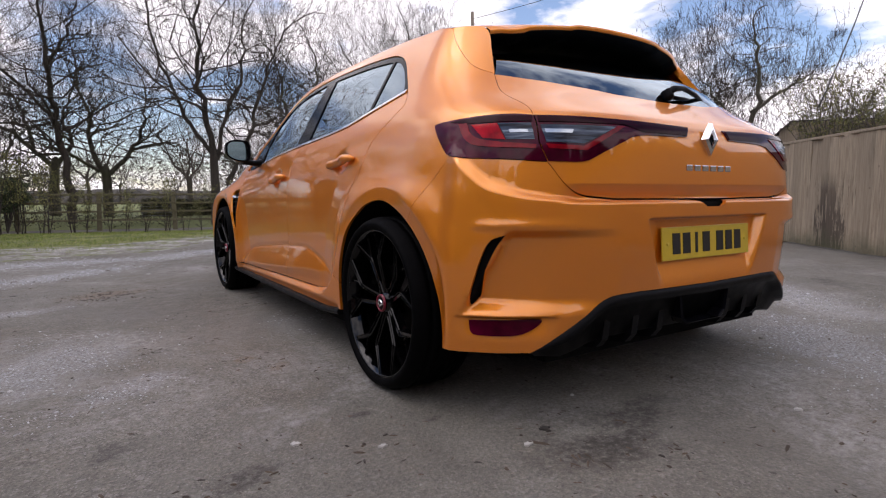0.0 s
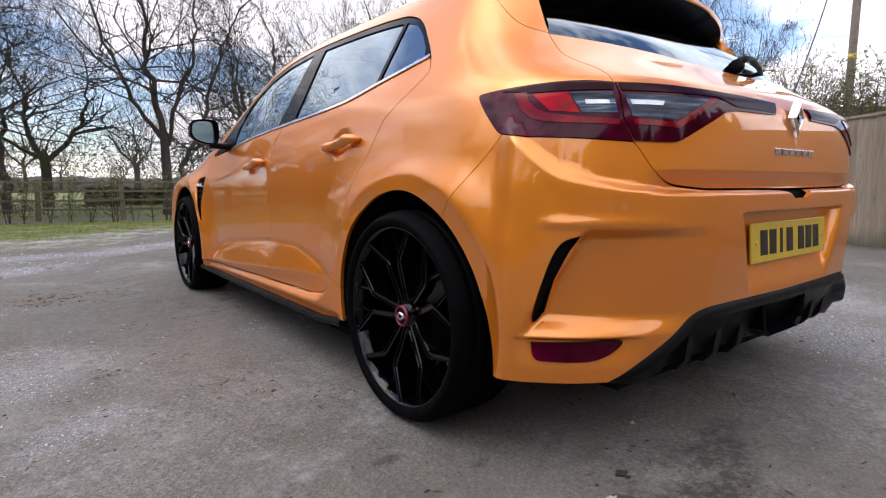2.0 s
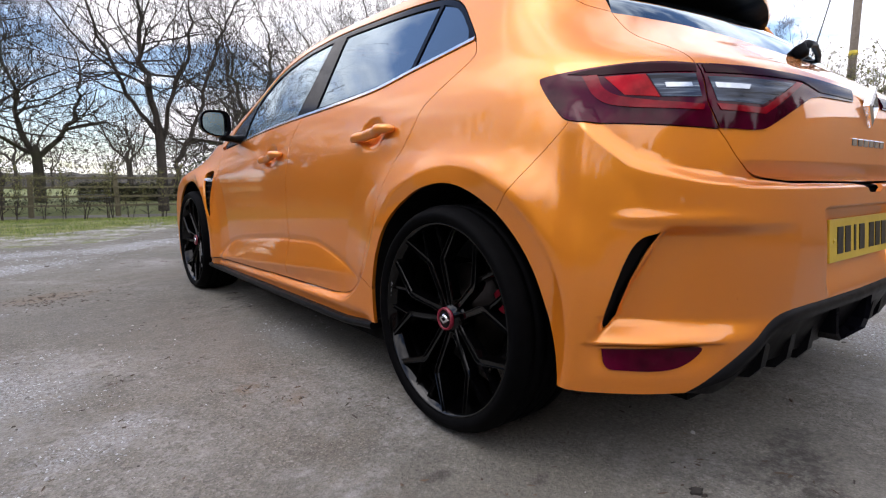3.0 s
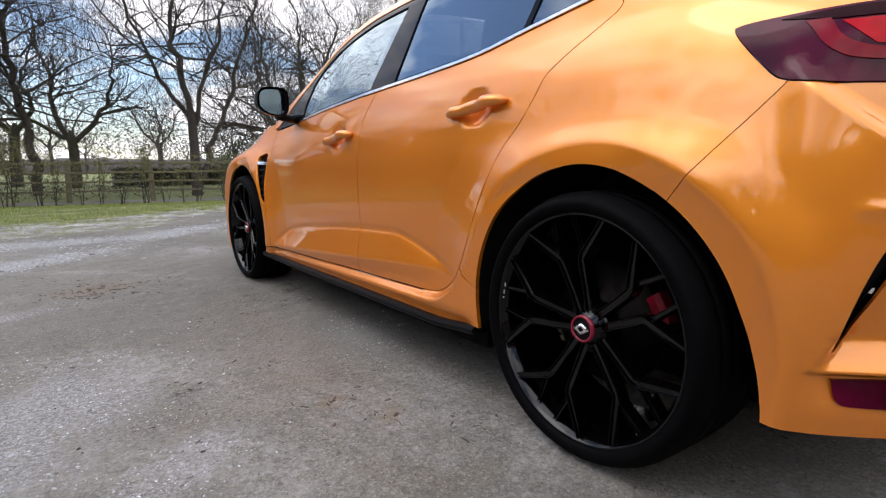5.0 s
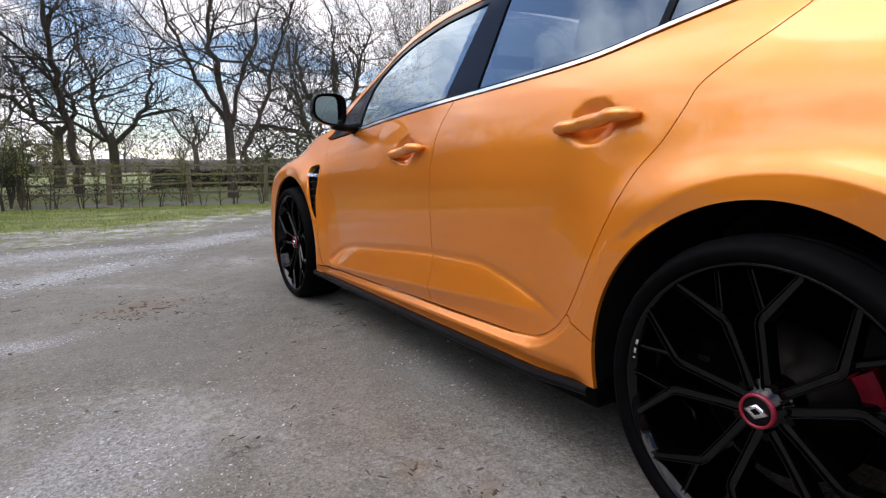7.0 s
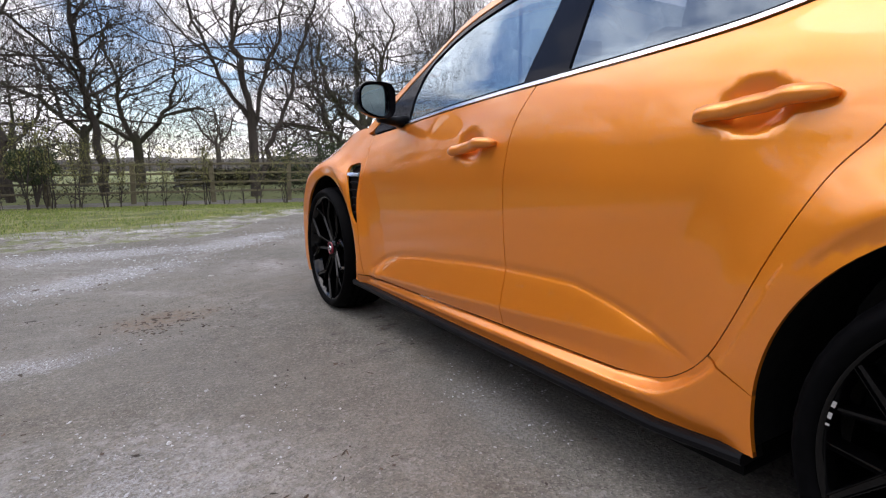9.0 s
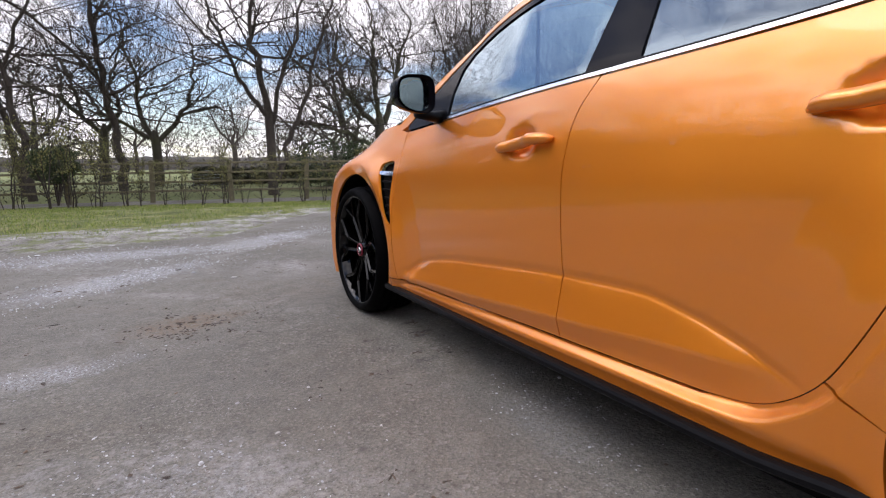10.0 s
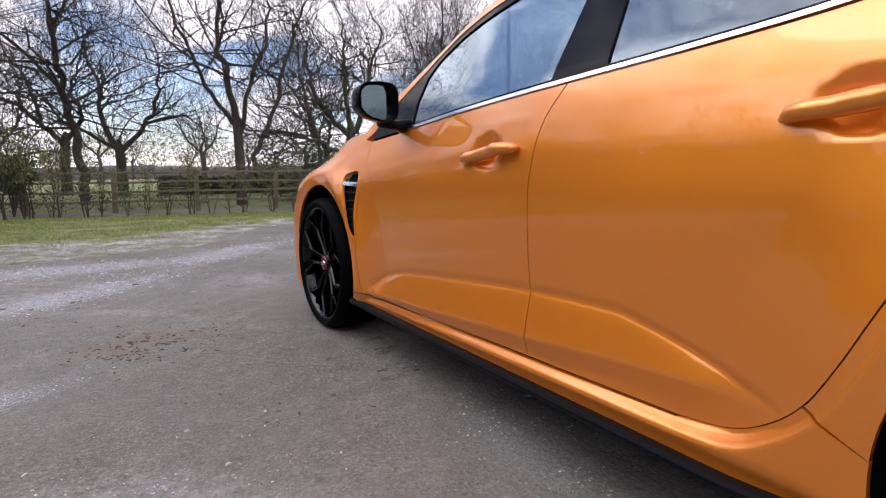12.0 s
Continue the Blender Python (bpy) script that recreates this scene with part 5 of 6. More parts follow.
def grow(seed, limbs, twig_depth=5, bend=0.22, split=(1, 1, 1, 2), droop=0.0, squash=0.85, budget=34000, fine=0.0042):
    """Branch pieces of a bare tree from its main limbs: (points, first radius, last radius)."""
    r = random.Random(seed)
    thick, thin, limit = [], [], [0]
    quota = 0.95 * budget / sum(1 + 7 * len(p) for p, _, _ in limbs)

    def put(a, b, ra, rb):
        (thick if ra > 0.016 else thin).append((tuple(a), tuple(b), ra, rb, 8 if ra > 0.05 else 5 if ra > 0.016 else 3 if ra > max(0.0085, fine * 1.3) else 2))

    def branch(p, d, length, rad, depth):
        if len(thin) > limit[0]:
            return
        n = 4 if depth > 1 else 3
        step_len = length / n
        for k in range(n):
            d = (d + Vector((r.gauss(0, bend), r.gauss(0, bend), r.gauss(0.05 - droop, bend * 0.8)))).normalized()
            q = p + d * step_len
            r1 = rad * (1 - 0.55 / n)
            put(p, q, rad, r1)
            p, rad = q, r1
            if depth > 0 and k >= 1:
                for _ in range(r.choice(split) if k < n - 1 else r.choice(split) + 1):
                    side = Vector((r.gauss(0, 1), r.gauss(0, 1), r.gauss(0.15, 0.7))).normalized()
                    nd = (d * 0.62 + side * 0.78).normalized()
                    branch(p, nd, length * r.uniform(0.50, 0.80), max(fine, rad * r.uniform(0.42, 0.68)), depth - 1)

    for pts, ra, rb in limbs:
        ra, rb = ra * 0.54, rb * 0.50
        pts = [(p[0], p[1], p[2] if p[2] < 3 else 3 + (p[2] - 3) * squash) for p in pts]
        pts = [Vector(q) for q in smooth(pts, 5)]
        n = len(pts) - 1
        if rb < 0.08:
            for k in range(3, n + 1):
                pts[k] += Vector((r.gauss(0, 0.055), r.gauss(0, 0.055), r.gauss(0, 0.03)))
        for k in range(n):
            a, b = ra + (rb - ra) * k / n, ra + (rb - ra) * (k + 1) / n
            put(pts[k], pts[k + 1], a, b)
            if k > n * 0.2 and b < 0.10:
                for _ in range(3):
                    d = (pts[k + 1] - pts[k]).normalized()
                    side = Vector((r.gauss(0, 1), r.gauss(0, 1), r.gauss(0.1, 0.5))).normalized()
                    limit[0] = len(thin) + quota
                    branch(pts[k + 1], (d * 0.28 + side).normalized(), r.uniform(1.1, 2.9), max(0.0115, b * r.uniform(0.24, 0.50)), twig_depth - 2)
        limit[0] = len(thin) + quota * 4
        if rb > 0.08:
            put(pts[-1], pts[-1] + (pts[-1] - pts[-3]).normalized() * 0.3, rb, rb * 0.4)
        branch(pts[-1], (pts[-1] - pts[-3]).normalized(), 1.5, min(rb, 0.04), twig_depth - 1)
    return thick, thin


def tree(at, seed, limbs, label, bark_mat=BARK, twig_mat=TWIG, **k):
    base = tagged(new("tree"), label, "tree", "bare winter trees")
    thick, thin = grow(seed, limbs, **k)
    tubes("trunk", thick, bark_mat, base)
    tubes("crown", thin, twig_mat, base, "fine bare twigs")
    base.matrix_basis = pose(at[0], at[1], height(at[0], at[1]) - 0.05)
    return base


t1 = tree((1.45, 15.7), 11, [
    ([(0, 0, 0), (0.02, 0, 1.2), (0, 0, 2.3)], 0.27, 0.22),
    ([(0, 0, 2.1), (-0.65, 0.2, 3.3), (-1.25, 0.2, 4.9), (-1.6, 0, 6.8)], 0.12, 0.05),
    ([(0, 0, 2.2), (-0.15, -0.1, 3.6), (-0.35, 0.1, 5.2), (-0.2, 0.2, 7.6)], 0.17, 0.06),
    ([(0.1, 0, 2.0), (0.35, -0.2, 3.2), (0.75, -0.4, 4.8), (1.0, -0.3, 6.6)], 0.12, 0.05),
    ([(0.15, 0, 0.5), (0.62, 0.2, 1.6), (1.2, 0.3, 3.1), (1.75, 0.4, 5.0), (2.3, 0.2, 6.6)], 0.15, 0.05)],
    "tall bare tree forking low into several limbs behind the fence")
t2 = tree((-2.15, 18.3), 23, [
    ([(0, 0, 0), (-0.06, 0, 1.6), (-0.22, 0, 3.2), (-0.38, 0, 5.2), (-0.5, 0.2, 7.6)], 0.24, 0.07),
    ([(-0.25, 0, 3.2), (-1.4, -0.3, 4.7), (-3.0, -0.5, 6.0), (-4.2, -0.6, 7.2)], 0.09, 0.035),
    ([(-0.38, 0, 5.0), (0.1, 0.2, 6.2), (0.5, 0.3, 7.6)], 0.09, 0.04)],
    "tall bare tree with a single leaning trunk")
tree((-1.05, 23.4), 31, [
    ([(0, 0, 0), (0.02, 0, 1.0), (0, 0, 1.9)], 0.36, 0.30),
    ([(-0.05, 0, 1.8), (-0.5, 0.1, 2.9), (-0.4, 0.3, 4.2), (-0.8, 0.4, 5.8)], 0.2, 0.07),
    ([(0.1, 0, 1.8), (0.9, 0.2, 2.7), (1.4, 0.2, 3.9), (1.5, 0, 5.6)], 0.19, 0.06),
    ([(-0.2, 0, 1.9), (-1.3, -0.4, 2.6), (-2.4, -0.4, 3.4)], 0.14, 0.05),
    ([(1.0, 0.2, 2.8), (2.0, 0, 3.1), (3.0, -0.2, 2.8)], 0.10, 0.03)],
    "spreading bare oak with low crooked limbs", BARK_OAK, bend=0.34)
t4 = tree((-4.15, 17.2), 41, [
    ([(0, 0, 0), (-0.1, 0, 2.0), (-0.4, 0, 4.2), (-0.5, 0.1, 7.0)], 0.20, 0.05),
    ([(-0.3, 0, 3.2), (0.4, 0.1, 5.0), (0.9, 0.2, 7.0)], 0.09, 0.035),
    ([(-0.45, 0, 4.6), (-1.3, 0.1, 6.4)], 0.07, 0.03)],
    "slim bare tree with upright limbs", squash=1.0, budget=15000)
t5 = tree((-4.5, 19.0), 47, [
    ([(0, 0, 0), (-0.3, 0, 2.2), (-1.0, 0, 4.6), (-1.3, 0.1, 7.2)], 0.20, 0.05),
    ([(-0.6, 0, 3.4), (-1.9, 0.2, 5.2), (-2.4, 0.2, 6.8)], 0.09, 0.035)],
    "slim bare tree with upright limbs", squash=1.0, budget=15000)
t6 = tree((-2.85, 26.5), 53, [
    ([(0, 0, 0), (0, 0, 1.2), (0.1, 0, 2.3)], 0.40, 0.32),
    ([(0, 0, 2.2), (-0.9, 0.1, 3.2), (-2.2, 0.2, 4.2), (-3.4, 0.2, 4.6)], 0.2, 0.06),
    ([(0.1, 0, 2.2), (0.7, 0.2, 3.2), (0.5, 0.3, 4.6), (0.9, 0.2, 6.2)], 0.2, 0.06),
    ([(-0.6, 0.1, 3.0), (-0.9, 0.3, 4.6), (-1.6, 0.4, 6.2)], 0.14, 0.05)],
    "spreading bare oak with low crooked limbs", BARK_OAK, bend=0.36)
t7 = tree((6.4, 19.8), 61, [
    ([(0, 0, 0), (0, 0, 1.2), (0, 0, 2.5)], 0.42, 0.36),
    ([(-0.2, 0, 1.5), (-1.4, -0.3, 2.0), (-2.6, -0.4, 2.25), (-3.8, -0.6, 2.3)], 0.17, 0.05),
    ([(-0.1, 0, 2.3), (-0.9, 0.1, 3.1), (-1.4, 0.2, 4.3), (-1.6, 0.2, 6.2)], 0.22, 0.07),
    ([(0, 0, 2.4), (-0.2, -0.1, 3.8), (-0.1, 0.1, 5.4), (-0.3, 0, 7.0)], 0.2, 0.06),
    ([(0.2, 0, 2.4), (0.7, 0.2, 3.6), (0.9, 0.2, 5.0), (1.5, 0, 6.6)], 0.22, 0.07),
    ([(0.2, 0, 2.0), (1.2, -0.2, 2.5), (2.2, -0.2, 2.2)], 0.10, 0.03)],
    "big ivy-clad bare oak with heavy limbs", BARK_OAK, bend=0.34)
tree((10.0, 19.2), 71, [
    ([(0, 0, 0), (0, 0, 2.4), (0.1, 0, 5.0), (0.1, 0, 8.2)], 0.20, 0.06),
    ([(0, 0, 3.0), (-0.8, 0.1, 4.6), (-1.4, 0.2, 7.0)], 0.10, 0.04)], "tall slim bare tree")
t9 = tree((26.3, 13.6), 83, [
    ([(0, 0, 0), (0.1, 0, 2.0), (0, 0, 4.0)], 0.42, 0.34),
    ([(0, 0, 3.8), (0.7, -0.2, 5.6), (0.9, 0, 7.6), (0.8, 0.2, 9.4)], 0.26, 0.08),
    ([(0, 0, 3.8), (-1.2, 0.4, 5.0), (-2.6, 0.8, 6.4)], 0.2, 0.06),
    ([(0.5, 0, 5.0), (2.2, -0.8, 6.2), (3.8, -1.4, 7.2)], 0.2, 0.06),
    ([(0, 0, 3.4), (1.8, -0.6, 3.6), (3.4, -1.0, 3.2)], 0.12, 0.04),
    ([(0, 0, 3.6), (-1.6, 0.5, 4.0), (-3.2, 1.0, 4.0)], 0.12, 0.04)],
    "big round-crowned bare oak beyond the boarded fence", BARK_OAK, TWIG, bend=0.30, squash=1.0, twig_depth=6, budget=70000, fine=0.009)
yard_tree = tree((-14.0, 16.5), 101, [
    ([(0, 0, 0), (0.1, 0, 2.0), (0, 0, 3.6)], 0.46, 0.36),
    ([(0, 0, 3.4), (0.9, -0.2, 5.6), (1.2, 0, 8.2), (1.0, 0.2, 11.0)], 0.24, 0.08),
    ([(0, 0, 3.4), (-1.2, 0.4, 5.4), (-2.4, 0.8, 8.4)], 0.2, 0.06),
    ([(0.4, 0, 5.0), (2.0, -0.8, 6.6), (3.2, -1.4, 8.6)], 0.2, 0.06),
    ([(0, 0, 3.2), (-0.3, -0.9, 5.2), (-0.2, -1.4, 9.4)], 0.18, 0.06)],
    "tall bare tree along the side of the yard", BARK, TWIG, squash=0.6, budget=15000, fine=0.010)
for x, y, turn, size in ((-14.5, 19.5, 130, 1.0), (-16, 13, 10, 1.1), (-21, 10, 70, 1.0), (-19, 18, 200, 1.1), (-24, 4, 300, 1.0), (-15.5, 8.0, 20, 0.9), (-13, 26, 160, 1.0), (-11.5, 30, 80, 0.9),
                         (-15, 33, 40, 1.2), (-17, 27, 90, 1.0), (-22, -2, 150, 1.1), (-20, -8, 240, 1.0)):
    copy_thing(yard_tree, pose(x, y, height(x, y) - 0.05, 0, 0, turn) @ Matrix.Diagonal((size, size, size, 1)))
for ob, x, y, turn in ((t1, 12.8, 24.6, 70), (t2, 15.9, 27.4, 200), (t7, 20.5, 25.0, 120), (t4, 12.0, 20.6, 40), (t9, 31, 20, 100), (t6, 9.5, 31, 30), (t7, -6.5, 38, 200), (t5, 7.7, 26.5, 20)):
    copy_thing(ob, pose(x, y, height(x, y) - 0.05, 0, 0, turn))
far = tree((6.0, 52.0), 97, [
    ([(0, 0, 0), (0.1, 0, 1.5), (0, 0, 2.8)], 0.34, 0.28),
    ([(0, 0, 2.6), (-1.0, 0.3, 4.0), (-1.8, 0.4, 6.2)], 0.2, 0.08),
    ([(0, 0, 2.6), (0.2, -0.2, 4.4), (-0.1, 0.2, 7.0)], 0.2, 0.08),
    ([(0, 0, 2.4), (1.1, 0.2, 3.8), (1.9, 0, 6.0)], 0.2, 0.08)],
    "distant bare tree across the paddock", BARK, TWIG_PALE, budget=5200, fine=0.014)
rs = random.Random(12)
for k in range(22):
    a, d = radians(-14 + 62 * (k + rs.uniform(-0.3, 0.3)) / 21), rs.uniform(46, 80)
    x, y, size = -2 + d * math.sin(a), d * math.cos(a), rs.uniform(0.55, 1.05)
    copy_thing(far, pose(x, y, -0.2, 0, 0, rs.uniform(0, 360)) @ Matrix.Diagonal((size, size, size, 1)))


def clump_material(name, dark, light):
    m = Mat(name, dark, 0.75)
    m.color(m.ramp(m.island(), (0.0, dark), (1.0, light)))
    return m.m


BROWN_HEDGE = clump_material("brown_hedge", (0.018, 0.019, 0.009), (0.060, 0.057, 0.026))
EVERGREEN = clump_material("evergreen_leaves", (0.022, 0.034, 0.014), (0.070, 0.095, 0.036))
HEDGE_LEAF = clump_material("sparse_hedge_leaves", (0.080, 0.092, 0.026), (0.25, 0.235, 0.080))
FAR_WOOD = clump_material("far_bare_woods", (0.075, 0.066, 0.054), (0.15, 0.132, 0.108))


def leaves(name, centres, size, material, parent=None, label="", seed=1, flat=False):
    """Small folded leaves scattered on the given centres, one mesh."""
    r = np.random.RandomState(seed)
    c = np.array(centres)
    n = len(c)
    d = r.normal(size=(n, 3)); d /= np.linalg.norm(d, axis=1, keepdims=True)
    if flat:
        d[:, 2] *= 0.06
    e = np.cross(d, [[0, 0, 1.0]] if flat else r.normal(size=(n, 3))); e /= np.linalg.norm(e, axis=1, keepdims=True)
    f = np.cross(d, e)
    h = (size * r.uniform(0.5, 1.3, n))[:, None]
    v = np.stack([c - d * h, c + e * h * 0.42 + f * h * 0.12, c + d * h, c - e * h * 0.42 + f * h * 0.12], 1).reshape(-1, 3)
    k = np.arange(n) * 4
    me = bpy.data.meshes.new(name)
    me.from_pydata(v.tolist(), [], np.stack([k, k + 1, k + 2], 1).tolist() + np.stack([k, k + 2, k + 3], 1).tolist())
    return part_mesh(name, me, material, parent, label, False)


def blob_points(rng, n, centre, size, shell_only=0.55):
    out = []
    while len(out) < n:
        v = Vector((rng.uniform(-1, 1), rng.uniform(-1, 1), rng.uniform(-1, 1)))
        l = v.length
        if shell_only < l < 1 + 0.28 * noise.noise(v * 2.3 + Vector(centre)) and noise.noise(v * 3.1 + Vector(centre)) > -0.28:
            out.append((centre[0] + v.x * size[0], centre[1] + v.y * size[1], centre[2] + v.z * size[2]))
    return out


def bush(at, size, n, leaf, label, material, seed, lift=0.0):
    rng = random.Random(seed)
    base = tagged(new("bush"), label, "bush")
    segs = []
    for _ in range(14):
        a, t = rng.uniform(0, 6.28), rng.uniform(0.2, 0.9)
        p = Vector((0, 0, 0))
        q = Vector((size[0] * t * math.cos(a) * 0.6, size[1] * t * math.sin(a) * 0.6, lift + size[2] * rng.uniform(0.8, 1.7)))
        segs += [(tuple(p), tuple((p + q) / 2 + Vector((0.05, 0, 0.1))), 0.02, 0.014, 5), (tuple((p + q) / 2 + Vector((0.05, 0, 0.1))), tuple(q), 0.014, 0.005, 5)]
    tubes("stem", segs, BARK, base)
    leaves("foliage", blob_points(rng, n, (0, 0, size[2] * 1.05 + lift), size), leaf, material, base, seed=seed)
    base.matrix_basis = pose(at[0], at[1], height(at[0], at[1]))
    return base


holly = bush((-3.45, 15.3), (0.52, 0.50, 0.42), 7500, 0.032, "dark evergreen bush on bare stems in the hedge line", EVERGREEN, 5, 0.50)
copy_thing(holly, pose(3.9, 15.2, -0.2, 0, 0, 70) @ Matrix.Diagonal((1, 1, 1, 1)))
for x, y, s in ((3.2, 16.2, 1), (4.6, 16.8, 2), (-8.2, 13.6, 3)):
    bush((x, y), (1.1, 0.9, 0.80), 5200, 0.036, "dark evergreen shrub below the trees", EVERGREEN, 20 + s)


def timber(name, dark, light, streak, leak=None):
    """Weathered wood, every piece with its own grain; leak: the place of one long dark run of damp."""
    m = Mat(name, dark, 0.88)
    shift = m.n.new("ShaderNodeVectorMath")
    shift.operation = "MULTIPLY_ADD"
    m.l.new(m.random(), shift.inputs[0])
    shift.inputs[1].default_value = (37.0, 11.0, 53.0)
    m.l.new(m.tex, shift.inputs[2])
    m.tex = shift.outputs[0]
    grain = m.noise(7, 7, 0.65, (6, 6, 0.35))
    c = m.ramp(grain, (0.28, dark), (0.72, light))
    c = m.mix(m.math("MULTIPLY", m.random(), 0.6), c, tuple(v * 0.5 for v in light))
    stains = m.ramp(m.noise(1.8, 5, 0.7, (3.0, 3.0, 0.5)), (0.56, 0.0), (0.70, 1.0))
    c = m.mix(m.math("MULTIPLY", stains, streak), c, (0.060, 0.044, 0.034))
    knots = m.ramp(m.cells(5.5).outputs["Distance"], (0.03, 1.0), (0.09, 0.0))
    c = m.mix(m.math("MULTIPLY", knots, 0.5), c, (0.06, 0.04, 0.03))
    if leak:
        place = m.n.new("ShaderNodeNewGeometry").outputs["Position"]
        m.tex = place
        cut = m.n.new("ShaderNodeSeparateXYZ")
        m.l.new(place, cut.inputs[0])
        along = m.math("ADD", m.math("MULTIPLY", m.math("SUBTRACT", cut.outputs["X"], leak[0]), 0.6), m.math("MULTIPLY", m.math("SUBTRACT", cut.outputs["Y"], leak[1]), 0.8))
        wide = m.math("SUBTRACT", 1.0, m.math("MULTIPLY", m.math("ABSOLUTE", along, 0.0), 1.9))
        runs = m.ramp(m.math("ADD", m.math("MULTIPLY", m.noise(6.0, 7, 0.75, (4.0, 4.0, 0.35)), 1.5), m.math("MULTIPLY", wide, 0.38)), (0.95, 0.0), (1.08, 1.0))
        high = m.ramp(cut.outputs["Z"], (0.45, 1.0), (0.75, 0.8), (1.22, 0.0))
        c = m.mix(m.math("MULTIPLY", m.math("MULTIPLY", runs, high), 0.80), c, (0.030, 0.021, 0.016))
        moss = m.math("MULTIPLY", m.ramp(m.math("ADD", cut.outputs["Z"], m.math("MULTIPLY", m.noise(3.0, 6, 0.7), 0.5)), (0.28, 1.0), (0.52, 0.0)), 0.7)
        c = m.mix(moss, c, (0.060, 0.062, 0.030))
    m.color(c)
    m.bump(grain, 0.5, 0.006)
    return m.m


RAILWOOD = timber("weathered_rail", (0.090, 0.080, 0.045), (0.19, 0.168, 0.098), 0.35)
BOARDWOOD = timber("weathered_boards", (0.190, 0.148, 0.102), (0.40, 0.325, 0.235), 0.55, (6.1, 1.38))


def paddock_fence():
    fence = tagged(new("paddock_fence"), "weathered post-and-rail fence with four rails", "fence")
    xs = np.arange(-16.0, 12.1, 1.8)
    bm = bmesh.new()
    box_into(bm, (0.11, 0.09, 1.12), (0, 0, 0.44), bevel=0.012)
    me = bpy.data.meshes.new("post")
    bm.to_mesh(me); bm.free()
    me.materials.append(RAILWOOD)
    rail = bpy.data.meshes.new("rail")
    bm = bmesh.new()
    box_into(bm, (1.86, 0.034, 0.050), bevel=0.008)
    bm.to_mesh(rail); bm.free()
    rail.materials.append(RAILWOOD)
    turn = math.degrees(math.atan(-0.30))
    for k, x in enumerate(xs):
        x = x * math.cos(radians(turn))
        y = hedge_line(x) + 2.05
        z = height(x, y)
        ob = part_mesh("post", me, None, fence, smooth=False)
        ob.matrix_local = pose(x, y, z, rnd.uniform(-2, 2), rnd.uniform(-2.5, 2.5), turn + rnd.uniform(-4, 4))
        for h in (0.27, 0.49, 0.71, 0.93):
            ob = part_mesh("rail", rail, None, fence, smooth=False)
            ob.matrix_local = pose(x + 0.86, hedge_line(x + 0.86) + 1.99, z + h, 0, rnd.uniform(-0.7, 0.7), turn)


paddock_fence()


def sapling_hedge():
    """A thin row of young hedge plants, with stakes of their own stems and a few old leaves."""
    rng = random.Random(9)
    group = []
    for v in range(4):
        base = tagged(new("hedge_plant"), "young hedge plant with dark stems and olive leaves", "shrub", "saplings along the verge")
        segs, tips = [], []
        for _ in range(rng.randint(3, 4)):
            p, d = Vector((rng.uniform(-0.12, 0.12), rng.uniform(-0.06, 0.06), 0)), Vector((rng.gauss(0, 0.13), rng.gauss(0, 0.1), 1)).normalized()
            rad = rng.uniform(0.008, 0.016)
            for k in range(6):
                q = p + d * rng.uniform(0.16, 0.24)
                segs.append((tuple(p), tuple(q), rad, rad * 0.8, 5))
                for _ in range(3):
                    s = (d * 0.5 + Vector((rng.gauss(0, 0.7), rng.gauss(0, 0.7), rng.gauss(0.3, 0.4)))).normalized()
                    e = q + s * rng.uniform(0.12, 0.34)
                    segs.append((tuple(q), tuple(e), rad * 0.45, 0.002, 3))
                    tips += [tuple(q.lerp(e, rng.random()) + Vector((rng.gauss(0, 0.03), rng.gauss(0, 0.03), rng.gauss(0, 0.03)))) for _ in range(24 if k > 1 else 2)]
                p, rad = q, rad * 0.8
                d = (d + Vector((rng.gauss(0, 0.10), rng.gauss(0, 0.10), 0))).normalized()
        tubes("stem", segs, TWIG, base)
        leaves("foliage", tips, 0.017, HEDGE_LEAF, base, seed=v)
        group.append(base)
    x, k = -13.0, 0
    first = list(group)
    while x < 7.6:
        y = hedge_line(x) + rng.uniform(-0.15, 0.15)
        tall = 0.88 + 0.42 * float(step(-0.5, -4.0, x))
        m = pose(x, y, height(x, y), 0, 0, rng.uniform(0, 360))
        if group:
            group.pop().matrix_basis = m
        else:
            ob = copy_thing(first[k % 4], m)
            ob.scale = [tall * rng.uniform(0.7, 1.15)] * 3
        x += rng.uniform(0.22, 0.48)
        k += 1


sapling_hedge()


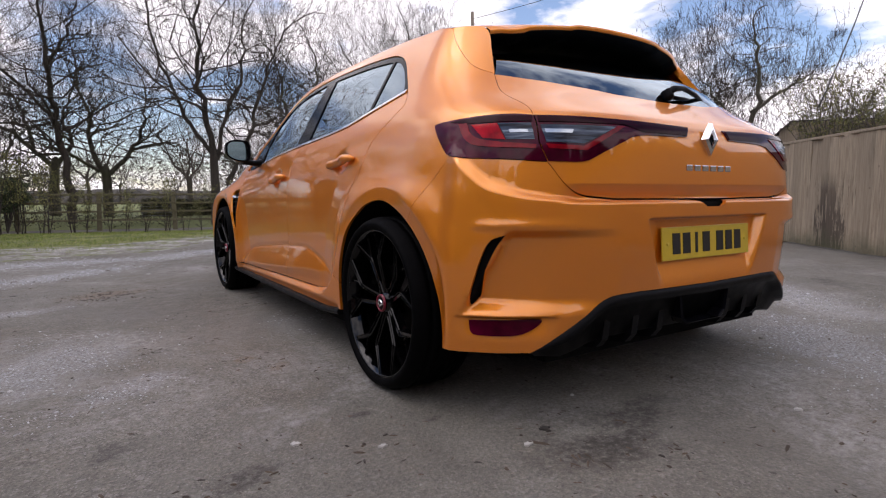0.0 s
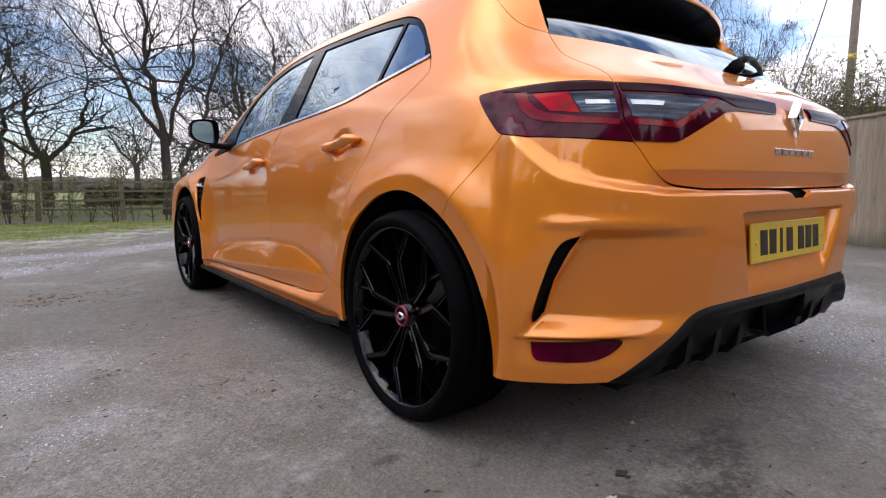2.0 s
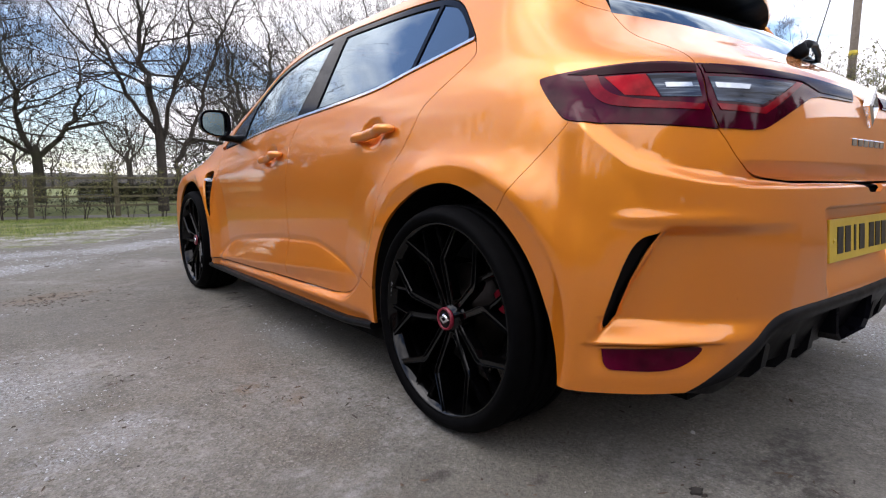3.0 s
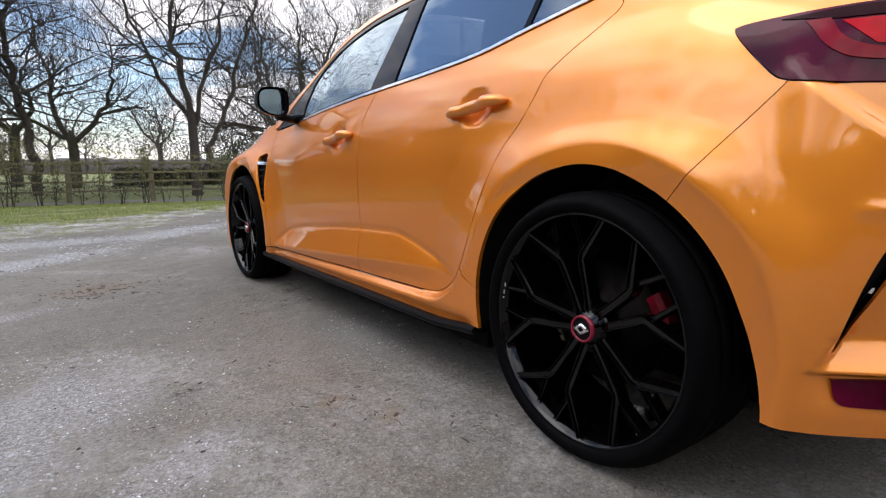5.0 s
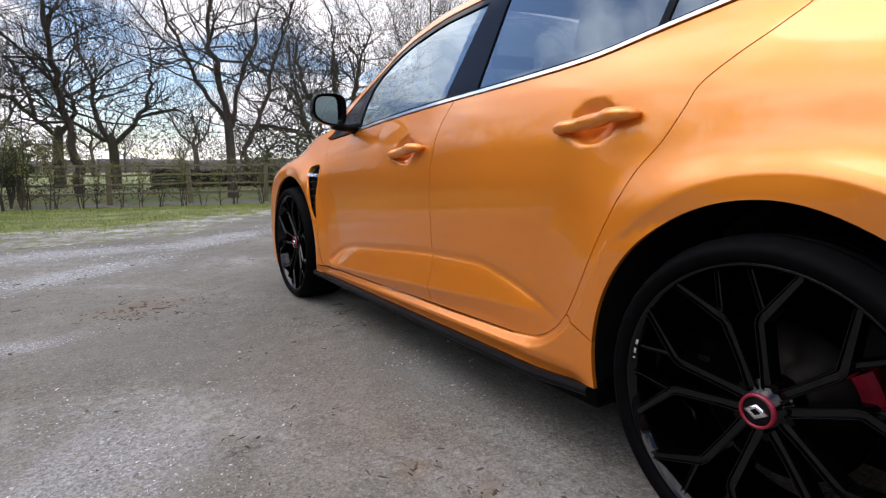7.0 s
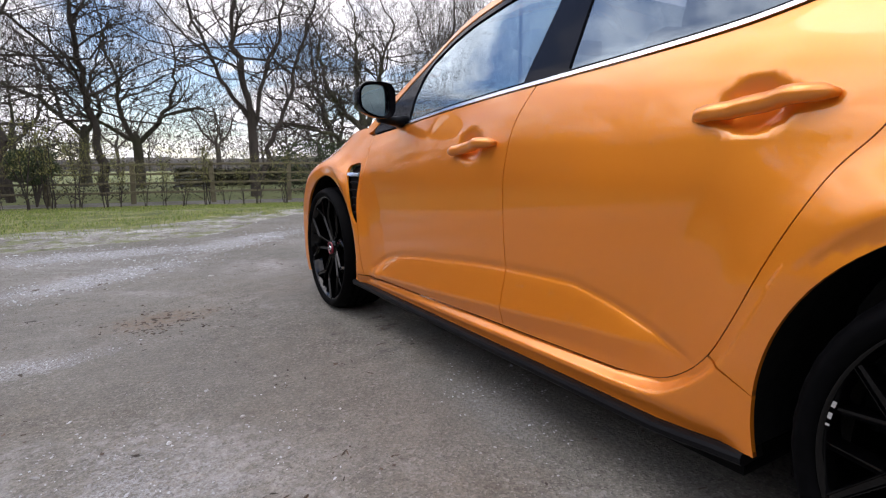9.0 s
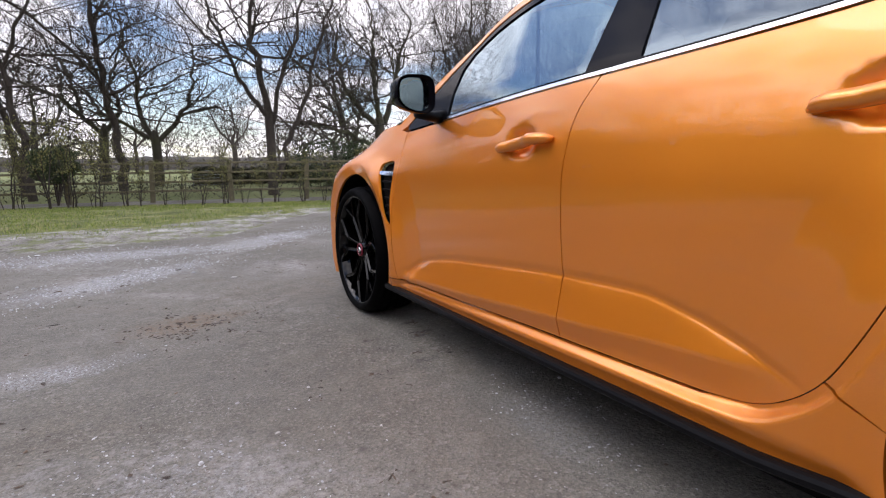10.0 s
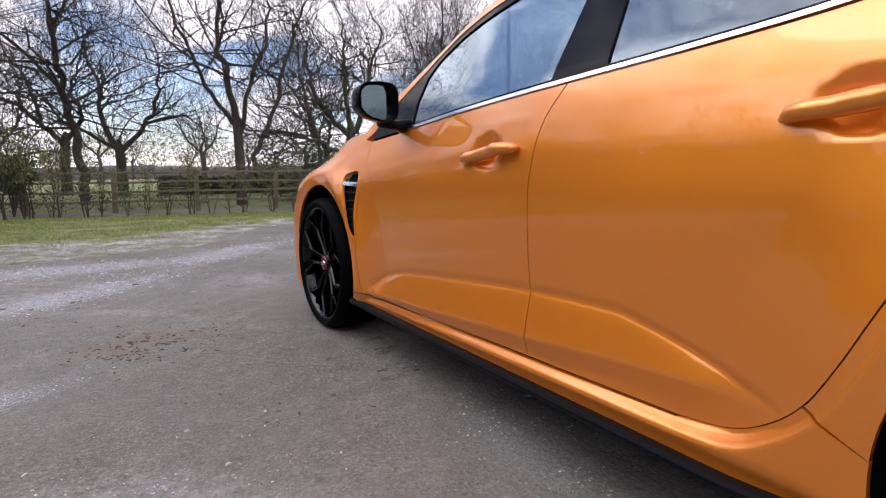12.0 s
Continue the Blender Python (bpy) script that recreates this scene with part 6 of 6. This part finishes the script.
def far_edge():
    """Distant hedgerows and woods on the far side of the paddock, one sheet of small clumps."""
    rng = random.Random(4)
    pts = []
    for k in range(70000):
        a = radians(rng.uniform(-75, 100))
        d = rng.uniform(58, 95)
        x, y = -2 + d * math.sin(a), d * math.cos(a)
        top = 4.9 + 1.4 * noise.noise((a * 9, 0, 0)) + 2.6 * noise.noise((a * 43, 2, 0)) + 1.2 * noise.noise((a * 170, 4, 0))
        pts.append((x, y, -0.2 + rng.random() ** 0.6 * max(0.9, top)))
    rows = []
    for k in range(240):
        a = radians(-80 + 185 * k / 239)
        top = 1.7 + 0.3 * noise.noise((a * 9, 0, 0)) + 0.4 * noise.noise((a * 60, 2, 0))
        rows.append([(-2 + d * math.sin(a), d * math.cos(a), z) for d, z in ((90, -0.6), (91, top * 0.6), (93, top), (99, -0.6))])
    tagged(part("far_woods", loft(rows), plain("far_woods", (0.070, 0.064, 0.054), 0.95, vary=0.35, scale=0.8), None, "distant grey-brown woods"), category="woods", kind="stuff")
    ob = leaves("far_hedgerow", pts, 0.15, clump_material("far_hedgerow", (0.050, 0.045, 0.036), (0.115, 0.102, 0.082)), None, "distant leafless hedgerow and woods", 3)
    tagged(ob, category="hedgerow", kind="stuff")
    # out of view: mirrored in the paint at left, added behind to block sky
    pts = []
    for k in range(70000):
        deg = rng.uniform(118, 343)
        a = radians(deg)
        d = rng.uniform(24, 31)
        top = (7.6 + 2.6 * noise.noise((a * 7, 5, 0)) + 2.6 * noise.noise((a * 23, 2, 0))) * (1 - 0.6 * float(step(322, 343, deg)))
        pts.append((-2 + d * math.sin(a), d * math.cos(a), rng.random() ** 0.8 * max(1.0, top)))
    ob = leaves("yard_hedgerow", pts, 0.42, FAR_WOOD, None, "unseen leafless hedgerow round the yard", 4)
    tagged(ob, category="hedgerow", kind="stuff")
    pts = []
    while len(pts) < 8000:
        x, d = rng.uniform(-14, 10), rng.uniform(2.4, 5.4)
        top = 0.42 + 1.15 * noise.noise((x * 0.55, d * 0.4, 9)) + 0.25 * noise.noise((x * 2.1, d, 3))
        if top > 0.30:
            pts.append((x, hedge_line(x) + d, -0.14 + top * rng.random() ** 0.7))
    tagged(leaves("undergrowth", pts, 0.034, BROWN_HEDGE, None, "rough olive-brown undergrowth below the trees", 5), category="undergrowth", kind="stuff")
    pts = []
    while len(pts) < 12000:
        x, y = rng.uniform(0.05, 9.0), rng.uniform(22.3, 23.2)
        pts.append((x, y, height(x, y) + rng.random() ** 0.8 * (0.74 + 0.10 * noise.noise((x * 1.3, 0, 5)) + 0.12 * noise.noise((x * 6, y * 6, 5)))))
    ob = leaves("paddock_hedge", pts, 0.075, BROWN_HEDGE, None, "low dark clipped hedge across the paddock", 5)
    tagged(ob, category="hedge", kind="stuff")


far_edge()


def field_gate():
    """A low galvanised gate with five bars, standing before the far hedge."""
    gate = tagged(new("field_gate"), "low grey metal field gate before a dark hedge", "gate")
    steel = plain("galvanised_steel", (0.20, 0.21, 0.22), 0.5, metal=0.4, bump=0.1)
    part("gate_frame", sweep([(0, 0, 0.0), (0, 0, 0.62), (0.5, 0, 0.64), (1.0, 0, 0.62), (1.0, 0, 0.0)], 0.018, 8), steel, gate)
    for k in range(4):
        part("bar", sweep([(0, 0, 0.14 + 0.12 * k), (0.5, 0, 0.14 + 0.12 * k), (1.0, 0, 0.14 + 0.12 * k)], 0.013, 8), steel, gate)
    gate.matrix_basis = pose(0.0, 22.1, height(0.0, 22.1))


field_gate()


def boarded_fence():
    """Close-boarded fence on the right, each board a piece, with a capping rail."""
    fence = tagged(new("boarded_fence"), "weathered close-boarded timber fence with dark stains", "fence")
    a, b = Vector((-1.2, -8.35, 0)), Vector((9.6, 6.05, 0))
    run_dir = (b - a).normalized()
    turn = math.degrees(math.atan2(run_dir.y, run_dir.x))
    boards = []
    for w in (0.140, 0.150, 0.130):
        bm = bmesh.new()
        box_into(bm, (w, 0.020, 1.40), (0, 0, 0.70), bevel=0.003)
        me = bpy.data.meshes.new("board")
        bm.to_mesh(me); bm.free()
        me.materials.append(BOARDWOOD)
        boards.append(me)
    d, k = 0.0, 0
    while d < (b - a).length:
        p = a + run_dir * d
        ob = part_mesh("board", boards[k % 3], None, fence, smooth=False)
        ob.matrix_local = pose(p.x, p.y, 0.02 + rnd.uniform(-0.008, 0.008), rnd.uniform(-0.8, 0.8), rnd.uniform(-0.5, 0.5), turn + 180 + rnd.uniform(4.0, 11.0))
        d += rnd.uniform(0.126, 0.140)
        k += 1
    bm = bmesh.new()
    box_into(bm, ((b - a).length, 0.055, 0.035), bevel=0.006)
    cap = part("capping_rail", bm, BOARDWOOD, fence, smooth=False)
    mid = (a + b) / 2
    cap.matrix_local = pose(mid.x, mid.y, 1.435, 0, 0, turn)
    bm = bmesh.new()
    for h in (0.3, 1.1):
        box_into(bm, ((b - a).length, 0.06, 0.09), (0, -0.05, h))
    back = part("arris_rail", bm, BOARDWOOD, fence, smooth=False)
    back.matrix_local = pose(mid.x, mid.y, 0, 0, 0, turn)


boarded_fence()


def shed():
    """Low outbuilding of upright boards behind the fence, its roof edge hipped at one end."""
    thing = tagged(new("shed"), "low weathered timber shed of upright boards behind the fence", "shed")
    felt = plain("roof_felt", (0.05, 0.047, 0.042), 0.9, scale=20, bump=0.4)
    top = lambda x: 1.56 + 0.44 * min(1.0, max(0.0, x) / 0.46) - 0.03 * max(0.0, x - 0.46)
    me = bpy.data.meshes.new("board")
    bm = bmesh.new()
    box_into(bm, (0.150, 0.02, 1.0), (0, 0, 0.5), bevel=0.003)
    bm.to_mesh(me); bm.free()
    me.materials.append(BOARDWOOD)
    for k in range(24):
        x = 0.07 + k * 0.147
        ob = part_mesh("board", me, None, thing, smooth=False)
        ob.matrix_local = pose(x, rnd.uniform(-0.012, 0.0), 0, 0, 0, rnd.uniform(-2, 2)) @ Matrix.Diagonal((1, 1, top(x) + rnd.uniform(-0.01, 0.01), 1))
    bm = bmesh.new()
    box_into(bm, (3.4, 2.4, 1.5), (1.75, 1.23, 0.75))
    part("shed_body", bm, BOARDWOOD, thing, smooth=False)
    xs = (-0.06, 0.20, 0.46, 1.2, 2.4, 3.6)
    part("shed_roof", loft([[(x, y, top(x) + h) for y, h in ((-0.05, 0.0), (-0.05, 0.022), (2.6, 0.022), (2.6, 0.0))] for x in xs], closed=True, caps=True), felt, thing, "thin dark felt roof edge", smooth=False)
    thing.matrix_basis = pose(8.8, 3.7, 0, 0, 0, -64.5)


shed()


def house():
    """Plain brick house that closes the yard behind, with white windows."""
    thing = tagged(new("house"), "plain brick house with white windows closing the yard", "house")
    brick = Mat("brickwork", (0.20, 0.09, 0.06), 0.9)
    n = brick.n.new("ShaderNodeTexBrick")
    for key, value in (("Scale", 4.4), ("Mortar Size", 0.02), ("Color1", (0.22, 0.10, 0.065, 1)), ("Color2", (0.14, 0.065, 0.045, 1)), ("Mortar", (0.26, 0.23, 0.20, 1))):
        n.inputs[key].default_value = value
    turn = brick.n.new("ShaderNodeMapping")
    turn.inputs["Rotation"].default_value = (radians(90), 0, 0)
    brick.l.new(brick.tex, turn.inputs["Vector"])
    brick.l.new(turn.outputs[0], n.inputs["Vector"])
    brick.color(n.outputs["Color"])
    white = plain("white_window_paint", (0.75, 0.75, 0.73), 0.4)
    wide, tall, deep = 10.5, 5.0, 7.0
    spots = [(x, z) for z in (1.45, 3.9) for x in (-3.6, -1.2, 1.2, 3.6)]
    xs = sorted({-wide / 2, wide / 2} | {x + d for x, _ in spots for d in (-0.55, 0.55)})
    zs = sorted({0.0, tall} | {z + d for _, z in spots for d in (-0.6, 0.6)})
    bm = bmesh.new()
    for x0, x1 in zip(xs, xs[1:]):
        for z0, z1 in zip(zs, zs[1:]):
            if not any(abs((x0 + x1) / 2 - x) < 0.5 and abs((z0 + z1) / 2 - z) < 0.5 for x, z in spots):
                box_into(bm, (x1 - x0, 0.25, z1 - z0), ((x0 + x1) / 2, -0.125, (z0 + z1) / 2))
    box_into(bm, (wide, 0.2, tall), (0, -deep, tall / 2))
    for s in (-1, 1):
        box_into(bm, (0.2, deep - 0.35, tall), (s * (wide / 2 - 0.1), -deep / 2 - 0.07, tall / 2))
    part("wall", bm, brick.m, thing, smooth=False)
    for x, z in spots:
        bm = bmesh.new()
        for dx, dz, w, h in ((0, 0.56, 1.08, 0.07), (0, -0.56, 1.08, 0.07), (-0.505, 0, 0.07, 1.05), (0.505, 0, 0.07, 1.05), (0, 0, 0.06, 1.05)):
            box_into(bm, (w, 0.07, h), (x + dx, -0.08, z + dz))
        win = part("window", bm, white, thing, "white casement window", smooth=False)
        bm = bmesh.new()
        box_into(bm, (1.0, 0.01, 1.06), (x, -0.10, z))
        part("pane", bm, GLOSS_BLACK, win, smooth=False)
    tiles = plain("roof_tiles", (0.10, 0.06, 0.05), 0.85, scale=6, vary=0.4)
    part("roof", loft([[(x, y, z) for y, z in ((0.35, tall - 0.12), (-deep / 2, tall + 2.3), (-deep - 0.35, tall - 0.12), (-deep / 2, tall + 2.15))] for x in (-wide / 2 - 0.2, wide / 2 + 0.2)], closed=True, caps=True), tiles, thing, smooth=False)
    thing.matrix_basis = pose(-5.2, -11.0, 0, 0, 0, 8)


house()


def pole(at, tall, label, tilt=0.0):
    m = bark("pole_wood", (0.17, 0.135, 0.105), (0.28, 0.235, 0.185))
    base = tagged(new("telegraph_pole"), label, "pole")
    part("shaft", lathe([(0.0, 0.0), (0.098, 0.0), (0.088, tall * 0.5), (0.075, tall), (0.0, tall)], 20), m, base)
    base.children[0].matrix_local = Matrix.Rotation(radians(-90), 4, "Y")
    bm = lathe([(0.088, 3.66), (0.094, 3.665), (0.094, 3.775), (0.088, 3.78)], 20)
    tag = part("marker_plate", bm, plain("marker_yellow", (0.60, 0.46, 0.04), 0.5), base, "small yellow marker")
    tag.matrix_local = Matrix.Rotation(radians(-90), 4, "Y")
    base.matrix_basis = pose(at[0], at[1], 0, 0, tilt, 0)


pole((14.3, 3.6), 9.0, "brown timber telegraph pole with a yellow marker", 1.5)
pole((13.5, 19.3), 9.0, "green-stained timber telegraph pole")
WIRE = plain("wire", (0.02, 0.02, 0.02), 0.6)
for a, b in (((14.3, 3.6, 8.7), (13.5, 19.3, 8.7)), ((14.3, 3.6, 8.5), (7.5, 2.2, 2.0)), ((13.5, 19.3, 8.6), (30, 30, 8.5))):
    pts = [Vector(a).lerp(Vector(b), k / 12) - Vector((0, 0, 0.5 * math.sin(math.pi * k / 12))) for k in range(13)]
    tagged(part("overhead_wire", sweep(pts, 0.012, 5), WIRE), "thin black overhead wire", "wire")

def straggly_bush(at, tall, wide, seed, stems=26):
    """Loose arching stems with side twigs, and sparse small leaves along them."""
    rng = random.Random(seed)
    base = tagged(new("bush"), "straggly bush with sparse yellow-green leaves", "bush", "bushes behind the boarded fence")
    segs, spots = [], []
    for _ in range(stems):
        a, out = rng.uniform(0, 6.28), rng.uniform(0.25, 1.0) * wide
        p, lean = Vector((rng.gauss(0, 0.12), rng.gauss(0, 0.12), 0)), Vector((math.cos(a), math.sin(a), 0))
        up, rad, n = tall * rng.uniform(0.55, 1.1), rng.uniform(0.007, 0.014), 11
        for k in range(n):
            t = (k + 1) / n
            q = p + Vector((0, 0, up / n * (1.35 - 0.8 * t))) + lean * (out / n * (0.3 + 1.4 * t)) + Vector((rng.gauss(0, 0.02), rng.gauss(0, 0.02), rng.gauss(0, 0.015)))
            segs.append((tuple(p), tuple(q), rad, rad * 0.9, 4))
            if k > 2:
                for _ in range(3):
                    e = q + Vector((rng.gauss(0, 0.10), rng.gauss(0, 0.10), rng.gauss(0.06, 0.08)))
                    segs.append((tuple(q), tuple(e), rad * 0.5, 0.002, 3))
                    spots += [tuple(q.lerp(e, rng.random()) + Vector((rng.gauss(0, 0.02), rng.gauss(0, 0.02), rng.gauss(0, 0.02)))) for _ in range(rng.choice((1, 4, 6, 9)))]
            p, rad = q, rad * 0.9
    tubes("stem", segs, TWIG_PALE, base)
    leaves("foliage", spots, 0.020, HEDGE_LEAF, base, seed=seed)
    base.matrix_basis = pose(at[0], at[1], 0)


for k, (x, y, z) in enumerate(((8.2, 2.2, 2.0), (9.0, 2.5, 2.2), (7.7, 1.2, 2.1), (10.8, 3.4, 2.4), (9.8, 1.6, 2.4), (8.6, 0.8, 2.3), (8.9, 1.7, 2.1))):
    straggly_bush((x, y), z * 1.25, 0.85, 40 + k, 40)


def chips(name, spots, sizes, stretch, material, label, category, seed):
    """Low irregular lumps lying on the ground at the given spots, one object; stretch draws them out lengthwise."""
    r = np.random.RandomState(seed)
    n = len(spots)
    p, size = np.array(spots), np.array(sizes)
    long = r.uniform(1.0, stretch, n)
    turn = r.uniform(0, 2 * np.pi, n)
    ring = np.arange(6) * np.pi / 3
    out = r.uniform(0.65, 1.25, (n, 6))
    u, v = np.cos(ring) * out * (size * long)[:, None], np.sin(ring) * out * (size / np.sqrt(long))[:, None]
    c, d = np.cos(turn)[:, None], np.sin(turn)[:, None]
    low = np.stack([p[:, :1] + u * c - v * d, p[:, 1:2] + u * d + v * c, np.repeat(p[:, 2:3] - 0.001, 6, 1)], -1)
    lift = (size * r.uniform(0.35, 0.75, n) / np.sqrt(long))[:, None]
    high = np.stack([p[:, :1] + (u * c - v * d) * 0.55, p[:, 1:2] + (u * d + v * c) * 0.55, p[:, 2:3] + lift * r.uniform(0.7, 1.2, (n, 6))], -1)
    k = np.arange(n)[:, None] * 12
    i = np.arange(6)[None]
    j = (i + 1) % 6
    sides = np.stack([k + i, k + j, k + 6 + j, k + 6 + i], -1).reshape(-1, 4).tolist()
    me = bpy.data.meshes.new(name)
    me.from_pydata(np.concatenate([low, high], 1).reshape(-1, 3).tolist(), [], sides + (k + 6 + i).tolist())
    tagged(part_mesh(name, me, material, None, label, False), category=category, kind="stuff")


def litter():
    """Loose stones, pale grit, dead leaves and bark lying on the yard, one object of each."""
    rng = random.Random(17)
    spots, sizes = [], []
    for k in range(5200):
        x, y = rng.uniform(-6, 2.5), rng.uniform(-2.2, 7.5)
        if k % 4 == 0:
            y = verge_edge(x) + rng.gauss(-0.25, 0.35)
        elif rng.random() > 0.30 + 0.9 * max(0, noise.noise((x * 0.7, y * 0.7, 11))):
            continue
        spots.append((x, y, height(x, y)))
        sizes.append(rng.uniform(0.0018, 0.0055) * (2.2 if rng.random() < 0.06 else 1))
    m = Mat("stone_chips", (0.2, 0.2, 0.2), 0.85)
    m.color(m.ramp(m.island(), (0.0, (0.05, 0.045, 0.04)), (0.6, (0.17, 0.155, 0.135)), (0.95, (0.26, 0.25, 0.23)), (1.0, (0.50, 0.50, 0.48))))
    chips("stone_chips", spots, sizes, 1.6, m.m, "small loose stones on the tarmac", "gravel", 3)
    # pale grit in the worn patches and along the painted sheen streaks
    spots, sizes = [], []
    for x0, y0, rx, ry, turn, tone, amount in PATCHES:
        if tone is not PALE:
            continue
        a = radians(turn)
        for _ in range(int(14000 * rx * ry * amount * (1.7 if y0 < 2 else 1.0)) + 60):
            u, v = rng.gauss(0, 0.62 * rx), rng.gauss(0, 0.62 * ry)
            x, y = x0 + u * math.cos(a) - v * math.sin(a), y0 + u * math.sin(a) + v * math.cos(a)
            if noise.noise((x * 5.0, y * 5.0, 2)) + 0.6 * noise.noise((x * 14.0, y * 14.0, 6)) > -0.12:
                spots.append((x, y, height(x, y)))
                sizes.append(rng.uniform(0.0016, 0.0042) * (2.0 if rng.random() < 0.05 else 1) * (1.6 if y0 > 3 else 1))
    m = Mat("pale_grit", (0.4, 0.4, 0.4), 0.8)
    m.color(m.ramp(m.island(), (0.0, (0.16, 0.15, 0.14)), (0.5, (0.30, 0.30, 0.30)), (0.9, (0.42, 0.43, 0.45)), (1.0, (0.62, 0.63, 0.64))))
    chips("pale_grit", spots, sizes, 1.8, m.m, "pale broken grit in worn and sheen-pale patches of the tarmac", "gravel", 4)
    # bark and twig ends, strewn and gathered in drifts
    spots, sizes = [], []
    while len(spots) < 1300:
        x, y = rng.uniform(-4.5, 1.6), rng.uniform(-1.9, 6.3)
        if rng.random() < 0.16 + 1.0 * noise.noise((x * 1.1, y * 1.1, 21)):
            spots.append((x, y, 0.0))
            sizes.append(rng.uniform(0.002, 0.0060) * (2.0 if rng.random() < 0.10 else 1))
    for x, y, wide, count in ((-1.76, 2.80, 0.14, 170), (-1.45, 2.95, 0.06, 14), (-1.39, 1.13, 0.045, 12), (-1.63, 1.02, 0.035, 9), (-0.82, 2.35, 0.03, 10), (-0.83, 2.18, 0.035, 14), (-0.97, 1.87, 0.05, 12),
                              (-1.17, 1.81, 0.06, 10), (-1.43, 1.75, 0.05, 7), (-1.27, 0.64, 0.05, 14), (-1.19, 0.48, 0.05, 18), (-1.01, 0.23, 0.06, 12), (-0.62, -0.82, 0.13, 60), (-1.15, -0.45, 0.10, 16), (-1.52, -0.42, 0.10, 26), (-0.68, -0.61, 0.02, 6)):
        for _ in range(count):
            px, py = rng.gauss(x, wide), rng.gauss(y, wide)
            spots.append((px, py, 0.0))
            sizes.append(rng.uniform(0.0025, 0.008))
    chips("bark_litter", spots, sizes, 3.6, clump_material("bark_litter", (0.018, 0.013, 0.009), (0.085, 0.058, 0.036)), "dark bits of bark and twig strewn on the tarmac", "litter", 5)
    pts = []
    for _ in range(1500):
        x, y = rng.uniform(-5, 2.0), rng.uniform(-1.8, 7.0)
        if rng.random() < 0.30 + 0.9 * noise.noise((x * 0.9, y * 0.9, 4)):
            pts.append((x, y, height(x, y) + 0.004))
    leaf = leaves("fallen_leaves", pts, 0.014, clump_material("dead_leaves", (0.030, 0.021, 0.015), (0.13, 0.085, 0.050)), None, "dry dead leaves on the tarmac", 8, True)
    tagged(leaf, category="leaves", kind="stuff")


litter()


def flake(x, y, size, material, label, seed):
    """A flat scrap pressed into the ground, with a ragged edge."""
    rng = random.Random(seed)
    bm = bmesh.new()
    top = [bm.verts.new((x + size * rng.uniform(0.35, 1.1) * math.cos(k * 0.524) * 1.4, y + size * rng.uniform(0.35, 1.1) * math.sin(k * 0.524), 0.006)) for k in range(12)]
    f = bm.faces.new(top)
    r = bmesh.ops.extrude_face_region(bm, geom=[f])
    bmesh.ops.translate(bm, verts=[g for g in r["geom"] if isinstance(g, bmesh.types.BMVert)], vec=(0, 0, -0.006))
    bmesh.ops.recalc_face_normals(bm, faces=bm.faces)
    tagged(part("ground_scrap", bm, material, None, "", False), label, "scrap")


PALE_STONE = plain("pale_stone", (0.42, 0.41, 0.39), 0.8, scale=90)
DARK_SCRAP = plain("dark_scrap", (0.03, 0.026, 0.022), 0.8, scale=90)
flake(-1.159, -0.452, 0.011, PALE_STONE, "pale flat stone on the tarmac", 1)
flake(-0.804, -0.674, 0.013, PALE_STONE, "pale flat stone on the tarmac", 2)
flake(-0.687, -0.619, 0.015, DARK_SCRAP, "dark scrap of bark on the tarmac", 3)
flake(-1.365, -0.300, 0.014, PALE_STONE, "pale flat stone on the tarmac", 4)
flake(-2.145, 6.109, 0.025, PALE_STONE, "pale flat stone on the tarmac", 5)
flake(-1.372, 3.920, 0.015, PALE_STONE, "pale flat stone on the tarmac", 6)
flake(-1.618, 1.546, 0.008, PALE_STONE, "pale flat stone on the tarmac", 7)
flake(0.117, -0.975, 0.015, PALE_STONE, "pale flat stone on the tarmac", 8)
